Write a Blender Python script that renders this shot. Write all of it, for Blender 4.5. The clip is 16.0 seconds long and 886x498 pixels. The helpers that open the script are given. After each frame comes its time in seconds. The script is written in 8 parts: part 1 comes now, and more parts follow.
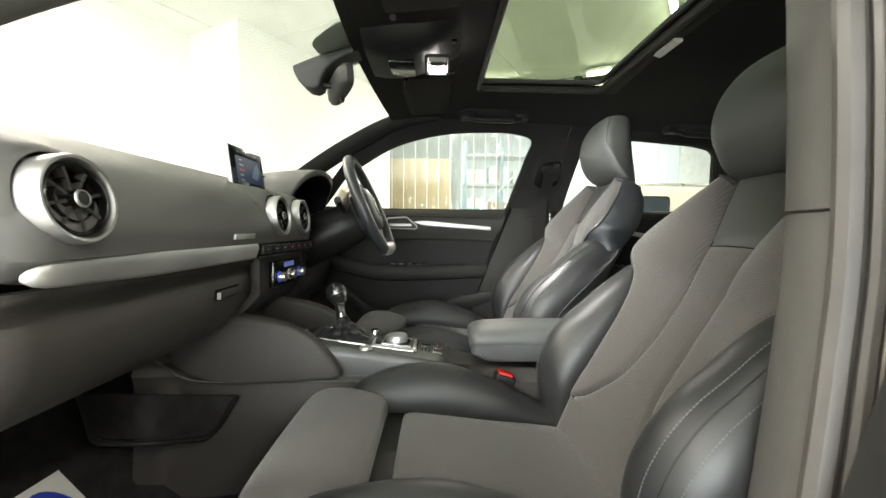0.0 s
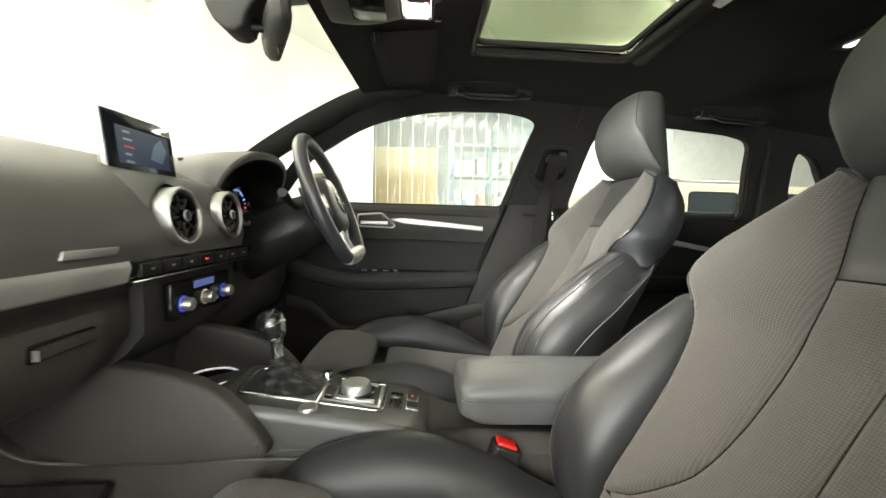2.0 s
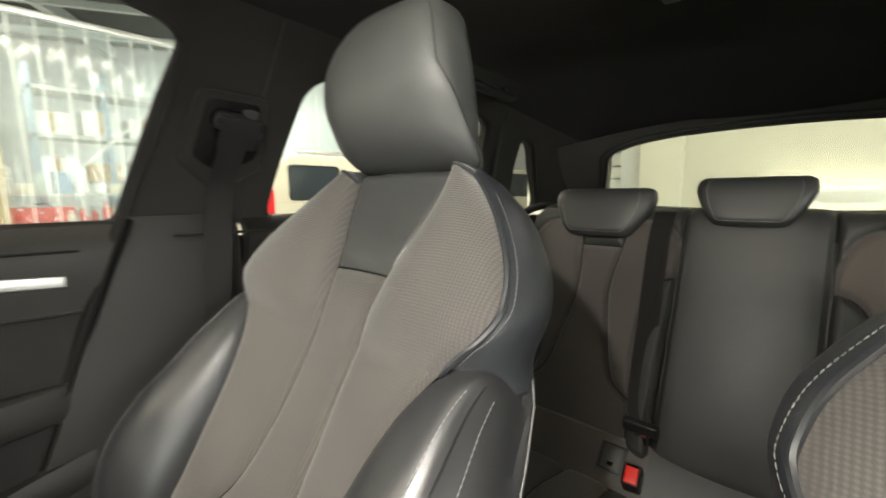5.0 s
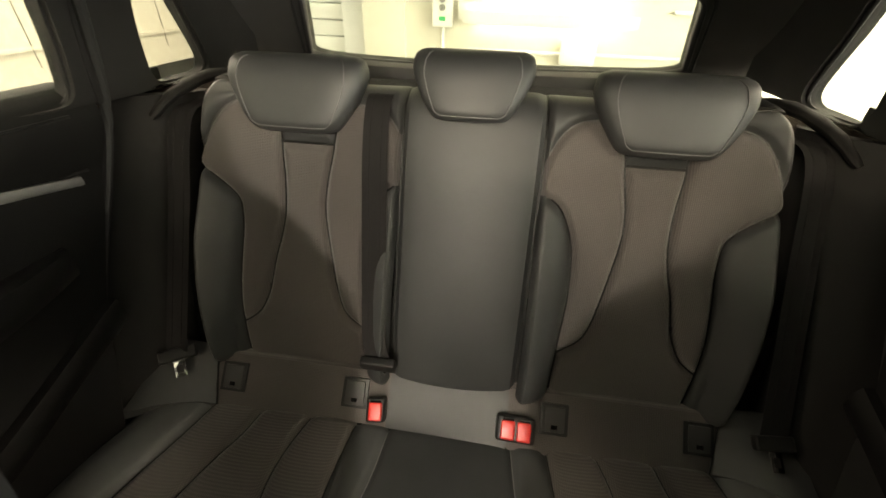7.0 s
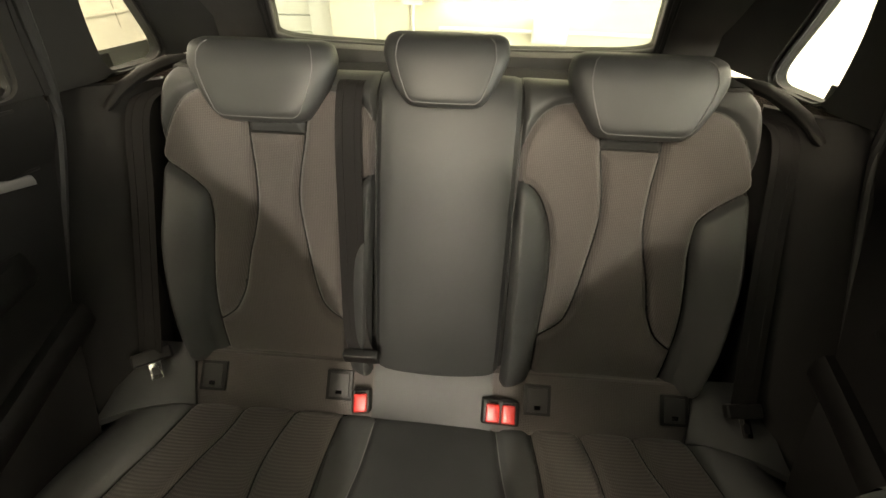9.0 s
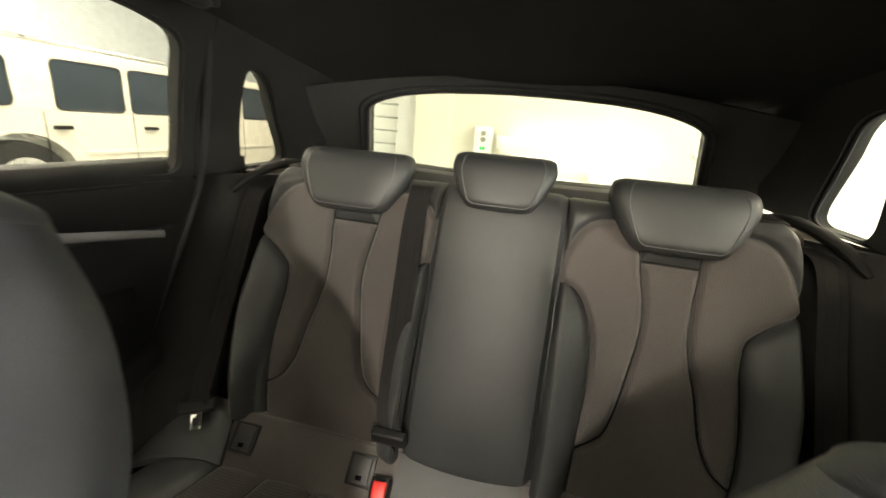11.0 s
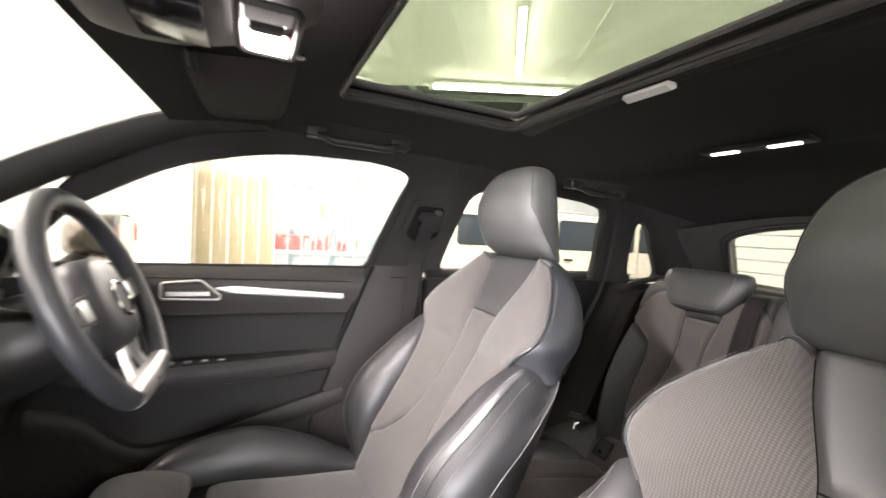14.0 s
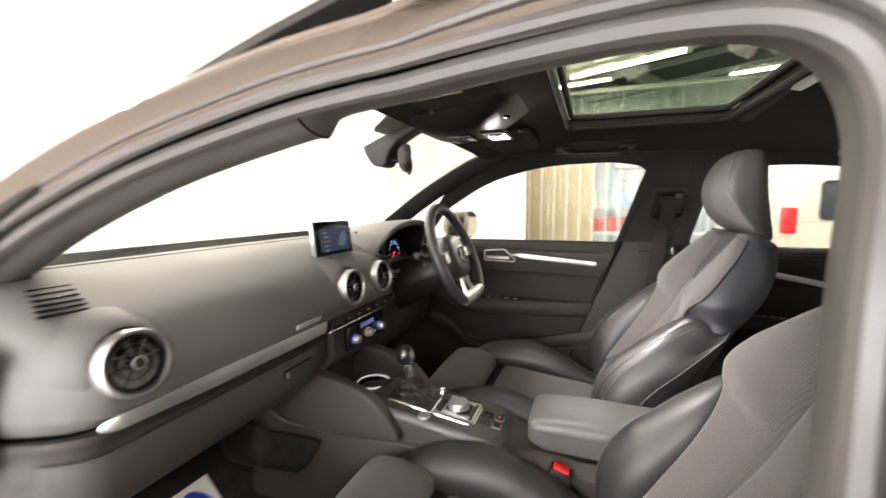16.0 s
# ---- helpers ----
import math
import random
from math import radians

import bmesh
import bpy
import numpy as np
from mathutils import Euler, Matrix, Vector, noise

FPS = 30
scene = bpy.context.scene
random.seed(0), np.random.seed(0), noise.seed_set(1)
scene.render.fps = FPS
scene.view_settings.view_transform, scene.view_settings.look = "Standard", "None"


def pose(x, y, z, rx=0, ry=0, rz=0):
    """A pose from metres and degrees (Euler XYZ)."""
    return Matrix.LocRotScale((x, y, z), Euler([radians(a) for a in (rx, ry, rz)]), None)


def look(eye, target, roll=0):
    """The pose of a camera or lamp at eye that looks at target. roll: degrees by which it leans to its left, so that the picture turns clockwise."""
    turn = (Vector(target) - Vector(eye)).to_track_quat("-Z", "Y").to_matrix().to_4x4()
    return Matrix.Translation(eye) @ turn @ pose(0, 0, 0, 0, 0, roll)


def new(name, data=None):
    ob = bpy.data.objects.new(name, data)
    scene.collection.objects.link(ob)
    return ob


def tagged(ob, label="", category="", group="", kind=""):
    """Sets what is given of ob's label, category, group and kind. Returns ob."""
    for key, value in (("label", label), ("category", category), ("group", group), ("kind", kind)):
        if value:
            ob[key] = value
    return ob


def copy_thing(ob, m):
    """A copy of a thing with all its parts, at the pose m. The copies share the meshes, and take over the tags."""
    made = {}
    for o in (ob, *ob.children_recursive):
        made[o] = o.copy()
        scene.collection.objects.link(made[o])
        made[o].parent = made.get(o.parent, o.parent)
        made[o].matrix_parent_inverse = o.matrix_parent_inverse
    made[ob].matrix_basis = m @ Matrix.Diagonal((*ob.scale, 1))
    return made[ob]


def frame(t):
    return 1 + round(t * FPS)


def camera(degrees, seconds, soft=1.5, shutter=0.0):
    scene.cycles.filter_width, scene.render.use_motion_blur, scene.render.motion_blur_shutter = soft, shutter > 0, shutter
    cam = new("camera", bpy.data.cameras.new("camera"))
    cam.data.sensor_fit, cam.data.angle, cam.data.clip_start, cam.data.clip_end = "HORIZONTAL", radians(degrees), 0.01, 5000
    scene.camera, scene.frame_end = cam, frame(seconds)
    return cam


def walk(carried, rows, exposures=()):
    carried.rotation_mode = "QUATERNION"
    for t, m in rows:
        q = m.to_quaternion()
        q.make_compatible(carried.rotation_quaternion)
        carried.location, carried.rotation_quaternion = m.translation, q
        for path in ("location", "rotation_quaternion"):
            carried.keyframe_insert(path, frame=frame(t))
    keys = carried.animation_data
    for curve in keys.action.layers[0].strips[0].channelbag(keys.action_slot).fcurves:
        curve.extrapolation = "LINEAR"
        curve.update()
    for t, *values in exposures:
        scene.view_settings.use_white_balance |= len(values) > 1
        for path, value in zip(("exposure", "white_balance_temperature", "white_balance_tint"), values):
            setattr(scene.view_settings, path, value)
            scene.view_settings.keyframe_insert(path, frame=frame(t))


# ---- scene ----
cam = camera(95.6, 16.0, shutter=0.5)
PATH = [
    (0.0, 0.008, -0.989, 0.911, 87.09, -0.47, -0.96),
    (0.5, 0.001, -0.937, 0.913, 87.16, -0.68, -1.35),
    (1.0, 0.006, -0.871, 0.924, 86.79, -0.60, -1.22),
    (1.5, 0.021, -0.792, 0.934, 86.34, -0.84, -1.46),
    (2.0, 0.025, -0.707, 0.941, 85.83, -1.40, -2.89),
    (2.5, 0.008, -0.631, 0.932, 85.87, -2.17, -6.85),
    (3.0, 0.014, -0.535, 0.913, 86.78, -2.65, -12.66),
    (3.2, 0.021, -0.489, 0.921, 87.03, -2.72, -14.85),
    (5.3, 0.237, -0.044, 1.055, 78.92, 0.63, -54.26),
    (5.5, 0.275, -0.031, 1.069, 76.52, 0.36, -58.46),
    (6.0, 0.367, -0.016, 1.105, 69.75, -0.37, -68.55),
    (6.5, 0.479, -0.016, 1.132, 61.99, -1.46, -77.83),
    (7.0, 0.539, -0.031, 1.152, 56.63, -1.58, -82.26),
    (7.5, 0.553, -0.026, 1.159, 53.75, -1.09, -84.30),
    (8.0, 0.549, -0.026, 1.159, 53.13, -0.98, -85.30),
    (8.2, 0.551, -0.027, 1.159, 52.88, -0.89, -85.53),
    (10.3, 0.537, -0.030, 1.150, 63.56, -3.78, -82.82),
    (10.5, 0.524, -0.036, 1.143, 66.35, -4.11, -81.03),
    (11.0, 0.454, -0.052, 1.109, 72.80, -4.81, -76.45),
    (11.5, 0.380, -0.088, 1.100, 77.75, -5.74, -70.27),
    (12.0, 0.289, -0.131, 1.083, 82.40, -6.07, -61.93),
    (12.5, 0.175, -0.161, 1.082, 85.13, -5.89, -53.46),
    (13.0, 0.111, -0.247, 1.088, 86.72, -5.19, -43.82),
    (13.5, 0.055, -0.335, 1.108, 87.35, -4.28, -34.21),
    (14.0, 0.004, -0.451, 1.116, 87.46, -3.31, -24.89),
    (14.5, -0.004, -0.564, 1.124, 86.61, -2.09, -14.27),
    (15.0, 0.026, -0.679, 1.127, 85.83, -1.13, -3.43),
    (15.5, 0.089, -0.805, 1.135, 84.79, -0.13, 7.86),
    (16.0, 0.210, -0.924, 1.143, 83.72, 0.39, 20.04),
]
EXPOSURES = [(0.0, -0.06, 7100, 7), (1.0, -0.02, 7200, 7), (2.0, 0.10, 7400, 7), (3.2, 0.05, 7400, 7), (5.4, -0.22, 7700, 9), (6.2, -0.02, 8100, 9), (7.0, 0.55, 8800, 10), (8.2, 0.78, 8800, 10), (10.4, 0.80, 8400, 10), (11.5, 0.42, 7900, 11), (12.5, 0.33, 7600, 13), (13.3, 0.46, 7300, 17), (14.0, 0.74, 7100, 22), (14.5, 0.76, 7100, 22), (15.0, 0.62, 7200, 21), (15.5, 0.40, 7200, 21), (16.0, 0.08, 7300, 20)]
walk(cam, [(t, pose(x, y, z, rx, ry, rz)) for t, x, y, z, rx, ry, rz in PATH], EXPOSURES)

# ---- world and lights ----
GROUND, CEIL = -0.07, 2.95
ROOM = pose(0, 0, 0, 0, 0, -29)          # the hall stands askew to the car
world = bpy.data.worlds.new("hall")
scene.world = world
world.use_nodes = True
world.node_tree.nodes["Background"].inputs[0].default_value = (0.9, 0.95, 1.0, 1)
world.node_tree.nodes["Background"].inputs[1].default_value = 0.05


def area_light(name, m, sx, sy, watts, colour=(1, 0.97, 0.92)):
    d = bpy.data.lights.new(name, "AREA")
    d.shape, d.size, d.size_y, d.energy, d.color = "RECTANGLE", sx, sy, watts, colour
    ob = new(name, d)
    ob.matrix_world = m
    return ob


def spot_light(name, at, to, watts, angle=120, size=0.02, colour=(1, 1, 1)):
    d = bpy.data.lights.new(name, "SPOT")
    d.energy, d.spot_size, d.spot_blend, d.shadow_soft_size, d.color = watts, radians(angle), 0.9, size, colour
    ob = new(name, d)
    ob.matrix_world = look(at, to)
    return ob

# ---- materials ----


def mat(name, colour, rough=0.5, metal=0.0, bump=0.0, scale=400.0, var=0.12, vscale=12.0, kind="noise", spec=0.5, coat=0.0, rvar=0.08, sheen=0.0):
    """A principled material with colour and gloss variation at two scales and a fine relief."""
    m = bpy.data.materials.new(name)
    m.use_nodes = True
    nt = m.node_tree
    n, l = nt.nodes, nt.links
    p = n["Principled BSDF"]
    p.inputs["Metallic"].default_value = metal
    p.inputs["Specular IOR Level"].default_value = spec
    p.inputs["Coat Weight"].default_value = coat
    p.inputs["Sheen Weight"].default_value = sheen
    tc = n.new("ShaderNodeTexCoord")
    big = n.new("ShaderNodeTexNoise")
    big.inputs["Scale"].default_value = vscale
    big.inputs["Detail"].default_value = 6
    l.new(tc.outputs["Object"], big.inputs["Vector"])
    ramp = n.new("ShaderNodeMapRange")
    ramp.inputs[1].default_value, ramp.inputs[2].default_value = 0.3, 0.7
    ramp.inputs[3].default_value, ramp.inputs[4].default_value = 1 - var, 1 + var
    l.new(big.outputs["Fac"], ramp.inputs[0])
    mul = n.new("ShaderNodeVectorMath")
    mul.operation = "SCALE"
    mul.inputs[0].default_value = colour
    l.new(ramp.outputs[0], mul.inputs["Scale"])
    l.new(mul.outputs[0], p.inputs["Base Color"])
    rr = n.new("ShaderNodeMapRange")
    rr.inputs[1].default_value, rr.inputs[2].default_value = 0.3, 0.7
    rr.inputs[3].default_value, rr.inputs[4].default_value = max(rough - rvar, 0.02), min(rough + rvar, 1)
    l.new(big.outputs["Fac"], rr.inputs[0])
    l.new(rr.outputs[0], p.inputs["Roughness"])
    if bump:
        if kind == "leather":
            f = n.new("ShaderNodeTexVoronoi")
            f.feature = "DISTANCE_TO_EDGE"
            out = f.outputs["Distance"]
        else:
            f = n.new("ShaderNodeTexNoise")
            f.inputs["Detail"].default_value = 3
            out = f.outputs["Fac"]
        f.inputs["Scale"].default_value = scale
        l.new(tc.outputs["Object"], f.inputs["Vector"])
        b = n.new("ShaderNodeBump")
        b.inputs["Strength"].default_value = bump
        b.inputs["Distance"].default_value = 0.001
        l.new(out, b.inputs["Height"])
        l.new(b.outputs[0], p.inputs["Normal"])
    return m


def knit(name, colour, pitch, dot=0.3):
    """Woven seat cloth: rows of small raised dots on a darker ground."""
    m = mat(name, colour, 0.85, var=0.10, vscale=9, sheen=0.25)
    nt = m.node_tree
    n, l = nt.nodes, nt.links
    p = n["Principled BSDF"]
    tc = n["Texture Coordinate"]
    sep = n.new("ShaderNodeSeparateXYZ")
    l.new(tc.outputs["Object"], sep.inputs[0])

    def wave(a, b, sign):
        add = n.new("ShaderNodeMath")
        add.operation = "ADD" if sign > 0 else "SUBTRACT"
        l.new(a, add.inputs[0])
        l.new(b, add.inputs[1])
        k = n.new("ShaderNodeMath")
        k.operation = "MULTIPLY"
        k.inputs[1].default_value = 2 * math.pi / pitch
        l.new(add.outputs[0], k.inputs[0])
        s = n.new("ShaderNodeMath")
        s.operation = "SINE"
        l.new(k.outputs[0], s.inputs[0])
        return s.outputs[0]

    run = n.new("ShaderNodeMath")
    run.operation = "SUBTRACT"
    l.new(sep.outputs["Z"], run.inputs[0])
    half = n.new("ShaderNodeMath")
    half.operation = "MULTIPLY"
    half.inputs[1].default_value = 0.55
    l.new(sep.outputs["X"], half.inputs[0])
    neg = n.new("ShaderNodeMath")
    neg.operation = "MULTIPLY"
    neg.inputs[1].default_value = -1.0
    l.new(half.outputs[0], neg.inputs[0])
    l.new(neg.outputs[0], run.inputs[1])
    prod = n.new("ShaderNodeMath")
    prod.operation = "MULTIPLY"
    l.new(wave(sep.outputs["Y"], run.outputs[0], 1), prod.inputs[0])
    l.new(wave(sep.outputs["Y"], run.outputs[0], -1), prod.inputs[1])
    mr = n.new("ShaderNodeMapRange")
    mr.inputs[1].default_value, mr.inputs[2].default_value = -0.2, 0.6
    mr.inputs[3].default_value, mr.inputs[4].default_value = 1 - dot, 1 + dot
    l.new(prod.outputs[0], mr.inputs[0])
    old = p.inputs["Base Color"].links[0].from_node
    sc = n.new("ShaderNodeVectorMath")
    sc.operation = "SCALE"
    l.new(old.outputs[0], sc.inputs[0])
    l.new(mr.outputs[0], sc.inputs["Scale"])
    l.new(sc.outputs[0], p.inputs["Base Color"])
    b = n.new("ShaderNodeBump")
    b.inputs["Strength"].default_value = 0.36
    b.inputs["Distance"].default_value = 0.0008
    l.new(prod.outputs[0], b.inputs["Height"])
    l.new(b.outputs[0], p.inputs["Normal"])
    return m


def glow(name, colour, power):
    m = bpy.data.materials.new(name)
    m.use_nodes = True
    p = m.node_tree.nodes["Principled BSDF"]
    p.inputs["Base Color"].default_value = (*colour, 1)
    p.inputs["Emission Color"].default_value = (*colour, 1)
    p.inputs["Emission Strength"].default_value = power
    return m


def glass(name, tint, gloss_rough=0.02):
    """A pane: clear tinted transmission with a Fresnel gloss."""
    m = bpy.data.materials.new(name)
    m.use_nodes = True
    n, l = m.node_tree.nodes, m.node_tree.links
    n.remove(n["Principled BSDF"])
    t = n.new("ShaderNodeBsdfTransparent")
    t.inputs[0].default_value = (*tint, 1)
    g = n.new("ShaderNodeBsdfGlossy")
    g.inputs["Roughness"].default_value = gloss_rough
    lw = n.new("ShaderNodeLayerWeight")
    lw.inputs[0].default_value = 0.5
    pw = n.new("ShaderNodeMath")
    pw.operation = "POWER"
    pw.inputs[1].default_value = 5
    l.new(lw.outputs["Facing"], pw.inputs[0])
    f = n.new("ShaderNodeMath")
    f.operation = "MULTIPLY_ADD"
    f.inputs[1].default_value, f.inputs[2].default_value = 0.7, 0.022
    l.new(pw.outputs[0], f.inputs[0])
    x = n.new("ShaderNodeMixShader")
    l.new(f.outputs[0], x.inputs[0])
    l.new(t.outputs[0], x.inputs[1])
    l.new(g.outputs[0], x.inputs[2])
    l.new(x.outputs[0], n["Material Output"].inputs[0])
    return m


# slight blue in this leather stands in for cool daylight on it
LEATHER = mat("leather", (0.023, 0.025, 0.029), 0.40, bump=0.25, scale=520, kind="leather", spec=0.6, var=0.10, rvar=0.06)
# black leather paled: lamp light on the front restraints put into the colour
LEATHER_REST_LIT = mat("restraint_leather_lit", (0.062, 0.064, 0.064), 0.46, bump=0.25, scale=520, kind="leather", var=0.10, rvar=0.06, spec=0.5)
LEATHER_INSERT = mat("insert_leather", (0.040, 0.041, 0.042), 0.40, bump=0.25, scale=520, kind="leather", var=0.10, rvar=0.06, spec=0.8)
# same leather, paler still for the lamp-lit armrest
LEATHER_ARM_LIT = mat("armrest_leather_lit", (0.072, 0.074, 0.075), 0.44, bump=0.25, scale=520, kind="leather", var=0.08, rvar=0.06)
LEATHER_REAR = mat("rear_leather", (0.035, 0.0365, 0.0365), 0.50, bump=0.25, scale=520, kind="leather", var=0.10, rvar=0.06)
CLOTH = knit("cloth", (0.062, 0.056, 0.053), 0.0075, 0.27)
CLOTH_REAR = knit("rear_cloth", (0.076, 0.066, 0.062), 0.0065, 0.30)
DASH = mat("dash_foam", (0.082, 0.081, 0.079), 0.50, bump=0.35, scale=700, kind="leather", var=0.07, rvar=0.05)
PLASTIC = mat("hard_plastic", (0.036, 0.035, 0.035), 0.50, bump=0.3, scale=800, var=0.10, spec=0.3)
LOWER_PLASTIC = mat("lower_plastic", (0.045, 0.041, 0.039), 0.55, bump=0.3, scale=800, var=0.10, spec=0.3)
TRIM_DARK = mat("pillar_plastic", (0.017, 0.0162, 0.0157), 0.58, bump=0.3, scale=900, var=0.08, spec=0.18)
BLACK = mat("gloss_black", (0.006, 0.006, 0.006), 0.12, var=0.1)
SATIN_BLACK = mat("satin_black", (0.012, 0.012, 0.012), 0.42, bump=0.2, scale=900, spec=0.25)
RUBBER = mat("rubber", (0.022, 0.022, 0.022), 0.62, bump=0.25, scale=600, spec=0.30)
# near-black for the shade in door gaps and seat grooves
GAP_BLACK = mat("gap_black", (0.006, 0.006, 0.006), 0.7, bump=0.25, scale=600, spec=0.1)
SIDE_TRIM = mat("side_trim", (0.012, 0.0115, 0.011), 0.72, bump=0.4, scale=900, var=0.12, spec=0.2)
TAILGATE_TRIM = mat("tailgate_plastic", (0.038, 0.0365, 0.0345), 0.6, bump=0.3, scale=900, var=0.06)
HEADLINER = mat("headliner", (0.024, 0.0230, 0.0222), 0.95, bump=0.6, scale=1500, var=0.12, vscale=7, spec=0.10)
CARPET = mat("carpet", (0.020, 0.0195, 0.0200), 0.98, bump=1.0, scale=900, var=0.3, vscale=40, spec=0.10)
ALU = mat("brushed_aluminium", (0.76, 0.76, 0.75), 0.46, metal=1.0, bump=0.12, scale=900, var=0.05)
SILVER = mat("silver_paint", (0.55, 0.55, 0.54), 0.32, metal=0.85, var=0.05)
CHROME = mat("chrome", (0.80, 0.80, 0.80), 0.12, metal=1.0, var=0.03, rvar=0.04)
BELT = mat("belt_webbing", (0.014, 0.013, 0.013), 0.75, bump=0.8, scale=700, var=0.12, spec=0.15)
RED = mat("red_plastic", (0.52, 0.014, 0.011), 0.36, var=0.06)
THREAD = mat("grey_thread", (0.12, 0.12, 0.118), 0.8, var=0.1)
OPENING_TRIM = mat("opening_plastic", (0.080, 0.076, 0.071), 0.55, bump=0.3, scale=900, var=0.06)
SEAL = mat("seal_rubber", (0.070, 0.064, 0.060), 0.42, bump=0.2, scale=600, spec=0.6)
# warm tint in this grey stands in for warm reflections on the paint
PAINT = mat("warmed_grey_car_paint", (0.14, 0.108, 0.086), 0.26, metal=0.6, coat=1.0, var=0.015, rvar=0.01)
WINDOW = glass("window_glass", (0.90, 0.93, 0.90))
REARGLASS = glass("rear_glass", (0.74, 0.77, 0.72))
SUNGLASS = glass("roof_glass", (0.52, 0.58, 0.48))
MIRROR = mat("mirror_glass", (0.85, 0.86, 0.86), 0.02, metal=1.0, var=0.01, rvar=0.01)
PAPER = mat("paper", (0.72, 0.72, 0.69), 0.8, bump=0.2, scale=90, var=0.04)
BLUE = mat("blue_print", (0.02, 0.05, 0.42), 0.7, var=0.06)
WALLPAINT = mat("white_wall_paint", (0.80, 0.80, 0.77), 0.7, bump=0.25, scale=60, var=0.03, vscale=2)
CREAMPAINT = mat("cream_wall_paint", (0.58, 0.56, 0.49), 0.6, bump=0.25, scale=60, var=0.04, vscale=2)
CEILPAINT = mat("ceiling_board", (0.80, 0.80, 0.78), 0.9, bump=0.3, scale=80, var=0.05, vscale=1.5)
CONCRETE = mat("floor_screed", (0.46, 0.46, 0.44), 0.35, bump=0.2, scale=40, var=0.12, vscale=3)
WHITE = mat("white_plastic", (0.75, 0.75, 0.73), 0.4, var=0.03)
TUBE = glow("tube_light", (1.0, 0.98, 0.93), 40.0)

# ---- mesh helpers ----


def thing(name, label="", category="", group="", kind="", at=None):
    ob = new(name)
    if at is not None:
        ob.matrix_world = at
    return tagged(ob, label, category, group, kind)


def part(name, bm, material, parent=None, label="", smooth=True, m=None, flip=False):
    """Links a bmesh as one mesh object under a thing or a part."""
    if flip is None:
        pass
    else:
        bmesh.ops.recalc_face_normals(bm, faces=bm.faces)
    me = bpy.data.meshes.new(name)
    bm.to_mesh(me)
    bm.free()
    for f in me.polygons:
        f.use_smooth = smooth
    if smooth:
        me.set_sharp_from_angle(angle=radians(42))
    me.materials.append(material)
    ob = new(name, me)
    if parent is not None:
        ob.parent = parent
    if m is not None:
        ob.matrix_basis = m
    if label:
        ob["label"] = label
    return ob


def solo(name, bm, material, label, category, kind="", group="", smooth=True, m=None):
    return tagged(part(name, bm, material, None, "", smooth, m), label, category, group, kind)


def cubic(keys, x):
    """Smooth curve through (x, value) pairs, monotone between them."""
    if x <= keys[0][0]:
        return keys[0][1]
    for (x0, y0), (x1, y1) in zip(keys, keys[1:]):
        if x <= x1:
            t = (x - x0) / (x1 - x0)
            return y0 + (y1 - y0) * t
    return keys[-1][1]


def smooth_pts(pts, n):
    """n points along a Catmull-Rom curve through pts."""
    pts = [Vector(p) for p in pts]
    p = [2 * pts[0] - pts[1]] + pts + [2 * pts[-1] - pts[-2]]
    out = []
    for i in range(n):
        s = i / (n - 1) * (len(pts) - 1)
        k = min(int(s), len(pts) - 2)
        t = s - k
        a, b, c, d = p[k], p[k + 1], p[k + 2], p[k + 3]
        out.append(0.5 * (2 * b + (c - a) * t + (2 * a - 5 * b + 4 * c - d) * t * t + (3 * b - a - 3 * c + d) * t ** 3))
    return out


def sm(keys, x, _cache={}):
    """Smooth value at x of a curve through (x, value) pairs."""
    key = tuple(keys)
    if key not in _cache:
        pts = smooth_pts([(a, b, 0) for a, b in keys], 24 * len(keys))
        _cache[key] = [(q.x, q.y) for q in pts]
    return cubic(_cache[key], x)


def sheet(rows, closed=False, bm=None, caps=False):
    """A grid of quads through rows of points."""
    fresh = bm is None
    bm = bmesh.new() if fresh else bm
    v = [[bm.verts.new(p) for p in r] for r in rows]
    w = len(rows[0])
    for a, b in zip(v, v[1:]):
        for j in range(w if closed else w - 1):
            q = (a[j], a[(j + 1) % w], b[(j + 1) % w], b[j])
            bm.faces.new(q)
    if caps and closed:
        bm.faces.new(v[0])
        bm.faces.new(v[-1][::-1])
    if fresh:
        bmesh.ops.remove_doubles(bm, verts=bm.verts, dist=1e-5)
    return bm


def thick(rows, d, caps=True):
    """A grid given thickness by the vector or depth function d."""
    if not callable(d):
        dv = Vector(d)
        d = lambda p: dv
    rows = [[Vector(p) for p in r] for r in rows]
    loop = []
    for r in rows:
        loop.append(r + [p + d(p) for p in reversed(r)])
    return sheet(loop, closed=True, caps=caps)


def tube(pts, r, n=10, bm=None, closed=False, flat=1.0, up=(0, 0, 1)):
    """A round or flattened rod along points; r a number or one for each point."""
    pts = [Vector(p) for p in pts]
    rows = []
    u0 = Vector(up)
    for i, p in enumerate(pts):
        if closed:
            t = pts[(i + 1) % len(pts)] - pts[i - 1]
        else:
            t = pts[min(i + 1, len(pts) - 1)] - pts[max(i - 1, 0)]
        t.normalize()
        a = t.cross(u0)
        if a.length < 1e-3:
            a = t.cross(Vector((0, 1, 0)))
        a.normalize()
        b = a.cross(t)
        k = r[i] if isinstance(r, (list, tuple)) else r
        rows.append([p + k * (math.cos(2 * math.pi * j / n) * a + flat * math.sin(2 * math.pi * j / n) * b) for j in range(n)])
    if closed:
        rows.append(rows[0])
    return sheet(rows, closed=True, bm=bm, caps=not closed)


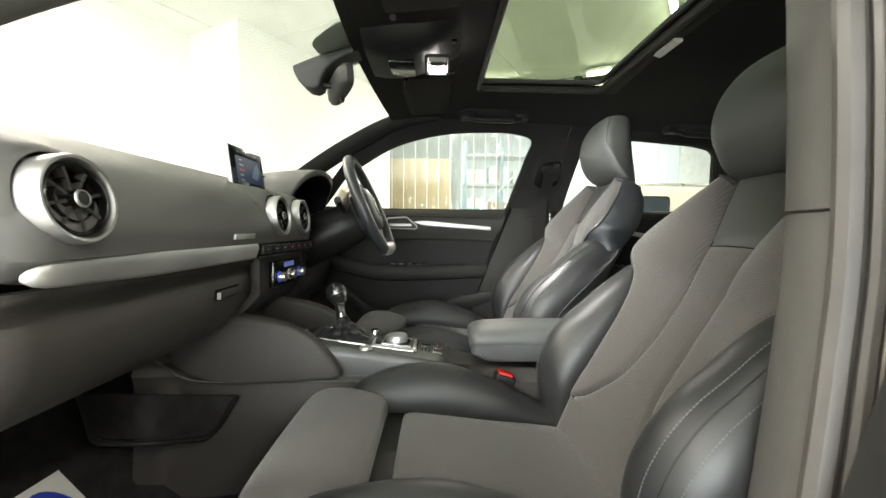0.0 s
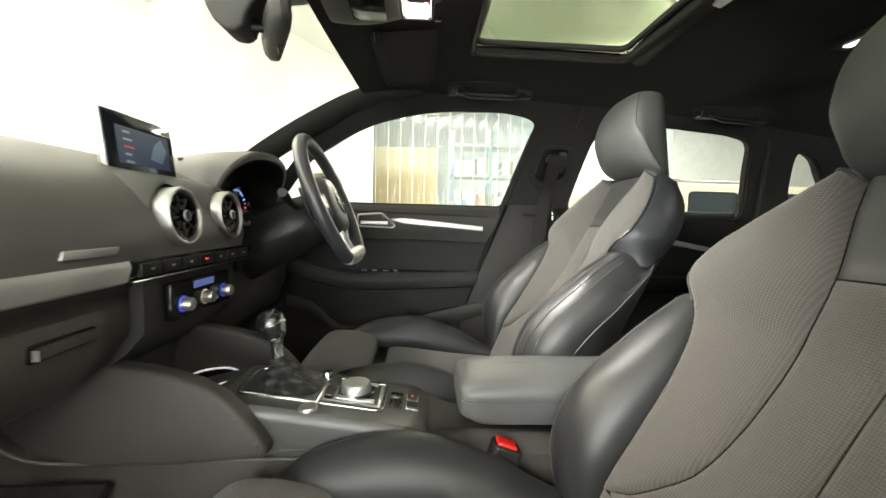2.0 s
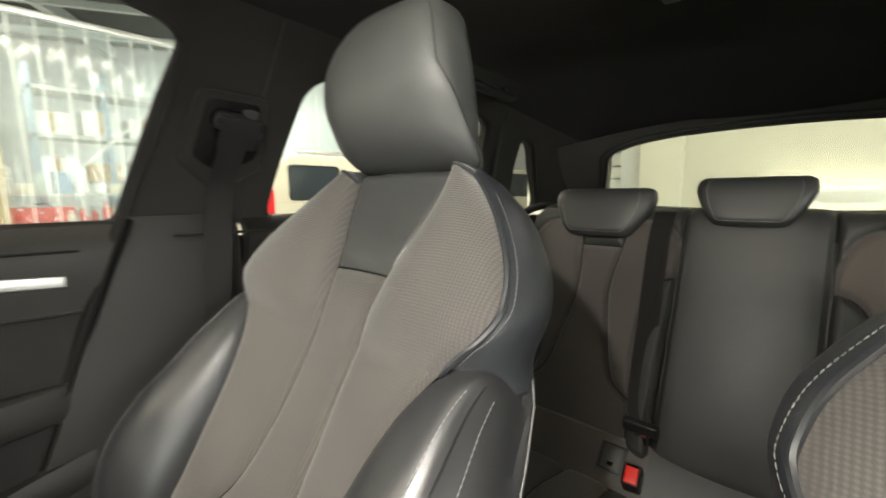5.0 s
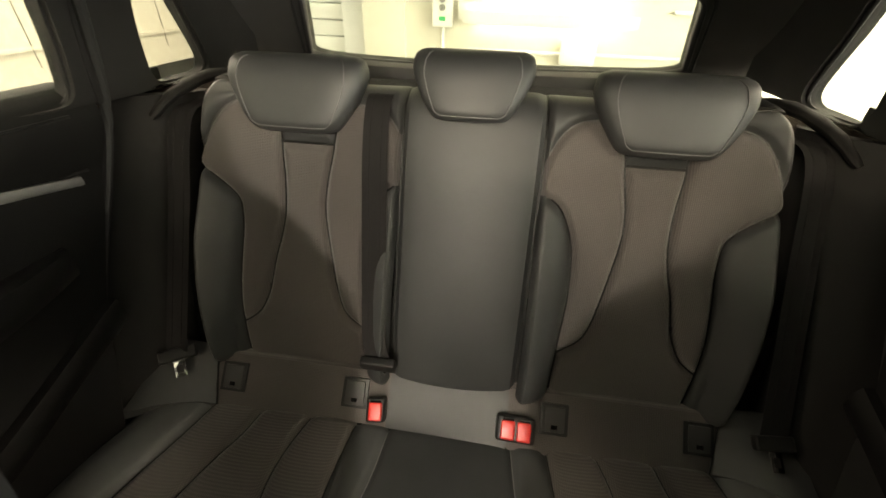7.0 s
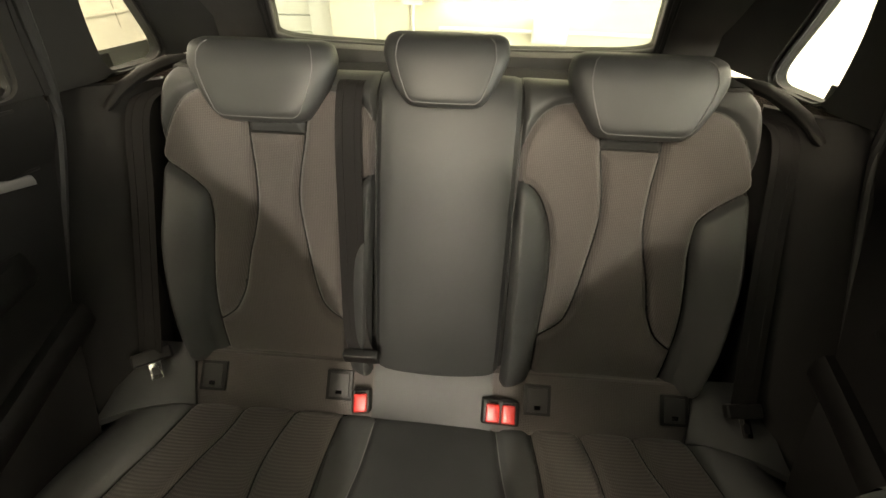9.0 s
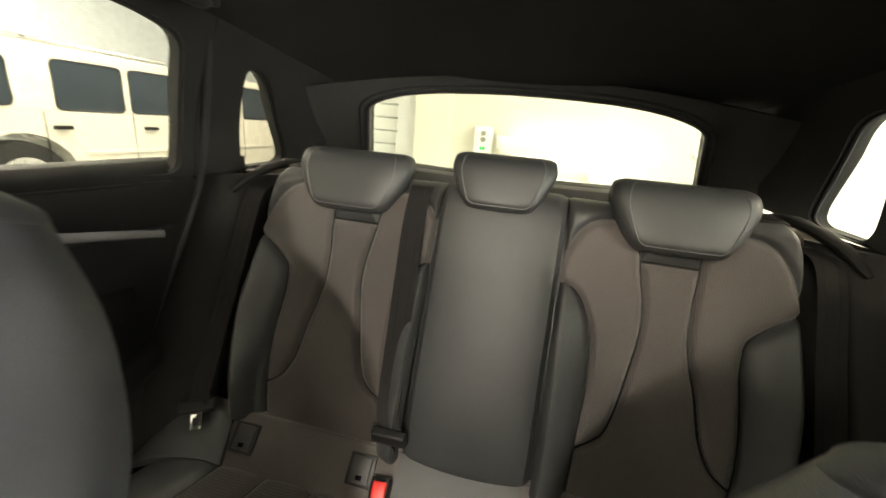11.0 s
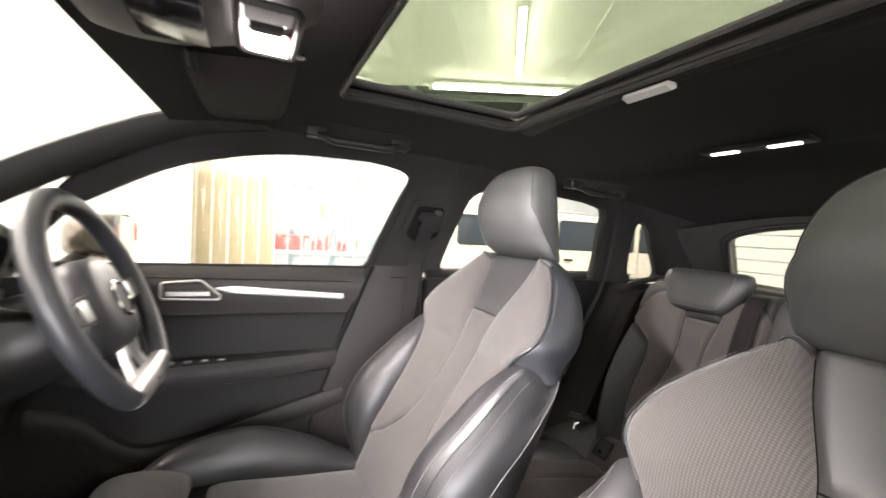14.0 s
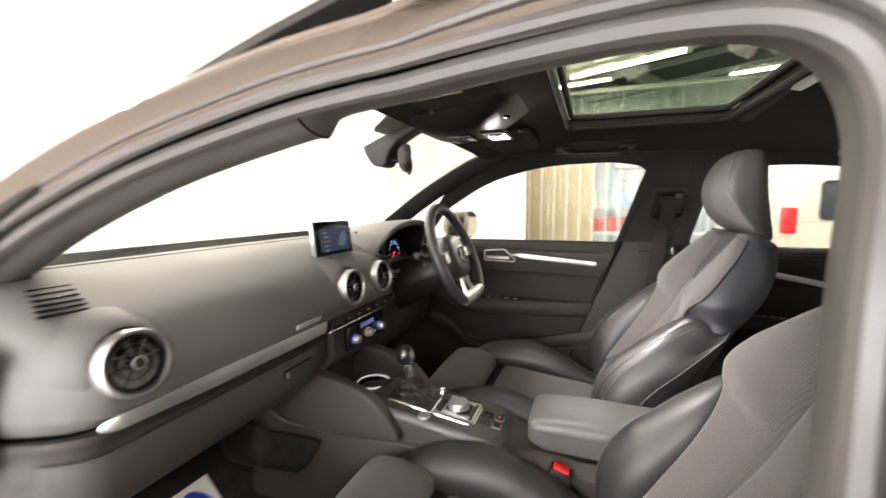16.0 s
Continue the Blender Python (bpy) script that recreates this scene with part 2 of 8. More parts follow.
def box(x0, x1, y0, y1, z0, z1, bev=0.0, seg=2, bm=None):
    bm2 = bmesh.new()
    bmesh.ops.create_cube(bm2, size=1)
    for v in bm2.verts:
        v.co = Vector(((x0 + x1) / 2 + v.co.x * (x1 - x0), (y0 + y1) / 2 + v.co.y * (y1 - y0), (z0 + z1) / 2 + v.co.z * (z1 - z0)))
    if bev:
        bmesh.ops.bevel(bm2, geom=bm2.edges[:], offset=bev, segments=seg, affect="EDGES", profile=0.6)
    if bm is None:
        return bm2
    return merge(bm, bm2)


def merge(bm, other):
    me = bpy.data.meshes.new("tmp")
    other.to_mesh(me)
    other.free()
    bm.from_mesh(me)
    bpy.data.meshes.remove(me)
    return bm


def moved(bm, m):
    bmesh.ops.transform(bm, matrix=m, verts=bm.verts)
    return bm


def lathe(profile, n=40, bm=None, m=None):
    """A turned body about z from (radius, height) pairs."""
    rows = [[(r * math.cos(2 * math.pi * j / n), r * math.sin(2 * math.pi * j / n), h) for j in range(n)] for r, h in profile]
    b = sheet(rows, closed=True)
    bmesh.ops.remove_doubles(b, verts=b.verts, dist=1e-5)
    if m is not None:
        moved(b, m)
    if bm is not None:
        return merge(bm, b)
    return b


def prism(pts, d, bev=0.0, seg=2):
    """A plate: the polygon pts (3D) pushed out by the vector d, its edges rounded."""
    bm = bmesh.new()
    d = Vector(d)
    a = [bm.verts.new(p) for p in pts]
    b = [bm.verts.new(Vector(p) + d) for p in pts]
    bm.faces.new(a)
    bm.faces.new(b[::-1])
    for i in range(len(a)):
        j = (i + 1) % len(a)
        bm.faces.new((a[j], a[i], b[i], b[j]))
    bmesh.ops.recalc_face_normals(bm, faces=bm.faces)
    if bev:
        bmesh.ops.bevel(bm, geom=bm.edges[:], offset=bev, segments=seg, affect="EDGES", profile=0.6)
    return bm


def round_poly(pts, r, n=5):
    """2D polygon with its corners rounded by quadratic arcs; r a number or one for each corner."""
    out = []
    k = len(pts)
    for i in range(k):
        p, a, b = Vector(pts[i]), Vector(pts[i - 1]), Vector(pts[(i + 1) % k])
        rr = r[i] if isinstance(r, (list, tuple)) else r
        s = p + (a - p).normalized() * min(rr, (a - p).length * 0.48)
        e = p + (b - p).normalized() * min(rr, (b - p).length * 0.48)
        for j in range(n + 1):
            t = j / n
            out.append((1 - t) ** 2 * s + 2 * t * (1 - t) * p + t * t * e)
    return out


def holed(outer, holes, place, depth, cell=0.0):
    """A panel with openings: 2D outlines, placed by place(u, v), made depth thick along depth(u, v)."""
    bm = bmesh.new()
    edges = []
    for loop in [outer] + list(holes):
        vs = [bm.verts.new((p[0], p[1], 0)) for p in loop]
        for i in range(len(vs)):
            edges.append(bm.edges.new((vs[i], vs[(i + 1) % len(vs)])))
    bmesh.ops.triangle_fill(bm, use_beauty=True, use_dissolve=False, edges=edges)
    if cell:
        for _ in range(3):
            long = [e for e in bm.edges if e.calc_length() > cell]
            if not long:
                break
            bmesh.ops.subdivide_edges(bm, edges=long, cuts=1, use_grid_fill=False)
            bmesh.ops.triangulate(bm, faces=bm.faces[:])
    uv = {v: (v.co.x, v.co.y) for v in bm.verts}
    back = {}
    for v in list(bm.verts):
        back[v] = bm.verts.new(Vector(place(*uv[v])) + Vector(depth(*uv[v])))
    for f in list(bm.faces):
        bm.faces.new([back[v] for v in reversed(f.verts)])
    for e in [e for e in bm.edges if len(e.link_faces) == 1 and e.verts[0] in back]:
        a, b = e.verts
        bm.faces.new((a, b, back[b], back[a]))
    for v, q in uv.items():
        v.co = Vector(place(*q))
    return bm


def stitch(pts, parent, name="stitching", step=0.0055, r=0.0009):
    """A run of short raised stitches along points."""
    bm = bmesh.new()
    pts = [Vector(p) for p in pts]
    total, seg = 0.0, []
    for a, b in zip(pts, pts[1:]):
        seg.append((total, total + (b - a).length, a, b))
        total += (b - a).length
    s = 0.0

    def at(q):
        for s0, s1, a, b in seg:
            if q <= s1:
                return a.lerp(b, (q - s0) / max(s1 - s0, 1e-9))
        return seg[-1][3]
    while s + step * 0.7 < total:
        tube([at(s), at(s + step * 0.35), at(s + step * 0.7)], [r * 0.6, r, r * 0.6], 4, bm=bm)
        s += step
    return part(name, bm, THREAD, parent, "pale grey stitching", flip=None)

# ---- the car's shell: x to the rear, y to the driver's side, z up ----
BELT_Z = [(-1.0, 0.985), (-0.4, 0.985), (0.31, 0.988), (1.12, 0.966), (1.43, 0.975), (1.8, 0.99)]
BELT_Y = [(-1.0, 0.66), (-0.5, 0.73), (0.0, 0.755), (0.31, 0.752), (0.8, 0.715), (1.12, 0.668), (1.43, 0.625), (1.8, 0.56)]
RAIL_Z = [(-1.0, 1.00), (-0.55, 1.18), (-0.14, 1.305), (0.1, 1.325), (0.4, 1.315), (0.8, 1.290), (1.1, 1.262), (1.3, 1.232), (1.55, 1.185), (1.8, 1.12)]
RAIL_Y = [(-1.0, 0.62), (-0.55, 0.575), (-0.14, 0.515), (0.1, 0.545), (0.4, 0.552), (0.8, 0.545), (1.1, 0.535), (1.3, 0.52), (1.55, 0.48), (1.8, 0.42)]
ROOF_Z = [(-0.2, 1.318), (0.0, 1.352), (0.138, 1.372), (0.55, 1.374), (0.70, 1.352), (0.83, 1.320), (0.89, 1.313), (0.935, 1.320), (1.00, 1.330), (1.10, 1.326), (1.25, 1.295), (1.5, 1.215), (1.56, 1.19)]


def side(x, s, sign=1):
    """A point of the greenhouse: s = 0 at the belt line, 1 at the roof rail."""
    by, bz, ry, rz = sm(BELT_Y, x), sm(BELT_Z, x), sm(RAIL_Y, x), sm(RAIL_Z, x)
    bow = 0.018 * math.sin(math.pi * min(max(s, 0), 1))
    return Vector((x, sign * (by + (ry - by) * s + bow), bz + (rz - bz) * s))


def side_uv(x, z):
    bz, rz = sm(BELT_Z, x), sm(RAIL_Z, x)
    return (z - bz) / max(rz - bz, 0.02)


def roof(x, y):
    w = sm(RAIL_Y, max(x, -0.14)) + 0.01
    k = min(abs(y) / w, 1.0)
    zc, zr = sm(ROOF_Z, x), sm(RAIL_Z, max(x, -0.14)) - 0.005
    zc = max(zc, zr - 0.002)
    return Vector((x - (0.035 * (1 - k * k) if x < -0.05 else 0), y, zc - (zc - zr) * k ** 3))


# headliner with the roof opening
def headliner():
    w = 0.35
    outer = []
    for i in range(25):
        outer.append((-0.155 + 1.655 * i / 24, 1))
    for i in range(1, 25):
        outer.append((1.5, 1 - 2 * i / 24))
    for i in range(1, 25):
        outer.append((1.5 - 1.655 * i / 24, -1))
    for i in range(1, 24):
        outer.append((-0.155, -1 + 2 * i / 24))
    hole = round_poly([(0.138, -w), (0.138, w), (0.548, w), (0.548, -w)], 0.03)
    hole = [(p.x, p.y / (sm(RAIL_Y, p.x) + 0.01)) for p in hole]
    dense = []
    for a, b in zip(hole, hole[1:] + hole[:1]):
        for k in range(4):
            dense.append((a[0] + (b[0] - a[0]) * k / 4, a[1] + (b[1] - a[1]) * k / 4))
    place = lambda u, v: roof(u, v * (sm(RAIL_Y, max(u, -0.14)) + 0.01))
    return holed(outer, [dense], place, lambda u, v: (0, 0, 0.022), 0.045)


solo("headliner", headliner(), HEADLINER, "black woven cloth headliner with a sunroof opening", "headliner", "structure")

# roof skin above the lining
rows = []
for i in range(19):
    x = -0.12 + 1.68 * i / 18
    if 0.10 < x < 0.60:
        continue
    rows.append((x, [roof(x, y) + Vector((0, 0, 0.028 + 0.022 * (1 - (y / 0.51) ** 2))) for y in np.linspace(-0.44, 0.44, 17)]))
for tag, sel in (("front", [r for x, r in rows if x < 0.2]), ("rear", [r for x, r in rows if x > 0.5])):
    solo("roof_panel", thick(sel, (0, 0, 0.008)), PAINT, "dark grey painted steel roof panel over the lining", "roof panel", "structure")
for sgn in (1, -1):
    rows2 = [[roof(x, sgn * y) + Vector((0, 0, 0.028 + 0.022 * (1 - (y / 0.51) ** 2))) for y in (0.37, 0.40, 0.42, 0.44)] for x in np.linspace(0.07, 0.62, 8)]
    solo("roof_panel", thick(rows2, (0, 0, 0.008)), PAINT, "dark grey painted steel roof panel over the lining", "roof panel", "structure")

# sunroof
sunroof = thing("sunroof", "tinted glass sunroof with its blind slid back", "sunroof", kind="structure")
gl = thick([[roof(x, y) + Vector((0, 0, 0.045)) for y in np.linspace(-0.40, 0.40, 9)] for x in np.linspace(0.09, 0.62, 6)], (0, 0, 0.004))
pane = part("pane", gl, SUNGLASS, sunroof, "green tinted roof glass", flip=None)
pane.visible_shadow = False
seal_loop = round_poly([(0.150, -0.338), (0.150, 0.338), (0.540, 0.338), (0.540, -0.338)], 0.03, 6)
part("seal", tube([roof(p.x, p.y) + Vector((0, 0, 0.030)) for p in seal_loop], 0.008, 8, closed=True), RUBBER, sunroof, "black rubber seal")
rim = round_poly([(0.140, -0.348), (0.140, 0.348), (0.548, 0.348), (0.548, -0.348)], 0.03, 6)
part("rim", tube([roof(p.x, p.y) + Vector((0, 0, 0.004)) for p in rim], 0.007, 8, closed=True), SATIN_BLACK, sunroof)
bl = [[roof(0.556 + d, y) + Vector((0, 0, h)) for d, h in ((0.0, 0.016), (0.0, 0.001), (0.012, -0.005), (0.034, -0.004), (0.036, 0.004))] for y in np.linspace(-0.34, 0.34, 25)]
part("blind_bar", sheet(bl), TRIM_DARK, sunroof, "grey front bar of the roof blind")
hd = [[roof(0.570, y) + Vector((dx, 0, dz)) for dx, dz in ((0.0, -0.005), (-0.004, -0.013), (0.012, -0.018), (0.022, -0.012), (0.020, -0.004))] for y in np.linspace(-0.020, 0.062, 17)]
part("blind_handle", sheet(hd, closed=True, caps=True), WHITE, sunroof, "pale grey blind handle")


# trims round the windows, both sides
def outline(pts, r=0.03, n=6, step=0.05):
    """A window outline given as (x, z), in side coordinates, with rounded corners."""
    loop = round_poly([(p[0], p[1]) for p in pts], r, n)
    dense = []
    for a, b in zip(loop, loop[1:] + loop[:1]):
        k = max(1, int((b - a).length / step))
        for i in range(k):
            q = a.lerp(b, i / k)
            dense.append((q.x, side_uv(q.x, q.y)))
    return dense


def strip(x0s, x1s, s0=-0.02, s1=1.0, n=14):
    """The outer limits of a trim between two slanting edges (x at the belt, x at the rail)."""
    a = [(x0s[0] + (x0s[1] - x0s[0]) * i / n, s0 + (s1 - s0) * i / n) for i in range(n + 1)]
    b = [(x1s[0] + (x1s[1] - x1s[0]) * i / n, s0 + (s1 - s0) * i / n) for i in range(n + 1)]
    top = [(a[-1][0] + (b[-1][0] - a[-1][0]) * i / 10, s1) for i in range(1, 10)]
    bot = [(b[0][0] + (a[0][0] - b[0][0]) * i / 10, s0) for i in range(1, 10)]
    return a + top + b[::-1] + bot


FRONT_WIN = [(-0.60, 0.99), (-0.38, 1.145), (-0.16, 1.245), (0.05, 1.286), (0.28, 1.290), (0.395, 1.270), (0.375, 1.21), (0.312, 0.990)]
REAR_WIN = [(0.543, 0.985), (0.585, 1.232), (0.66, 1.258), (0.78, 1.260), (1.00, 1.240), (1.095, 1.218), (1.142, 1.06), (1.150, 0.966)]
QUARTER = [(1.302, 0.966), (1.236, 1.197), (1.306, 1.174), (1.412, 1.05), (1.452, 0.990), (1.430, 0.966)]

for sgn in (1, -1):
    place = lambda u, v, sgn=sgn: side(u, v, sgn)
    deep = lambda u, v, sgn=sgn: (0, sgn * 0.035, 0.004)
    # rear door window frame, pillar between the doors, rear quarter
    solo("pillar_trim", holed(strip((0.325, 0.425) if sgn > 0 else (0.343, 0.385), (0.492, 0.52), -0.02, 1.03), [], place, deep, 0.05), TRIM_DARK,
         "dark grey plastic pillar trim between the doors", "pillar trim", "structure", "pillar trims")
    solo("window_frame", holed(strip((0.494, 0.522), (1.180, 1.132), -0.01, 1.03), [outline(REAR_WIN, 0.035)], place, deep, 0.06), TRIM_DARK,
         "black rear door window frame", "window frame", "structure", "window frames")
    solo("pillar_trim", holed(strip((1.182, 1.134), (1.62, 1.50), -0.02, 1.03), [outline(QUARTER, 0.04)], place, deep, 0.06), TRIM_DARK,
         "dark grey plastic rear quarter trim round a small window", "pillar trim", "structure", "pillar trims")
    for nm, out in (("rear_door_window", REAR_WIN), ("quarter_window", QUARTER)):
        loop = outline(out, 0.035)
        g = holed(loop, [], lambda u, v, sgn=sgn: side(u, v, sgn) + Vector((0, sgn * 0.026, 0)), lambda u, v, sgn=sgn: (0, sgn * 0.004, 0), 0.1)
        ob = solo(nm, g, WINDOW, "clear side window glass with dark edges", "window", "structure")
        ob.visible_shadow = False
    for nm, out in (("window_seal", REAR_WIN), ("window_seal", QUARTER)):
        solo(nm, tube([side(u, v, sgn) + Vector((0, sgn * 0.012, 0)) for u, v in outline(out, 0.035)], 0.0045, 6, closed=True), TRIM_DARK,
             "black rubber window seal", "seal", "structure", "window seals")

# driver's door window with its frame; the pillar beside the windscreen
solo("window_frame", holed(
    [(x, -0.01) for x in np.linspace(-0.52, 0.325, 14)] + [(0.323 + 0.1 * i / 10, 0.1 * i) for i in range(1, 10)] + [(x, 1.02) for x in np.linspace(0.423, -0.20, 12)] + [(-0.26, 0.93), (-0.31, 0.82)]
    + [(-0.36, 0.70), (-0.42, 0.50), (-0.48, 0.28), (-0.52, 0.10)],
    [outline([(-0.48, 0.99), (-0.36, 1.125), (-0.16, 1.232)] + FRONT_WIN[3:], [0.01, 0.05, 0.08, 0.1, 0.04, 0.06, 0.03, 0.02])],
    lambda u, v: side(u, v), lambda u, v: (0, 0.03, 0.004), 0.06), TRIM_DARK, "dark grey driver door window frame", "window frame", "structure", "window frames")
g = holed(outline([(-0.48, 0.99), (-0.36, 1.125), (-0.16, 1.232)] + FRONT_WIN[3:], 0.02), [], lambda u, v: side(u, v) + Vector((0, 0.024, 0)), lambda u, v: (0, 0.004, 0), 0.1)
solo("front_door_window", g, WINDOW, "clear side window glass of the driver door", "window", "structure").visible_shadow = False
solo("window_seal", tube([side(u, v) + Vector((0, 0.008, 0)) for u, v in outline([(-0.48, 0.99), (-0.36, 1.125), (-0.16, 1.232)] + FRONT_WIN[3:], [0.01, 0.05, 0.08, 0.1, 0.04, 0.06, 0.03, 0.02])], 0.007, 6, closed=True),
     TRIM_DARK, "grey window channel of the driver door", "seal", "structure", "window seals")


def pillar_line(t, sgn):
    """Along the windscreen's side, from the cowl to the header."""
    p = smooth_pts([(-0.80, 0.660, 0.905), (-0.56, 0.615, 1.066), (-0.43, 0.588, 1.150), (-0.30, 0.562, 1.222), (-0.143, 0.535, 1.292), (0.02, 0.54, 1.330)], 41)[int(t * 40)]
    return Vector((p.x, sgn * p.y, p.z))


for sgn in (1, -1):
    rows = []
    for i in range(41):
        c = pillar_line(i / 40, sgn)
        hi = 0.035 if sgn > 0 else 0.010
        prof = [(-0.030, -0.035, 0.020), (-0.014, -0.030, 0.004), (0.004, -0.012, -0.012), (0.018, 0.018, -0.012), (0.018, 0.045, -0.004), (0.010, 0.062, 0.014 if sgn > 0 else 0.002), (0.0, 0.060, hi), (-0.03, 0.0, hi)]
        rows.append([c + Vector((a, sgn * b, d)) for a, b, d in prof])
    solo("windscreen_pillar", sheet(rows, closed=True, caps=True), TRIM_DARK, "dark grey plastic windscreen pillar trim", "pillar trim", "structure", "pillar trims")
    part("airbag_badge", prism([pillar_line(0.70, sgn) + Vector((0.018, sgn * 0.020, -0.0125)) + Vector(q) for q in ((-0.018, sgn * 0.004, -0.006), (0.014, sgn * 0.004, 0.004), (0.014, sgn * 0.014, 0.004), (-0.018, sgn * 0.014, -0.006))], (0.002, 0, -0.001), 0.0008), PLASTIC,
         bpy.data.objects["windscreen_pillar"] if sgn == 1 else bpy.data.objects["windscreen_pillar.001"])

# windscreen with its tinted band
ws = []
for i in range(13):
    t = i / 12
    row = []
    for y in np.linspace(-1, 1, 17):
        e = smooth_pts([(-0.80, 0.655, 0.93), (-0.56, 0.605, 1.092), (-0.43, 0.575, 1.176), (-0.30, 0.548, 1.247), (-0.150, 0.512, 1.316)], 25)[int(t * 24)]
        row.append(Vector((e.x - (0.20 - 0.165 * t) * (1 - y * y), y * (e.y + 0.01), e.z + 0.008 * (1 - y * y) + 0.006)))
    ws.append(row)
solo("windscreen", thick(ws, (-0.002, 0, 0.004)), WINDOW, "clear curved windscreen", "windscreen", "structure").visible_shadow = False

# tailgate: frame, glass, inner lining
def gate(y, t):
    """A point on the rear screen's plane: t = 0 at its sill, 1 at its top."""
    k = (y / 0.5) ** 2
    return Vector((1.74 - 0.235 * t - 0.06 * k, y, 0.960 + 0.245 * t - 0.045 * k * t + 0.02 * k * (1 - t)))


tailgate = thing("tailgate", "dark grey tailgate lining round a wide rear window", "tailgate", kind="structure")
go = [(y, -0.35) for y in np.linspace(-0.62, 0.62, 25)] + [(0.62, s) for s in np.linspace(-0.2, 1.0, 8)] + [(y, 1.10) for y in np.linspace(0.60, -0.60, 25)] + [(-0.62, s) for s in np.linspace(1.0, -0.2, 8)]
gh = round_poly([(-0.485, 0.0), (0.485, 0.0), (0.40, 0.97), (-0.40, 0.97)], [0.10, 0.10, 0.20, 0.20], 8)
gd = []
for a, b in zip(gh, gh[1:] + gh[:1]):
    k = max(1, int((b - a).length / 0.08))
    gd += [tuple(a.lerp(b, i / k)) for i in range(k)]
part("lining", holed(go, [gd], gate, lambda u, v: (0.05, 0, 0.01), 0.07), TAILGATE_TRIM, tailgate, "dark grey plastic lining")
part("seal", tube([gate(*q) + Vector((0.002, 0, 0)) for q in gd], 0.007, 8, closed=True), RUBBER, tailgate, "black rubber seal")
part("inner_seal", tube([gate(q[0] * 1.035, (q[1] - 0.5) * 1.10 + 0.5) for q in gd], 0.004, 6, closed=True), RUBBER, tailgate)
pn = part("rear_window", holed(gd, [], lambda u, v: gate(u, v) + Vector((0.03, 0, 0)), lambda u, v: (0.004, 0, 0), 0.1), REARGLASS, tailgate, "clear rear window glass", flip=None)
pn.visible_shadow = False
part("sill", thick([[gate(y, 0.0) + Vector((dx, 0, dz)) for y in np.linspace(-0.5, 0.5, 21)] for dx, dz in ((-0.005, 0.004), (-0.035, -0.004), (-0.05, -0.03), (-0.05, -0.10))], (0.01, 0, -0.004)), TAILGATE_TRIM, tailgate, "grey ledge below the glass")

# floor, side walls under the belt line, boot
def tub():
    rows = []
    for x in np.linspace(-0.95, 1.95, 30):
        w = 0.74 if x < 1.0 else 0.74 - 0.10 * (x - 1.0)
        tunnel = 0.13 if x < 1.0 else 0.0
        prof = []
        for y in (-w, -w + 0.02, -w + 0.06, -0.5, -0.3, -0.16, -0.09, 0.0, 0.09, 0.16, 0.3, 0.5, w - 0.06, w - 0.02, w):
            z = 0.24
            if abs(y) > w - 0.03:
                z = 0.62 if abs(y) == w else 0.32
            elif abs(y) < 0.10:
                z = 0.24 + tunnel
            if x < -0.60:
                z = max(z, 0.24 + (-(x + 0.60)) * 1.1)
            if 0.62 < x < 1.1:
                z = max(z, 0.30)
            if x > 1.1:
                z = max(z, 0.62)
            prof.append((x, y, z))
        rows.append(prof)
    return sheet(rows)


solo("floor_carpet", tub(), CARPET, "black moulded carpet over the car floor and tunnel", "carpet", "structure")
solo("firewall", thick([[(-0.93 - 0.02 * k, y, z) for y in np.linspace(-0.75, 0.75, 9)] for k, z in enumerate((0.3, 0.6, 0.9, 1.03))], (-0.02, 0, 0)), SATIN_BLACK, "black footwell bulkhead", "bulkhead", "structure")
for sgn in (1, -1):
    # outer body side: closes the shell below the belt line
    xs = np.linspace(-0.95, 1.9, 24) if sgn > 0 else np.linspace(0.47, 1.9, 12)
    rows = [[(x, sgn * (sm(BELT_Y, x) + 0.06 + b), z) for b, z in ((0.0, 0.950), (0.05, 0.85), (0.06, 0.6), (0.03, 0.35), (0.0, 0.18))] for x in xs]
    solo("body_side", thick(rows, (0, sgn * 0.012, 0)), PAINT, "dark grey painted body side", "body side", "structure")
for sgn in (1, -1):
    solo("jamb_lining", thick([[(x, sgn * (0.742 - 0.05 * (x - 0.8)), z) for z in (0.24, 0.5, 0.75, 0.985)] for x in (0.80, 1.0, 1.2, 1.40)], (0, sgn * 0.008, 0)), SATIN_BLACK, "black lining behind the rear door card", "side trim", "structure")
solo("load_floor", box(1.42, 1.95, -0.55, 0.55, 0.60, 0.63, 0.005), CARPET, "black boot carpet behind the bench", "carpet", "structure")
solo("bonnet", thick([[(x, y, 1.0 - 0.03 * (y / 0.7) ** 2 - 0.10 * ((-x - 1.05) / 0.9) ** 2) for y in np.linspace(-0.72, 0.72, 11)] for x in np.linspace(-1.06, -2.0, 8)], (0, 0, -0.01)), PAINT, "dark grey painted bonnet", "bonnet", "structure")


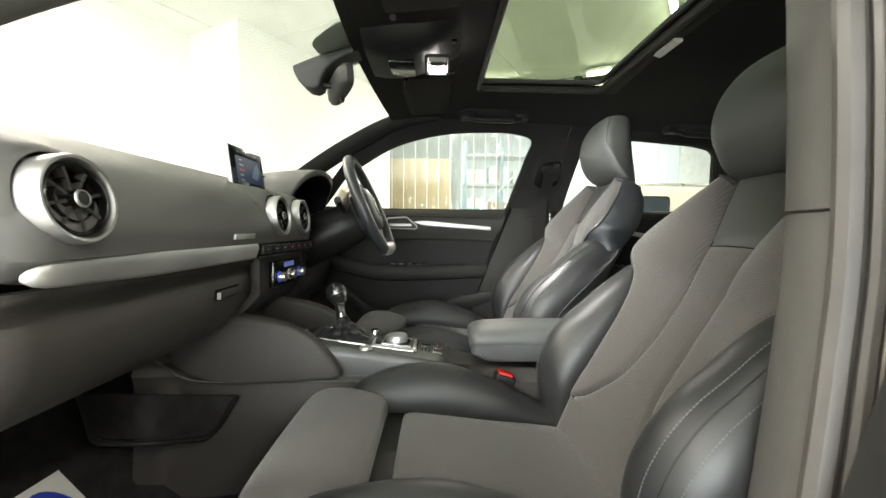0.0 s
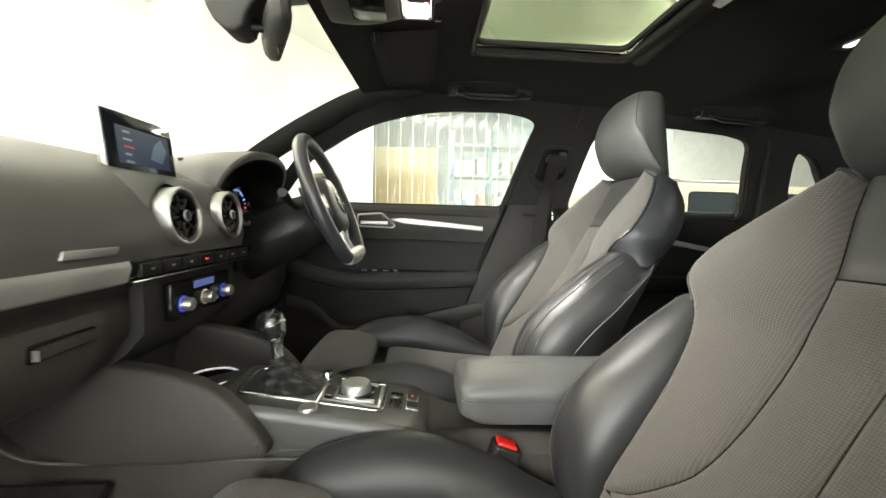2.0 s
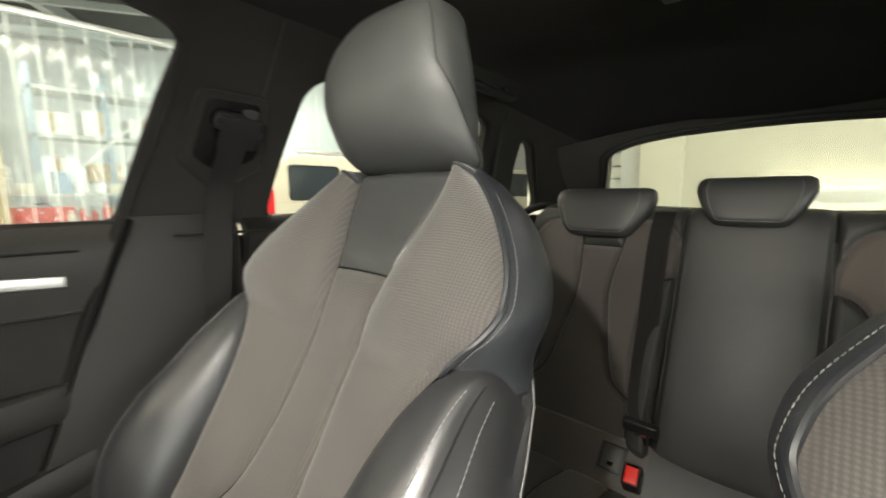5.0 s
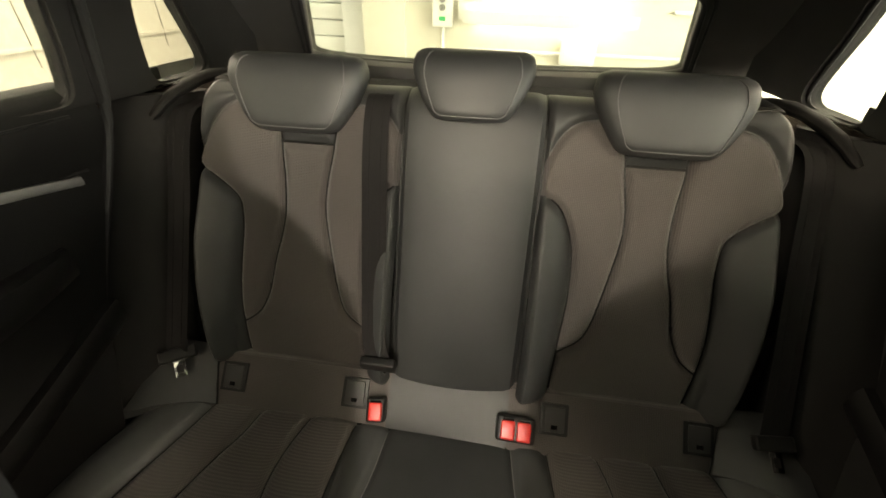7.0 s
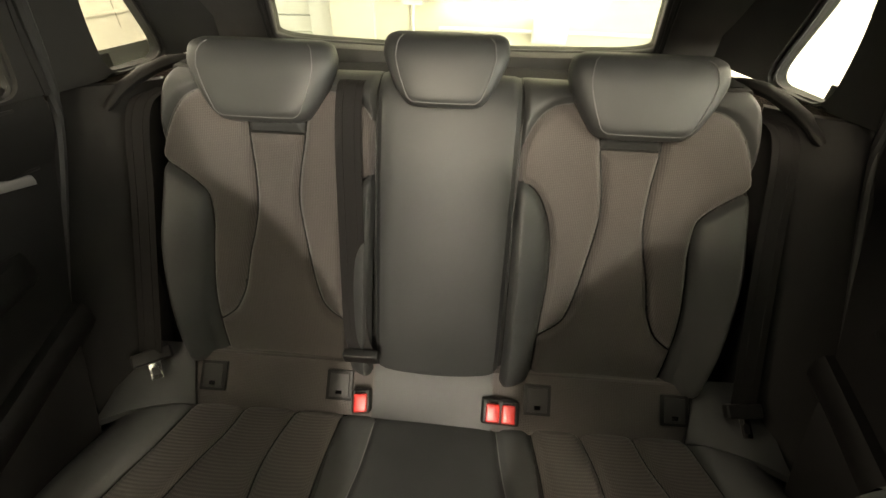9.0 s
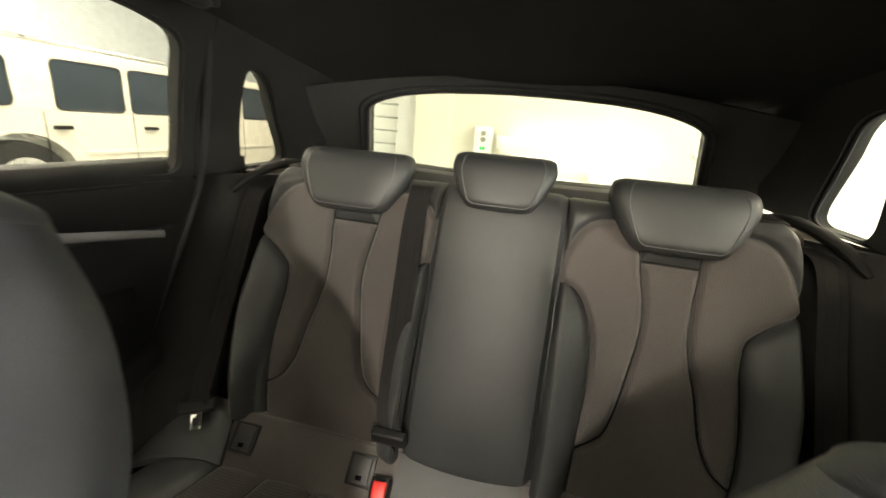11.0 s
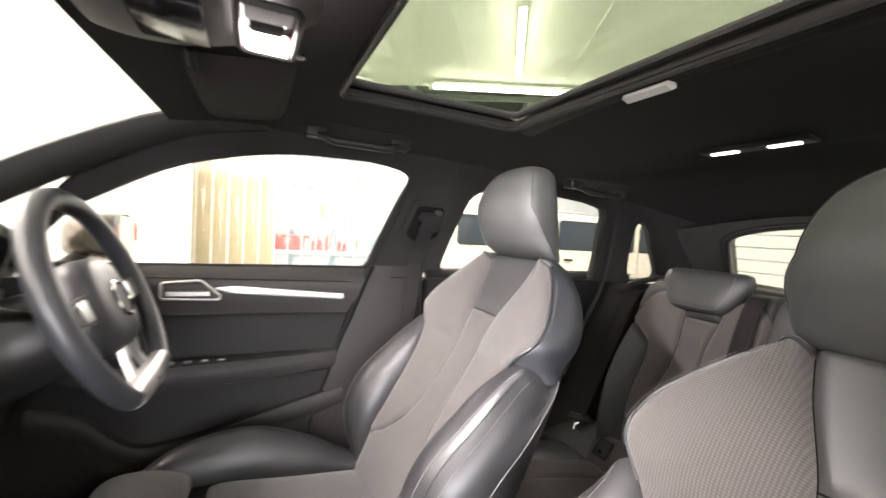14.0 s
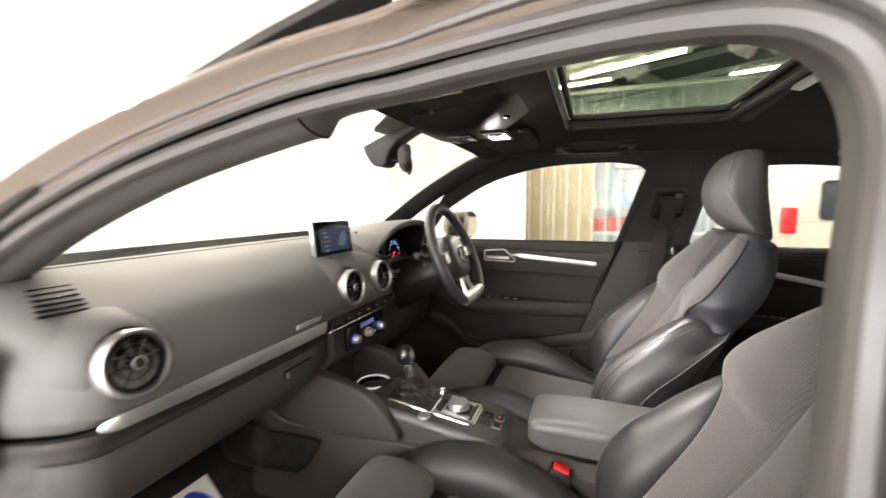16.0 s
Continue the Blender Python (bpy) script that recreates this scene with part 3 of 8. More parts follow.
# passenger door opening: trim, double rubber seal, painted flange and outer skin
OPENING = [(-0.80, -0.70, 0.86), (-0.66, -0.675, 1.00), (-0.50, -0.648, 1.107), (-0.31, -0.628, 1.188), (-0.13, -0.612, 1.238), (0.0, -0.606, 1.260), (0.15, -0.605, 1.268), (0.27, -0.608, 1.264),
           (0.335, -0.612, 1.244), (0.362, -0.622, 1.190), (0.352, -0.645, 1.08), (0.345, -0.660, 0.915), (0.332, -0.668, 0.81), (0.308, -0.680, 0.68), (0.275, -0.690, 0.50), (0.25, -0.70, 0.33),
           (0.16, -0.705, 0.275), (-0.2, -0.71, 0.27), (-0.6, -0.71, 0.29), (-0.76, -0.71, 0.40), (-0.83, -0.71, 0.62)]
loop = smooth_pts(OPENING + OPENING[:1], 161)[:-1]
mid = Vector((-0.18, 0, 0.8))


def sweep(profile, top, closed_profile=False, lift=0.0, bare=False):
    """Sweeps a section round the opening; it changes to the section top along the roof rail and the front pillar."""
    rows = []
    k = len(loop)
    for i, p in enumerate(loop):
        t = (loop[(i + 1) % k] - loop[i - 1]).normalized()
        o = t.cross(Vector((0, 1, 0)))
        o.normalize()
        if o.dot(Vector((p.x, 0, p.z)) - mid) < 0:
            o = -o
        w = min(1.0, max(0.0, (p.z - 0.86) / 0.12)) * min(1.0, max(0.0, (0.35 - p.x) / 0.30))
        high = lift * w * min(1.0, max(0.0, (p.x + 0.062) / 0.012))
        rows.append([p + o * (a + (c - a) * w + (high if d < -0.02 else 0.0)) + Vector((0, -b - (d - b) * w, 0)) for (a, b), (c, d) in zip(profile, top)])
    rows.append(rows[0])
    return rows if bare else sheet(rows, closed=closed_profile)


def ring(ca, cb, r, n=8):
    return [(ca + r * math.cos(2 * math.pi * j / n), cb + r * math.sin(2 * math.pi * j / n)) for j in range(n)]


opening = thing("door_opening", "passenger door opening with grey trim and black rubber seals", "door frame", kind="structure")
TRIM_SECTION = ([(0.040, -0.090), (0.022, -0.080), (0.010, -0.064), (0.004, -0.038), (0.001, -0.014), (0.006, -0.004)],
                [(0.035, -0.120), (-0.012, -0.088), (-0.032, -0.068), (-0.035, -0.050), (-0.030, -0.030), (-0.018, -0.014)])
part("opening_trim", sweep(*TRIM_SECTION, lift=0.016), OPENING_TRIM, opening, "grey plastic trim")
trim_rows = sweep(*TRIM_SECTION, lift=0.016, bare=True)
for joint in (Vector((-0.062, -0.60, 1.25)), Vector((0.350, -0.64, 0.936))):
    k = min(range(len(loop)), key=lambda i: (loop[i] - joint).length)
    inner = Vector((mid.x - loop[k].x, 0, mid.z - loop[k].z)).normalized() * 0.0004
    part("trim_joint", tube([q + inner for q in smooth_pts(trim_rows[k][1:], 16)], 0.0014, 6), SATIN_BLACK, opening, "dark joint between two trims")
part("seal_bead", sweep(ring(0.002, 0.004, 0.0115), ring(-0.017, -0.010, 0.0085), True), SEAL, opening, "soft black rubber seal")
part("seal_lip", sweep(ring(0.016, 0.016, 0.007), ring(-0.003, 0.002, 0.0065), True), SEAL, opening)
part("outer_seal", sweep(ring(0.040, 0.026, 0.008), ring(0.012, 0.004, 0.004), True), SEAL, opening, "black outer rubber seal")
part("painted_flange", sweep([(0.010, 0.004), (0.022, 0.010), (0.028, 0.018), (0.050, 0.022), (0.056, 0.034), (0.062, 0.058)],
                             [(-0.006, -0.006), (0.002, 0.000), (0.008, 0.004), (0.014, 0.009), (0.020, 0.015), (0.025, 0.021)]), PAINT, opening, "dark grey painted flange")
part("outer_skin", sweep([(0.062, 0.058), (0.067, 0.063), (0.078, 0.064), (0.092, 0.055), (0.104, 0.035), (0.108, 0.0)],
                         [(0.025, 0.021), (0.028, 0.023), (0.032, 0.021), (0.035, 0.010), (0.036, -0.010), (0.036, -0.030)]), PAINT, opening, "dark grey painted body skin")
part("closing_web", sweep([(0.108, 0.0), (0.095, -0.04), (0.070, -0.08), (0.040, -0.092)],
                          [(0.036, -0.030), (0.036, -0.060), (0.036, -0.090), (0.035, -0.122)]), TRIM_DARK, opening)

# ---- dashboard ----
dash = thing("dashboard", "dark grey soft dashboard with round silver-ringed air vents", "dashboard")
FACE = [(-0.593, 1.046), (-0.52, 1.036), (-0.455, 1.012), (-0.400, 0.983), (-0.366, 0.948), (-0.350, 0.910), (-0.353, 0.878)]
LOWER = [(-0.372, 0.846), (-0.376, 0.836), (-0.386, 0.826), (-0.390, 0.814), (-0.386, 0.790), (-0.396, 0.752), (-0.424, 0.714), (-0.465, 0.688), (-0.508, 0.674), (-0.62, 0.664)]


def dash_end(y):
    """How far the face draws back towards the door ends."""
    k = max(0.0, (abs(y) - 0.60) / 0.075)
    return 0.10 * k ** 2.2


def dash_rows(prof, ys, n=40, back=0.0):
    pts = smooth_pts([(x, 0, z) for x, z in prof], n)
    return [[Vector((p.x - dash_end(y) - back, y, p.z)) for p in pts] for y in ys]


ys_pass = list(np.linspace(-0.675, -0.60, 8)) + list(np.linspace(-0.56, 0.155, 24))
part("face_pad", thick(dash_rows(FACE, ys_pass), (-0.03, 0, -0.02)), DASH, dash, "grained dark grey face pad")
# top pad out to the screen, with its seam and defroster strip
rows = []
for y in np.linspace(-0.68, 0.68, 41):
    f = 0.20 * (1 - (y / 0.7) ** 2)
    rows.append([Vector((-0.594 - dash_end(y) * 0.5, y, 1.043)), Vector((-0.60 - dash_end(y) * 0.5, y, 1.036)), Vector((-0.606 - dash_end(y) * 0.5, y, 1.046)), Vector((-0.66 - 0.25 * f, y, 1.040)), Vector((-0.72 - 0.6 * f, y, 1.015)), Vector((-0.80 - f, y, 0.965))])
part("top_pad", thick(rows, (0, 0, -0.02)), DASH, dash, "dark grey top pad")
part("top_seam", tube([Vector((-0.600 - dash_end(y) * 0.5, y, 1.0445)) for y in np.linspace(-0.67, 0.15, 40)], 0.0030, 6), SATIN_BLACK, dash, "dark tube along a seam along the pad")
part("defroster", thick([[Vector((-0.74 - 0.1 * (1 - (y / 0.7) ** 2) + d, y, 1.018 - 0.1 * d)) for d in (0.0, 0.03)] for y in np.linspace(-0.5, 0.5, 21)], (0, 0, 0.004)), SATIN_BLACK, dash)
# aluminium strip and black switch strip
strip_pts = [(-0.356, 0.879), (-0.352, 0.877), (-0.350, 0.868), (-0.356, 0.850), (-0.364, 0.846), (-0.372, 0.850)]
part("trim_strip", sheet([[Vector((-0.362 + (x + 0.362) * k - dash_end(y) * 0.8, y, 0.864 + (z - 0.864) * k)) for x, z in strip_pts] for y, k in [(-0.622, 0.12), (-0.620, 0.35), (-0.614, 0.58), (-0.602, 0.74)] + [(-0.590 + 0.420 * i / 28, 0.78 + 0.22 * min(1.0, i / 9)) for i in range(29)]], closed=True, caps=True), ALU, dash, "brushed aluminium strip")
sw = part("switch_strip", sheet([[Vector((x, y, z)) for x, z in strip_pts] for y in np.linspace(-0.168, 0.195, 16)], closed=True, caps=True), BLACK, dash, "gloss black switch strip")
for k in range(7):
    y = -0.135 + 0.047 * k
    part("switch", box(-0.357, -0.3465, y - 0.021, y + 0.021, 0.8545, 0.8725, 0.002), SATIN_BLACK, sw)
    part("symbol", box(-0.3467, -0.3460, y - 0.004, y + 0.004, 0.8625, 0.8655), glow("hazard_red", (0.9, 0.05, 0.04), 1.0) if k == 3 else SILVER, sw)
part("strip_edge", tube([Vector((-0.349, y, 0.8495)) for y in np.linspace(-0.17, 0.196, 12)], 0.0016, 6), CHROME, dash)
# lower part with glovebox
ys_low = list(np.linspace(-0.675, -0.60, 8)) + list(np.linspace(-0.56, -0.10, 16))
part("lower_panel", thick(dash_rows(LOWER, ys_low, 40, 0.012), (-0.02, 0, 0)), LOWER_PLASTIC, dash, "black lower panel")
glove_ys = np.linspace(-0.655, -0.175, 24)
lid = part("glovebox_lid", thick(dash_rows(LOWER[3:], glove_ys, 34, -0.004), (-0.015, 0, -0.004)), LOWER_PLASTIC, dash, "black glovebox lid")
# flat black plate stands in for the recess and its shade
part("handle_recess", prism([Vector((-0.3850, p.x, p.y)) for p in round_poly([(-0.280, 0.778), (-0.280, 0.799), (-0.190, 0.799), (-0.188, 0.780)], 0.006, 4)], (0.0035, 0, 0), 0.001), BLACK, lid, "black plate for the shaded handle recess")
part("handle", prism([Vector((-0.3805, p.x, p.y)) for p in round_poly([(-0.274, 0.781), (-0.274, 0.795), (-0.195, 0.796), (-0.193, 0.783)], 0.004, 4)], (0.007, 0, 0.001), 0.002), PLASTIC, lid, "dark grey glovebox handle")
# silver sliver stands in for the highlight on the handle's left end
part("handle_glint", box(-0.3795, -0.3725, -0.2765, -0.2750, 0.782, 0.794, 0.0006), SILVER, lid, "silver sliver for the handle's highlight")
part("badge_bar", prism([(-0.3505, -0.275, 0.8885), (-0.3505, -0.198, 0.8885), (-0.3490, -0.196, 0.8985), (-0.3490, -0.273, 0.8985)], (0.004, 0, 0), 0.0012), ALU, dash, "small silver badge bar")
# side grille of slits
for k in range(6):
    z = 1.004 + 0.0052 * k
    x = sm([(0.948, -0.366), (0.983, -0.400), (1.012, -0.455), (1.036, -0.52)], z) - dash_end(-0.61)
    part("grille_slit", box(x - 0.006, x + 0.0045, -0.636 + 0.004 * k, -0.582 + 0.003 * k, z - 0.0012, z + 0.0016, 0.0008), BLACK, dash)
part("end_cap", prism([(-0.46, -0.676, 0.86), (-0.44, -0.676, 0.97), (-0.60, -0.676, 1.04), (-0.80, -0.676, 0.97), (-0.80, -0.676, 0.62), (-0.60, -0.676, 0.58)], (0, -0.012, 0), 0.004), PLASTIC, dash, "black end cap")


RING = mat("ring_aluminium", (0.46, 0.46, 0.46), 0.40, metal=1.0, bump=0.12, scale=900, var=0.06)


def vent(at, rot=0, tilt=0):
    """Round turbine vent: silver ring, black bezel, vanes and a hub."""
    m = pose(*at) @ pose(0, 0, 0, 0, 90 - tilt, rot)
    v = part("vent", lathe([(0.0, -0.030), (0.044, -0.030), (0.044, 0.002), (0.0415, 0.004), (0.0405, -0.02), (0.0, -0.022)], 44), SATIN_BLACK, dash, "round air vent", m=m)
    v.scale = (0.85, 0.85, 0.9)
    part("ring", lathe([(0.0525, -0.028), (0.0535, -0.010), (0.0532, 0.004), (0.0512, 0.0090), (0.0475, 0.0085), (0.0450, 0.003), (0.0440, -0.02)], 56), RING, v, "brushed silver ring")
    part("inner_ring", lathe([(0.0425, -0.012), (0.0428, 0.003), (0.0405, 0.0055), (0.0385, 0.002), (0.038, -0.012)], 44), BLACK, v, "gloss black ring")
    part("mid_ring", lathe([(0.0265, -0.012), (0.0270, -0.001), (0.0255, 0.001), (0.0245, -0.012)], 36), BLACK, v)
    for k in range(8):
        a = 2 * math.pi * k / 8
        part("vane", moved(box(0.010, 0.039, -0.0019, 0.0019, -0.012, 0.0005, 0.0008), Matrix.Rotation(a + 0.2, 4, "Z")), PLASTIC, v)
    part("hub", lathe([(0.0, 0.010), (0.0085, 0.010), (0.0105, 0.0085), (0.0110, 0.002), (0.0120, -0.004), (0.0120, -0.016)], 28), BLACK, v, "gloss black hub")
    part("hub_ring", lathe([(0.0082, 0.0095), (0.0085, 0.0108), (0.0100, 0.0102), (0.0108, 0.0085)], 28), SILVER, v, "silver hub ring")
    part("hub_face", lathe([(0.0, 0.0104), (0.0075, 0.0104), (0.0075, 0.009)], 20), SATIN_BLACK, v)
    return v


vent((-0.352, -0.581, 0.937), 0, 8)
vent((-0.348, -0.062, 0.937), 0, 6)
vent((-0.352, 0.096, 0.940), 0, 6)
vent((-0.380, 0.600, 0.950), 0, 6)
for y in (-0.062, 0.096):
    part("vent_pod", lathe([(0.046, 0.0), (0.054, -0.004), (0.066, -0.03), (0.080, -0.075)], 40, m=pose(-0.362, y, 0.940) @ pose(0, 0, 0, 0, 82, 0)), DASH, dash, "raised pad round the vent")
part("vent_pod", lathe([(0.047, 0.0), (0.054, -0.004), (0.064, -0.02), (0.078, -0.05)], 40, m=pose(-0.366, -0.581, 0.937) @ pose(0, 0, 0, 0, 80, 0)), DASH, dash)

# climate panel
cl = part("climate_panel", prism([(-0.372, -0.075, 0.772), (-0.372, 0.115, 0.772), (-0.372, 0.115, 0.832), (-0.372, -0.075, 0.832)], (0.012, 0, 0), 0.004), BLACK, dash, "gloss black climate panel")
for y, c in ((-0.045, (0.05, 0.12, 1.0)), (0.020, (0.9, 0.75, 0.55)), (0.086, (0.05, 0.12, 1.0))):
    part("dial", lathe([(0.0110, 0.0), (0.0105, 0.014), (0.0092, 0.017), (0.0, 0.0165)], 32, m=pose(-0.360, y, 0.795) @ pose(0, 0, 0, 0, 90, 0)), SILVER, cl, "silver climate dial")
    part("dial_light", lathe([(0.0118, 0.0), (0.0132, 0.001), (0.0132, 0.002), (0.0116, 0.002)], 32, m=pose(-0.3598, y, 0.795) @ pose(0, 0, 0, 0, 90, 0)), glow("dial_glow", c, 0.22 if y != 0.020 else 0.15), cl)
part("display", box(-0.3605, -0.3592, -0.012, 0.052, 0.815, 0.827), glow("climate_blue", (0.10, 0.14, 0.40), 0.5), cl, "lit blue display")
for y in (-0.020, 0.045, 0.058):
    part("climate_key", box(-0.361, -0.3575, y - 0.006, y + 0.006, 0.783, 0.789, 0.001), WHITE, cl)
part("console_front", thick([[Vector((-0.374, y, 0.85)), Vector((-0.374, y, 0.765)), Vector((-0.40, y, 0.735)), Vector((-0.46, y, 0.69)), Vector((-0.47, y, 0.62))] for y in np.linspace(-0.115, 0.16, 8)], (-0.02, 0, 0)), PLASTIC, dash, "black lower centre stack")

# driver side: knee panel, hood and instruments
rows = []
for y in np.linspace(0.14, 0.672, 20):
    rows.append([Vector((x - dash_end(y), y, z)) for x, z in ((-0.585, 1.046), (-0.545, 1.030), (-0.50, 0.99), (-0.452, 0.93), (-0.425, 0.87), (-0.410, 0.80), (-0.415, 0.74), (-0.440, 0.67), (-0.50, 0.62), (-0.60, 0.60))])
part("driver_panel", thick(rows, (-0.02, 0, -0.01)), PLASTIC, dash, "black panel under the wheel")
hood_in, hood_out = [], []
yc = 0.338
for i in range(10):
    t = i / 9
    x = -0.355 - 0.30 * t
    w, h, zb = 0.185 - 0.02 * t, 0.118 - 0.075 * t ** 1.4, 0.975 + 0.035 * t
    ring_ = []
    for j in range(29):
        a = math.pi * j / 28
        c, s = math.cos(a), math.sin(a)
        ring_.append(Vector((x - 0.055 * (1 - s) * (1 - t), yc - math.copysign(abs(c) ** 0.8, c) * w, zb + h * abs(s) ** 0.75)))
    hood_out.append(ring_)
    hood_in.append([Vector((p.x, yc + (p.y - yc) * 0.93, zb + (p.z - zb) * 0.88 - 0.003)) for p in ring_])
hood = part("instrument_hood", sheet(hood_out), DASH, dash, "dark grey instrument hood")
part("hood_lining", sheet(hood_in), SATIN_BLACK, hood, "black hood lining")
lip = [[a, a.lerp(b, 0.3) + Vector((0.004, 0, 0)), a.lerp(b, 0.7) + Vector((0.003, 0, 0)), b] for a, b in zip(hood_out[0], hood_in[0])]
part("hood_lip", sheet(lip), DASH, hood)
cluster = part("instrument_face", prism([(-0.468, yc - 0.165, 0.900), (-0.468, yc + 0.165, 0.900), (-0.490, yc + 0.150, 1.06), (-0.490, yc - 0.150, 1.06)], (-0.01, 0, 0), 0.003), SATIN_BLACK, dash, "black instrument face")
BLUEWHITE = glow("gauge_ticks", (0.22, 0.42, 1.0), 1.8)
REDGLOW = glow("gauge_red", (1.0, 0.06, 0.08), 1.5)
for gy in (yc - 0.078, yc + 0.078):
    g = part("gauge", lathe([(0.052, 0.0), (0.054, 0.006), (0.050, 0.010), (0.047, 0.002), (0.0, 0.001)], 44), BLACK, cluster, "round gauge", m=pose(-0.4765, gy, 0.968) @ pose(0, 0, 0, 0, 82, 0))
    for k in range(17):
        a = radians(315 - 270 * k / 16)
        big = k % 2 == 0
        mk = box(0.033 if big else 0.037, 0.043, -0.0013 if big else -0.0007, 0.0013 if big else 0.0007, 0.002, 0.0030)
        part("tick", moved(mk, Matrix.Rotation(a, 4, "Z")), REDGLOW if k > 13 else BLUEWHITE, g)
    part("needle", moved(box(-0.004, 0.038, -0.0012, 0.0012, 0.003, 0.005), Matrix.Rotation(radians(308), 4, "Z")), REDGLOW, g, "red needle")
for sg in (1, -1):
    part("hood_cheek", thick([[Vector((x, yc + sg * (0.178 - 0.05 * (z < 0.93)), z)) for x in (-0.362, -0.40, -0.45, -0.50)] for z in (0.900, 0.930, 0.960, 0.990)], (0, sg * 0.006, 0)), SATIN_BLACK, hood, "black inner cheek")
part("cluster_surround", thick([[Vector((-0.424 + 0.03 * (1 - abs(math.sin(a))), yc + 0.165 * math.cos(a), 0.985 - 0.062 * abs(math.sin(a)) ** 0.7)), Vector((-0.398, yc + 0.175 * math.cos(a), 0.978 - 0.078 * abs(math.sin(a)) ** 0.7))] for a in np.linspace(0.1, math.pi - 0.1, 24)], (-0.004, 0, -0.004)), SILVER, dash, "silver lower surround of the instruments")

# pop-up screen
scr = thing("pop_up_screen", "thin dark pop-up display lit with a menu, on the dashboard", "screen", at=pose(-0.456, 0.016, 0.998, 0, -7, 0))
part("body", box(-0.006, 0.006, -0.086, 0.086, -0.01, 0.103, 0.0025, 2), SILVER, scr, "silver screen edge")
pan = part("panel", box(0.0055, 0.0075, -0.0835, 0.0835, -0.004, 0.1005, 0.0008), mat("screen_glass", (0.012, 0.015, 0.022), 0.10, var=0.05), scr, "dark glass panel")
part("menu_glow", box(0.0074, 0.0078, -0.060, 0.070, 0.020, 0.080), glow("screen_blue", (0.012, 0.022, 0.05), 0.9), pan)
for k in range(5):
    part("menu_line", box(0.0078, 0.0081, -0.045, -0.030 + 0.004 * (k % 3), 0.070 - 0.012 * k, 0.0735 - 0.012 * k), glow("menu_white" if k != 2 else "menu_red", (0.25, 0.28, 0.33) if k != 2 else (0.5, 0.06, 0.05), 0.28), pan)
part("map_patch", prism([(0.0078, 0.015, 0.035), (0.0078, 0.045, 0.030), (0.0078, 0.062, 0.055), (0.0078, 0.050, 0.075), (0.0078, 0.030, 0.062)], (0.0004, 0, 0)), glow("map_glow", (0.10, 0.15, 0.22), 0.35), pan)
part("foot", box(-0.012, 0.012, -0.09, 0.09, -0.02, -0.002, 0.003), SATIN_BLACK, scr)

# ---- steering wheel and column ----
WM = pose(-0.208, 0.350, 0.975) @ pose(0, 0, 0, 0, 67, 0)     # z of the wheel towards the driver, x down
wheel = thing("steering_wheel", "black leather flat-bottomed steering wheel with silver spokes", "steering wheel", at=WM)
rim, Rw = [], 0.170
for i in range(72):
    a = 2 * math.pi * i / 72
    x, y = Rw * math.cos(a), Rw * math.sin(a)
    if x > 0.140:
        x = 0.140 + (x - 0.140) * 0.25
    rim.append((x, y, 0))
part("rim", tube(rim, 0.0165, 14, closed=True, up=(0, 0, 1)), LEATHER, wheel, "black leather rim")
part("rim_foot", tube([Vector(p) + Vector((0.0006, 0, 0.0006)) for p in rim if p[0] > 0.139], 0.0172, 14), SILVER, wheel, "silver rim foot")
part("hub", moved(sheet([[(k * 0.078 * math.copysign(abs(math.cos(a)) ** 0.7, math.cos(a)), k * 0.078 * math.copysign(abs(math.sin(a)) ** 0.7, math.sin(a)), h) for a in [2 * math.pi * j / 40 for j in range(40)]] for k, h in ((0.9, -0.045), (1.0, -0.02), (0.97, 0.0), (0.85, 0.012), (0.6, 0.017), (0.3, 0.019), (0.02, 0.0195))], closed=True, caps=True), pose(0.004, 0, 0)), LEATHER, wheel, "black airbag cover")
for sg in (1, -1):
    part("spoke", sheet([[(x, sg * y, z) for x, y, z in row] for row in [[(-0.022, 0.060, -0.006), (0.026, 0.060, -0.006), (0.026, 0.060, 0.006), (-0.022, 0.060, 0.006)], [(-0.020, 0.11, -0.010), (0.018, 0.11, -0.010), (0.018, 0.11, 0.0), (-0.020, 0.11, 0.0)], [(-0.018, 0.172, -0.006), (0.014, 0.172, -0.006), (0.014, 0.172, 0.006), (-0.018, 0.172, 0.006)]]], closed=True, caps=True), SATIN_BLACK, wheel, "black spoke with keys")
    part("spoke_key", box(-0.016, 0.016, sg * 0.098 - 0.016, sg * 0.098 + 0.016, -0.004, 0.006, 0.004), SILVER, wheel, "silver key field")
    part("lower_spoke", sheet([[(x, sg * y, z) for x, y, z in row] for row in [[(0.060, 0.012, -0.006), (0.060, 0.034, -0.006), (0.060, 0.034, 0.006), (0.060, 0.012, 0.006)], [(0.10, 0.020, -0.012), (0.10, 0.034, -0.012), (0.10, 0.034, -0.002), (0.10, 0.020, -0.002)], [(0.146, 0.030, -0.006), (0.146, 0.056, -0.006), (0.146, 0.056, 0.004), (0.146, 0.030, 0.004)]]], closed=True, caps=True), SILVER, wheel, "silver lower spoke")
    part("paddle", box(-0.05, 0.03, sg * 0.100 - 0.012, sg * 0.100 + 0.03, -0.040, -0.034, 0.003), SATIN_BLACK, wheel)
part("emblem", lathe([(0.030, 0.0), (0.032, 0.003), (0.028, 0.005), (0.026, 0.002)], 36, m=pose(0.004, 0, 0.018)), CHROME, wheel, "plain chrome ring emblem")
column = thing("steering_column", "black plastic steering column shroud with two stalks", "steering column")
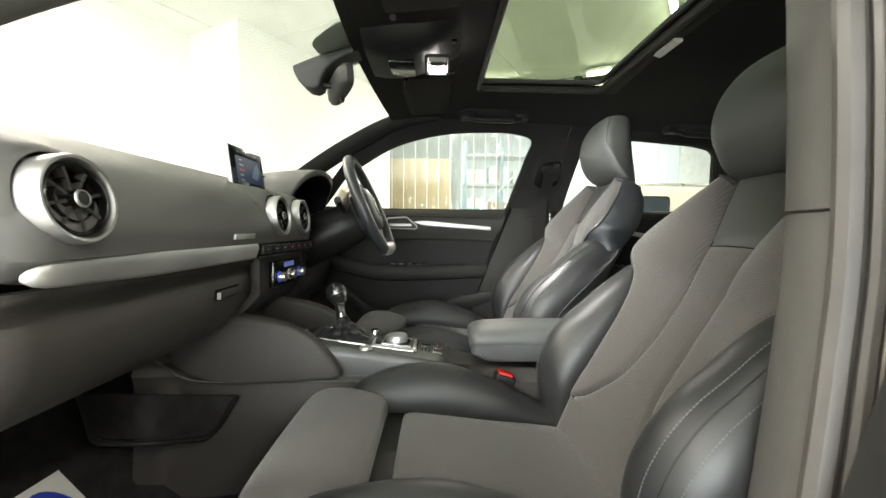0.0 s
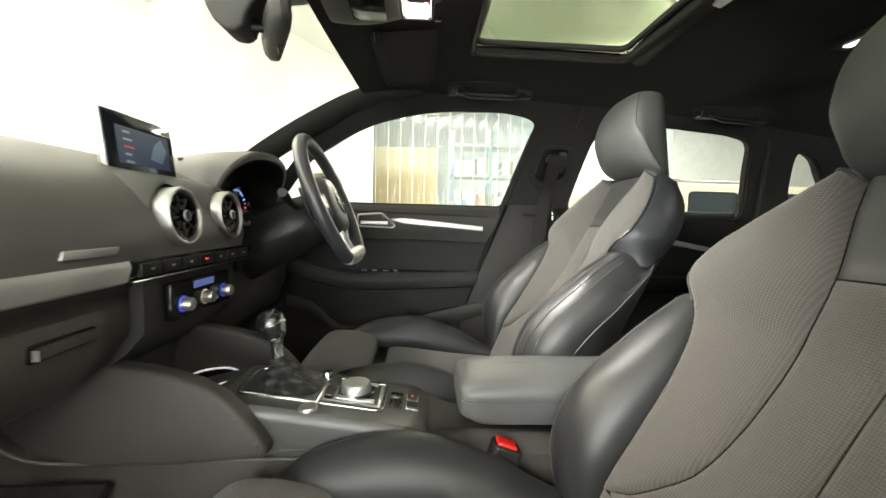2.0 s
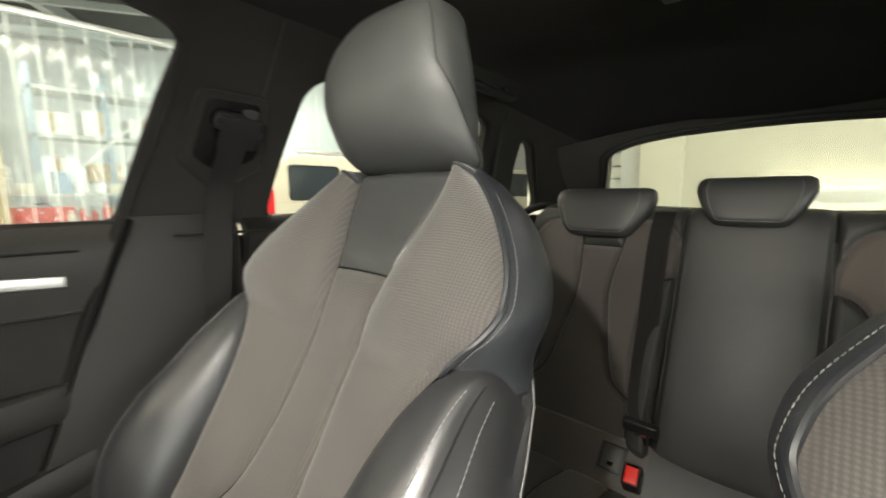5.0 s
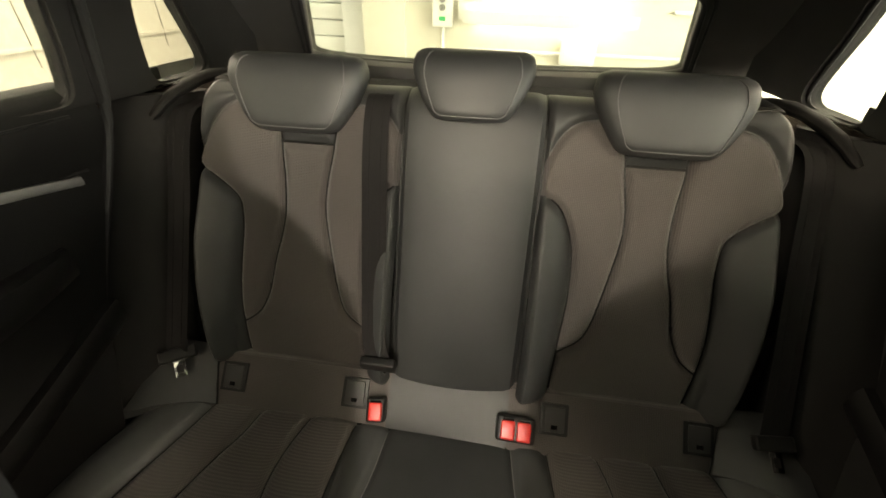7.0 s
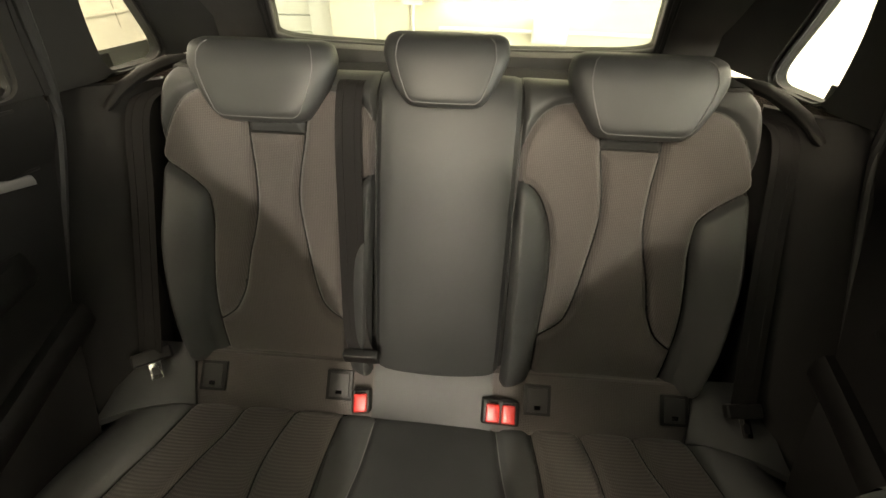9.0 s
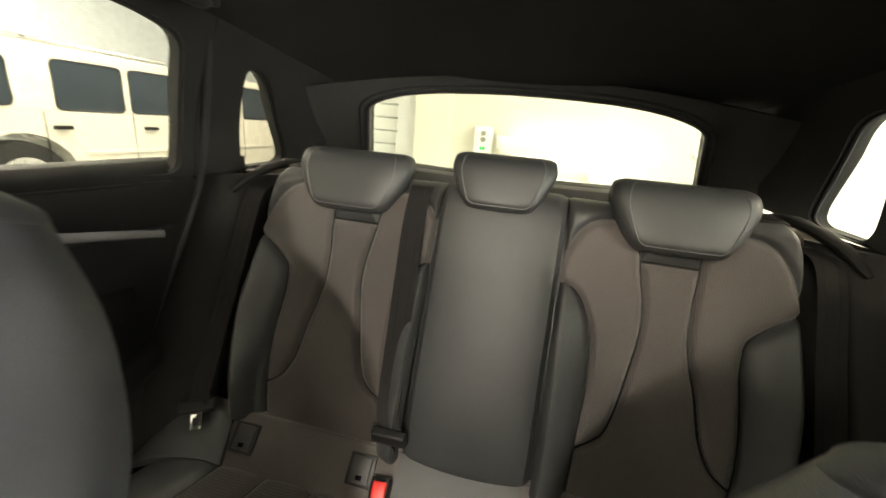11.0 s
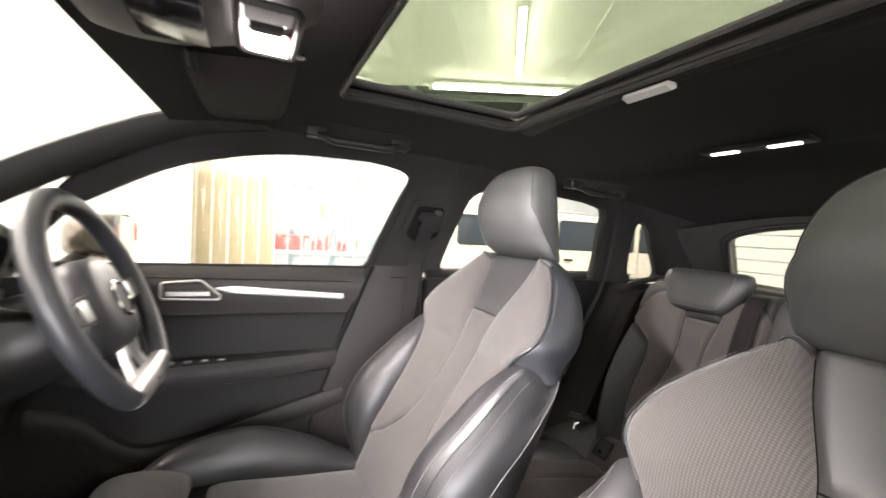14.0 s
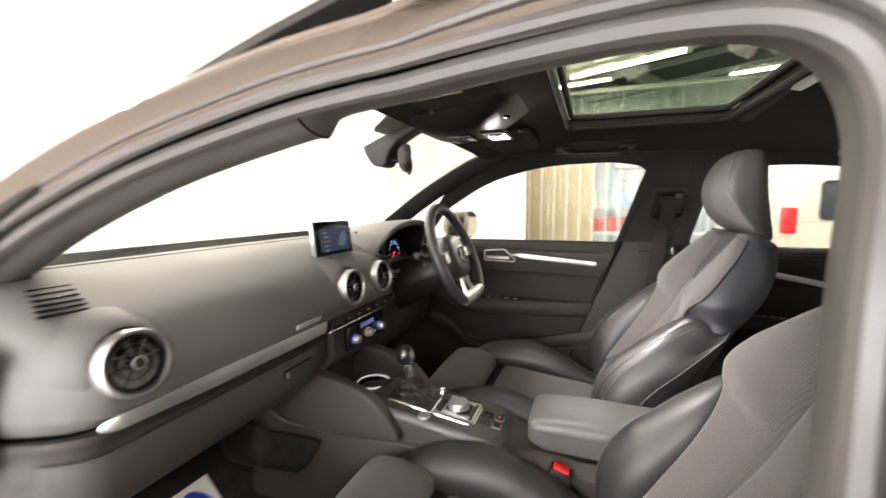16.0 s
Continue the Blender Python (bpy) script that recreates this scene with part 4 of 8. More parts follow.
part("shroud", sheet([[WM @ Vector((r * math.cos(a) * 1.1 + 0.02, r * math.sin(a), h)) for a in [2 * math.pi * j / 24 for j in range(24)]] for r, h in ((0.05, -0.045), (0.062, -0.06), (0.066, -0.12), (0.075, -0.22), (0.08, -0.30))], closed=True, caps=True), SATIN_BLACK, column)
for sg, ln in ((-1, 0.16), (1, 0.16)):
    part("stalk", tube([WM @ Vector((-0.015, sg * 0.04, -0.075)), WM @ Vector((-0.03, sg * 0.10, -0.072)), WM @ Vector((-0.04, sg * ln, -0.060))], [0.008, 0.009, 0.011], 10), SATIN_BLACK, column, "black stalk")
    part("stalk_end", tube([WM @ Vector((-0.040, sg * ln, -0.060)), WM @ Vector((-0.042, sg * (ln + 0.014), -0.057))], 0.0100, 12), SATIN_BLACK, column, "black stalk end")
part("ignition", lathe([(0.020, 0.0), (0.018, 0.006), (0.0, 0.007)], 24, m=pose(-0.39, 0.215, 0.83) @ pose(0, 0, 0, 0, 90, 0)), SATIN_BLACK, dash)

# silver tube drawn along the gleam of light under the gauges
lip = smooth_pts([(-0.398, 0.252, 0.938), (-0.396, 0.264, 0.923), (-0.395, 0.282, 0.918), (-0.395, 0.306, 0.930), (-0.394, 0.342, 0.936), (-0.380, 0.395, 0.934)], 30)
part("cluster_glint", tube(lip, [0.0018 + 0.0035 * math.sin(math.pi * i / 29) ** 0.6 for i in range(30)], 8, flat=0.6), SILVER, dash, "silver arc for the gleam below the gauges")

# ---- centre console ----
console = thing("centre_console", "black centre console with silver-framed controls", "console")


def ctop(x):
    return sm([(-0.62, 0.600), (-0.45, 0.605), (-0.36, 0.628), (-0.28, 0.645), (-0.10, 0.622), (0.04, 0.600), (0.10, 0.588), (0.45, 0.575)], x)


rows = []
for x in np.linspace(-0.66, 0.45, 46):
    t = ctop(x)
    fl = min(max(0.0, (-0.14 - x) / 0.35), 1.0)
    wl = 0.078 + 0.030 * fl ** 1.2
    up = 0.006 * math.sin(math.pi * min(max((-0.16 - x) / 0.62, 0), 1)) if x < -0.16 else 0.0
    nar = 0.030 * min(1.0, max(0.0, (x - 0.03) / 0.06))
    inner = 0.074
    half = [(y - nar if y > 0.05 else y, z) for y, z in [(wl + 0.014 + 0.02 * (1 - fl), 0.30), (0.106, 0.46), (0.104, 0.556), (wl + 0.002, 0.580), (wl + 0.003, t - 0.026 + up), (wl - 0.003, t - 0.010 + up), (wl - 0.014, t - 0.004 + up), (inner, t - 0.002 + up * 0.7), (inner - 0.008, t - 0.002), (0.03, t - 0.004)]]
    rows.append([Vector((x, -y, z)) for y, z in half] + [Vector((x, y, z)) for y, z in reversed(half)])
part("body", sheet(rows), LOWER_PLASTIC, console, "black grained console body")
knee = [Vector(p) for p in ((-0.60, -0.139, 0.648), (-0.575, -0.139, 0.618), (-0.531, -0.130, 0.584), (-0.469, -0.118, 0.571), (-0.332, -0.112, 0.570), (-0.187, -0.107, 0.570), (-0.08, -0.107, 0.570), (0.06, -0.107, 0.565))]
part("knee_seam", tube(smooth_pts(knee, 40), 0.0022, 5), DASH, console, "pale seam along the console")
PANEL = mat("console_panel", (0.050, 0.049, 0.048), 0.36, bump=0.15, scale=900, var=0.06)
# padded knee rests on both sides of the tunnel
KNEE = [(-0.60, 0.700), (-0.454, 0.722), (-0.355, 0.709), (-0.293, 0.689), (-0.256, 0.664), (-0.225, 0.628), (-0.190, 0.578), (-0.33, 0.568), (-0.469, 0.564), (-0.531, 0.581), (-0.585, 0.625)]
for sg in (1, -1):
    part("knee_pad", prism([Vector((p.x, sg * (0.084 if sg < 0 else 0.108), p.y)) for p in round_poly(KNEE, 0.03, 4)], (0, sg * 0.036, 0), 0.010, 3), LOWER_PLASTIC, console, "dark padded knee rest")
# raised control panel with a rounded rear end
rows = []
for x in list(np.linspace(-0.30, 0.02, 20)) + [0.034, 0.043, 0.048]:
    t = ctop(x) + 0.003
    k = max(0.0, (x - 0.02) / 0.028)
    w = 0.088 - 0.020 * k ** 2
    t2 = t - 0.012 * k ** 2
    rows.append([Vector((x, y, z)) for y, z in ((-w - 0.004, 0.576), (-w - 0.002, t2 - 0.020), (-w, t2 - 0.006), (-w + 0.006, t2), (-0.03, t2), (0.03, t2), (w - 0.010, t2), (w - 0.004, t2 - 0.006), (w - 0.002, t2 - 0.020), (w, 0.576))])
rows.append([p + Vector((0.002, 0, -0.02)) if p.z > 0.6 else p for p in rows[-1]])
part("control_panel", sheet(rows), PANEL, console, "satin black raised control panel")
part("panel_lip", tube([Vector((x, -0.0935, 0.577)) for x in np.linspace(-0.19, 0.02, 12)] + [Vector((0.032, -0.090, 0.582))], 0.0011, 5), DASH, console, "bright lower edge")


def plate(x0, x1, y0, y1, lift, h, material, nm, parent, lab="", bev=0.003):
    return part(nm, prism([(x0, y0, ctop(x0) + lift + 0.003), (x1, y0, ctop(x1) + lift + 0.003), (x1, y1, ctop(x1) + lift + 0.003), (x0, y1, ctop(x0) + lift + 0.003)], (0, 0, h), bev), material, parent, lab)


fr = tube([Vector((p.x, p.y, ctop(p.x) + 0.005)) for p in round_poly([(-0.276, -0.050), (-0.276, 0.056), (-0.036, 0.056), (-0.036, -0.050)], 0.014, 5)], 0.0026, 8, closed=True)
part("frame_bar", tube([Vector((-0.145, -0.050, ctop(-0.145) + 0.005)), Vector((-0.145, 0.056, ctop(-0.145) + 0.005))], 0.0022, 8), CHROME, console)
part("gaiter_frame", fr, CHROME, console, "bright gaiter frame")
plate(-0.274, -0.147, -0.048, 0.054, 0.001, 0.003, LEATHER, "gaiter_base", console, "black leather gaiter base", 0.002)
plate(-0.143, -0.040, -0.042, 0.050, 0.001, 0.004, SILVER, "control_field", console, "silver control field", 0.004)
plate(-0.118, -0.046, -0.037, 0.045, 0.0035, 0.002, PANEL, "control_inlay", console, "dark inlay round the knob", 0.0015)
for k in range(2):
    plate(-0.137, -0.121, -0.036 + 0.043 * k, 0.001 + 0.043 * k, 0.0085, 0.002, PLASTIC, "menu_key", console, "dark menu key", 0.001)
    plate(-0.117, -0.052, -0.036 + 0.068 * k, -0.023 + 0.068 * k, 0.0058, 0.002, SILVER, "menu_key", console, "silver menu key", 0.001)
plate(-0.136, -0.122, -0.038, 0.046, 0.005, 0.003, BLACK, "key_row", console)
plate(-0.027, -0.004, 0.008, 0.031, 0.001, 0.002, BLACK, "key_slot", console, "gloss black slot", 0.001)
for k in range(3):
    plate(-0.026 + 0.0085 * k, -0.0225 + 0.0085 * k, -0.028, -0.002, 0.001, 0.0015, BLACK, "key_slit", console, "", 0.0005)
for y0, nm, lb in ((0.008, "parking_brake_key", "dark parking brake key"), (-0.026, "hold_key", "dark hold key")):
    plate(0.002, 0.024, y0, y0 + 0.023, 0.0005, 0.001, SILVER, "key_rim", console, "", 0.0005)
    plate(0.0035, 0.0225, y0 + 0.0015, y0 + 0.0215, 0.001, 0.004, PLASTIC, nm, console, lb, 0.0015)
plate(0.011, 0.0145, 0.018, 0.0215, 0.0052, 0.001, REDGLOW, "brake_light", console, "", 0)
part("rotary_knob", lathe([(0.026, 0.0), (0.027, 0.006), (0.0255, 0.016), (0.023, 0.019), (0.0, 0.0185)], 44, m=pose(-0.088, 0.002, ctop(-0.088) + 0.008)), SILVER, console, "silver rotary knob")
part("knob_base", lathe([(0.033, 0.0), (0.034, 0.003), (0.026, 0.004)], 44, m=pose(-0.088, 0.002, ctop(-0.088) + 0.007)), BLACK, console)
part("start_button", lathe([(0.0150, 0.0), (0.0150, 0.004), (0.0138, 0.006), (0.0, 0.0055)], 32, m=pose(-0.152, -0.074, ctop(-0.152) + 0.003)), SILVER, console, "pale start button")
part("volume_knob", lathe([(0.0105, 0.0), (0.0105, 0.014), (0.009, 0.016), (0.0, 0.0155)], 28, m=pose(-0.150, 0.052, ctop(-0.15) + 0.002)), CHROME, console, "small chrome volume knob")
cup = part("cup_holder", lathe([(0.044, 0.004), (0.044, -0.05), (0.0, -0.052)], 36, m=pose(-0.368, 0.060, ctop(-0.372) + 0.002)), BLACK, console, "cup holder with a bright rim")
# rim given a weak glow of its own
part("cup_rim", lathe([(0.0440, 0.001), (0.0444, 0.0050), (0.0462, 0.0050), (0.0468, 0.001)], 40, m=pose(-0.368, 0.060, ctop(-0.372) + 0.004)), glow("cup_ring_glow", (0.85, 0.9, 1.0), 0.40), cup, "softly glowing rim")
part("tray_edge", tube([Vector((-0.47, -0.085, 0.70)), Vector((-0.44, -0.088, 0.66)), Vector((-0.40, -0.090, 0.645))], 0.004, 6), SATIN_BLACK, console)
# gear lever
lever = thing("gear_lever", "black and chrome gear lever with a leather gaiter", "gear lever")
gx, gy = -0.212, 0.004
base_z = ctop(gx) + 0.004
rows = []
for i in range(22):
    t = i / 21
    wide = (1 - t) ** 1.7
    cx, cy, cz = gx + 0.002 - 0.014 * t, gy, base_z - 0.002 + 0.047 * t
    row = []
    for j in range(64):
        a = 2 * math.pi * j / 64
        ca, sa = math.cos(a), math.sin(a)
        sq = 1 / max(abs(ca), abs(sa)) ** 0.72                  # square foot, round neck
        fold = 1 + (0.11 * math.sin(math.pi * t) + 0.05) * math.sin(9 * a + 3.2 * t + 0.7 * math.sin(3 * a)) * (1 - t) ** 0.3
        ruck = 0.0035 * math.sin(6.5 * math.pi * t + 1.5 * math.sin(2 * a + 1)) * math.sin(math.pi * t) ** 0.7
        rx, ry = 0.0145 + 0.042 * wide * sq, 0.0145 + 0.033 * wide * sq
        row.append(Vector((cx + (rx * fold + ruck) * ca, cy + (ry * fold + ruck) * sa, cz)))
    rows.append(row)
GAITER = mat("gaiter_leather", (0.012, 0.0122, 0.0128), 0.42, bump=0.3, scale=420, kind="leather", spec=0.4, rvar=0.08)
part("gaiter", sheet(rows, closed=True), GAITER, lever, "folded black leather gaiter")
stitch([rows[1 + k][10] + Vector((0.0006, 0.0006, 0)) for k in range(20)], lever, r=0.0005)
KM = pose(gx - 0.0125, gy, base_z + 0.039, 0, -9, 0) @ Matrix.Scale(0.88, 4)
part("collar", moved(lathe([(0.0150, 0.0), (0.0165, 0.002), (0.0170, 0.008), (0.0150, 0.012)], 28), KM), SATIN_BLACK, lever, "black collar")
part("stem", moved(lathe([(0.0135, 0.008), (0.0128, 0.020), (0.0130, 0.034), (0.0150, 0.046), (0.0172, 0.051), (0.0150, 0.054)], 28), KM), CHROME, lever, "chrome stem")
KNOB = mat("knob_leather", (0.012, 0.012, 0.0125), 0.22, bump=0.12, scale=420, kind="leather", spec=0.9, rvar=0.05)
part("knob", moved(sheet([[(k * 0.0285 * math.cos(a) - 0.003, k * 0.0255 * math.sin(a), h) for a in [2 * math.pi * j / 36 for j in range(36)]] for k, h in ((0.58, 0.050), (0.72, 0.054), (0.88, 0.062), (0.98, 0.072), (1.0, 0.080), (0.97, 0.088), (0.88, 0.096), (0.72, 0.102), (0.48, 0.1062), (0.22, 0.1078), (0.02, 0.1082))], closed=True, caps=True), KM), KNOB, lever, "glossy black leather knob")
part("knob_clip", moved(sheet([[(0.0270 * math.cos(a) * q - 0.002, 0.0262 * math.sin(a) * q, h) for a in np.linspace(-0.62, 0.62, 12)] for q, h in ((0.80, 0.052), (0.94, 0.060), (1.03, 0.070), (1.06, 0.080), (1.02, 0.090), (0.93, 0.097))]), KM), CHROME, lever, "chrome clip on the knob")
part("knob_band", moved(tube([(0.0290 * math.cos(a) - 0.003, 0.0260 * math.sin(a), 0.077 + 0.008 * math.cos(a)) for a in np.linspace(0, 2 * math.pi, 41)[:-1]], 0.0012, 6, closed=True), KM), CHROME, lever, "thin chrome band")
part("shift_plate", moved(lathe([(0.0125, 0.1066), (0.0110, 0.1086), (0.0, 0.1090)], 24), KM), BLACK, lever, "gloss black shift plate")
# armrest
arm = thing("armrest", "padded leather armrest on the console, colour paled for lamp light", "armrest")
rows = []
ARM_RINGS = [(0.066, 0.598), (0.074, 0.603), (0.077, 0.615), (0.078, 0.630), (0.0785, 0.640), (0.0775, 0.6405), (0.078, 0.6415), (0.0785, 0.650), (0.077, 0.659), (0.073, 0.667), (0.066, 0.6725), (0.052, 0.6765), (0.032, 0.6785), (0.010, 0.679)]
for w, z in ARM_RINGS:
    x0, x1 = 0.092 + (0.0785 - w) * 0.9 + (0.018 if z < 0.605 else 0.0), 0.425 - (0.0785 - w) * 0.5
    ring_ = round_poly([(x0, 0.008 - w), (x0, 0.008 + w), (x1, 0.008 + w), (x1, 0.008 - w)], min(0.03, w * 0.9), 6)
    dense = [p.lerp(q, i / 5) for p, q in zip(ring_, ring_[1:] + ring_[:1]) for i in range(5)]
    rows.append([Vector((p.x, p.y, z - 0.35 * max(0.0, z - 0.648) * max(0.0, (0.22 - p.x) / 0.128) ** 2)) for p in dense])
part("pad", sheet(rows, closed=True, caps=True), LEATHER_ARM_LIT, arm, "leather pad, its colour paled for lamp light")
stitch([Vector((p.x, p.y, 0.6445)) for p in round_poly([(0.0915, -0.0705), (0.0915, 0.0865), (0.425, 0.0865), (0.425, -0.0705)], 0.03, 6)], arm)
part("hinge", box(0.30, 0.44, -0.05, 0.065, 0.52, 0.60, 0.01), PLASTIC, arm)
# footwell pocket on the tunnel, floor mat paper
pocket = thing("footwell_pocket", "black net pocket on the tunnel side", "pocket")
pp = [(-0.740, -0.150, 0.560), (-0.715, -0.150, 0.462), (-0.488, -0.128, 0.452), (-0.426, -0.120, 0.541)]
part("frame", tube(smooth_pts([pp[0], pp[1]], 6) + smooth_pts([(-0.70, -0.150, 0.452), (-0.60, -0.140, 0.446), pp[2]], 12) + smooth_pts([(-0.465, -0.125, 0.475), pp[3]], 6), 0.006, 8), SATIN_BLACK, pocket)
part("net", thick([[Vector(a).lerp(Vector(b), t) + Vector((0, -0.004 * math.sin(math.pi * t), 0)) for t in np.linspace(0, 1, 12)] for a, b in ((pp[0], pp[3]), (pp[1], pp[2]))], (0, 0.006, 0)), CARPET, pocket)
mat_ob = thing("paper_floor_mat", "white paper floor mat printed with a blue oval", "floor mat")


def foot(x, lift=0.0):
    return 0.249 + lift + 1.1 * max(0.0, -0.60 - x)


part("sheet", thick([[Vector((x, y, foot(x) + 0.004 * math.sin(9 * x + 7 * y))) for y in np.linspace(-0.186, -0.54, 12)] for x in np.linspace(-0.754, -0.28, 22)], (0, 0, 0.0015)), PAPER, mat_ob)
part("print", sheet([[Vector((-0.672 + 0.072 * r * math.cos(a), -0.250 + 0.055 * r * math.sin(a), foot(-0.672 + 0.072 * r * math.cos(a), 0.0025) + 0.004 * math.sin(9 * (-0.672 + 0.072 * r * math.cos(a)) + 7 * (-0.250 + 0.055 * r * math.sin(a))))) for a in np.linspace(0, 2 * math.pi, 33)[:-1]] for r in (0.05, 0.35, 0.7, 1.0)], closed=True), BLUE, mat_ob, "blue oval print")

# ---- doors ----
SWITCH_TIP = mat("switch_tip", (0.10, 0.10, 0.10), 0.4)
ALU_DOOR = mat("door_aluminium", (0.46, 0.45, 0.44), 0.5, metal=1.0, bump=0.12, scale=900, var=0.05)
DOOR_SOFT = mat("door_armrest", (0.022, 0.021, 0.0205), 0.55, bump=0.3, scale=800, var=0.1, spec=0.2)
DOOR_UPPER = mat("door_upper_pad", (0.026, 0.0245, 0.0235), 0.55, bump=0.3, scale=700, kind="leather", var=0.08, spec=0.2)
DOOR_BLACK = mat("door_black", (0.010, 0.0096, 0.0094), 0.52, spec=0.12, bump=0.3, scale=800, var=0.1)


def door_y(x, z):
    """The inner face of a door card."""
    base = sm([(0.22, 0.700), (0.30, 0.672), (0.45, 0.660), (0.53, 0.672), (0.60, 0.700), (0.66, 0.712), (0.80, 0.722), (0.86, 0.726), (0.905, 0.716), (0.945, 0.712), (0.972, 0.722), (0.988, 0.742), (0.992, 0.76)], z)
    return base - 0.02 * max(0, x - 0.3) / 0.8 * 2.2


def door_card(name, x0, x1, sgn, label, trim_x, arm_x, handle_x, category="door", trim_z=(0.937, 0.912), soft=None):
    d = thing(name, label, category, "car doors")
    rows = []
    for x in np.linspace(0, 1, 26):
        row = []
        for z in np.linspace(0.24, 0.992, 44):
            a = sm(x0, z)
            b = sm(x1, z)
            xx = a + (b - a) * x
            row.append(Vector((xx, sgn * door_y(xx, z), z)))
        rows.append(row)
    part("card", thick(rows, (0, sgn * 0.03, 0)), DOOR_BLACK, d, "black grained door card")
    # soft upper pad, aluminium strip
    t0, t1 = trim_x
    rows = []
    for x in np.linspace(0, 1, 26):
        row = []
        for k in np.linspace(0, 1, 14):
            mx = sm(x0, 0.9) + (sm(x1, 0.9) - sm(x0, 0.9)) * x
            foot_z = 0.868 - 0.02 * (mx - t0)
            z = foot_z + (0.990 - foot_z) * k
            xx = sm(x0, z) + (sm(x1, z) - sm(x0, z)) * x
            row.append(Vector((xx, sgn * (door_y(xx, z) - 0.0012 * min(1.0, 6 * k + 0.2)), z)))
        rows.append(row)
    part("upper_pad", sheet(rows), DOOR_BLACK if x0[0][1] > 0.2 else DOOR_UPPER, d, "dark grey soft upper pad")
    zf, zr = trim_z
    st = []
    for i in range(21):
        t = i / 20
        xx = t0 + (t1 - t0) * t
        zc = zf + (zr - zf) * t
        hgt = 0.013 * (1 - 0.25 * t) * min(1, 6 * t + 0.25) 
        st.append([Vector((xx, sgn * (door_y(xx, zc) - o), zc + h)) for o, h in ((-0.002, hgt), (0.005, hgt * 0.75), (0.007, 0), (0.005, -hgt * 0.75), (-0.002, -hgt))])
    part("trim_strip", sheet(st, closed=True, caps=True), ALU_DOOR, d, "brushed aluminium strip")
    for zz in (0.962, 0.868):
        part("crease", tube([Vector((xx, sgn * (door_y(xx, zz - 0.02 * (xx - t0)) - 0.0005), zz - 0.02 * (xx - t0))) for xx in np.linspace(t0 - 0.28 if zz > 0.9 else t0 - 0.10, t1 + 0.02, 24)], 0.0028, 6), SATIN_BLACK, d)
    # handle in its bright frame
    h0, h1 = handle_x
    out = round_poly([(h0, 0.912), (h0, 0.952), (h1 - 0.045, 0.958), (h1, 0.918), (h1 - 0.005, 0.908)], 0.008, 4)
    loop_ = [Vector((p.x, sgn * (door_y(p.x, p.y) - 0.005), p.y)) for p in out]
    fr = part("handle_frame", tube(loop_, 0.0035, 8, closed=True), ALU_DOOR, d, "silver handle frame")
    part("handle_cup", prism([p + Vector((0, sgn * 0.0025, 0)) for p in loop_], (0, sgn * 0.002, 0)), SATIN_BLACK, d)
    part("handle", sheet([[Vector((xx, sgn * (door_y(xx, 0.925) - o), 0.9255 + h)) for o, h in ((0.004, 0.006), (0.012, 0.004), (0.012, -0.005), (0.004, -0.007))] for xx in np.linspace(h0 + 0.01, h1 - 0.025, 10)], closed=True, caps=True), ALU_DOOR, fr, "silver pull handle")
    # armrest sweep
    a0, a1 = arm_x
    rows = []
    for i in range(33):
        t = i / 32
        xx = a0 + (a1 - a0) * t
        zc = 0.722 + 0.055 * max(0, 0.35 - t) ** 1.5 / 0.35 ** 1.5 + 0.012 * t
        wd = 0.060 * math.sin(math.pi * min(1, 0.12 + 0.86 * t) ** 0.9) ** 0.5
        hh = 0.026 + 0.006 * math.sin(math.pi * t)
        yb = door_y(xx, zc) + 0.004
        rows.append([Vector((xx, sgn * (yb - o * wd), zc + h * hh)) for o, h in ((0, 0.95), (0.55, 1.0), (0.85, 0.85), (1.0, 0.4), (1.0, -0.3), (0.85, -0.9), (0.5, -1.15), (0, -1.2))])
    part("armrest", sheet(rows, closed=True, caps=True), soft or LOWER_PLASTIC, d, "grey padded armrest")
    for k in range(4):
        xx = a0 + (a1 - a0) * (0.40 + 0.055 * k)
        part("window_switch", box(xx - 0.010, xx + 0.010, min(sgn * 0.680, sgn * 0.702), max(sgn * 0.680, sgn * 0.702), 0.752, 0.764, 0.003), SATIN_BLACK, d, "window switch with a chrome tip")
        part("switch_tip", box(xx - 0.008, xx + 0.008, min(sgn * 0.679, sgn * 0.684), max(sgn * 0.679, sgn * 0.684), 0.760, 0.7645, 0.001), SWITCH_TIP, d)
    # pocket edge
    rows = []
    for i in range(25):
        t = i / 24
        xx = a0 + (a1 - a0 + 0.02) * t
        zc = 0.505 + 0.115 * t ** 1.3 if a0 > 0.2 else sm([(-0.50, 0.665), (-0.36, 0.635), (-0.28, 0.575), (-0.21, 0.552), (-0.06, 0.572), (0.084, 0.604), (0.25, 0.640)], xx)
        rows.append([Vector((xx, sgn * (door_y(xx, zc) - o), zc + h)) for o, h in ((-0.004, 0.016), (0.012, 0.014), (0.020, 0.0), (0.018, -0.03), (-0.004, -0.06))])
    part("pocket_edge", sheet(rows), soft or LOWER_PLASTIC, d, "grey pocket edge")
    return d


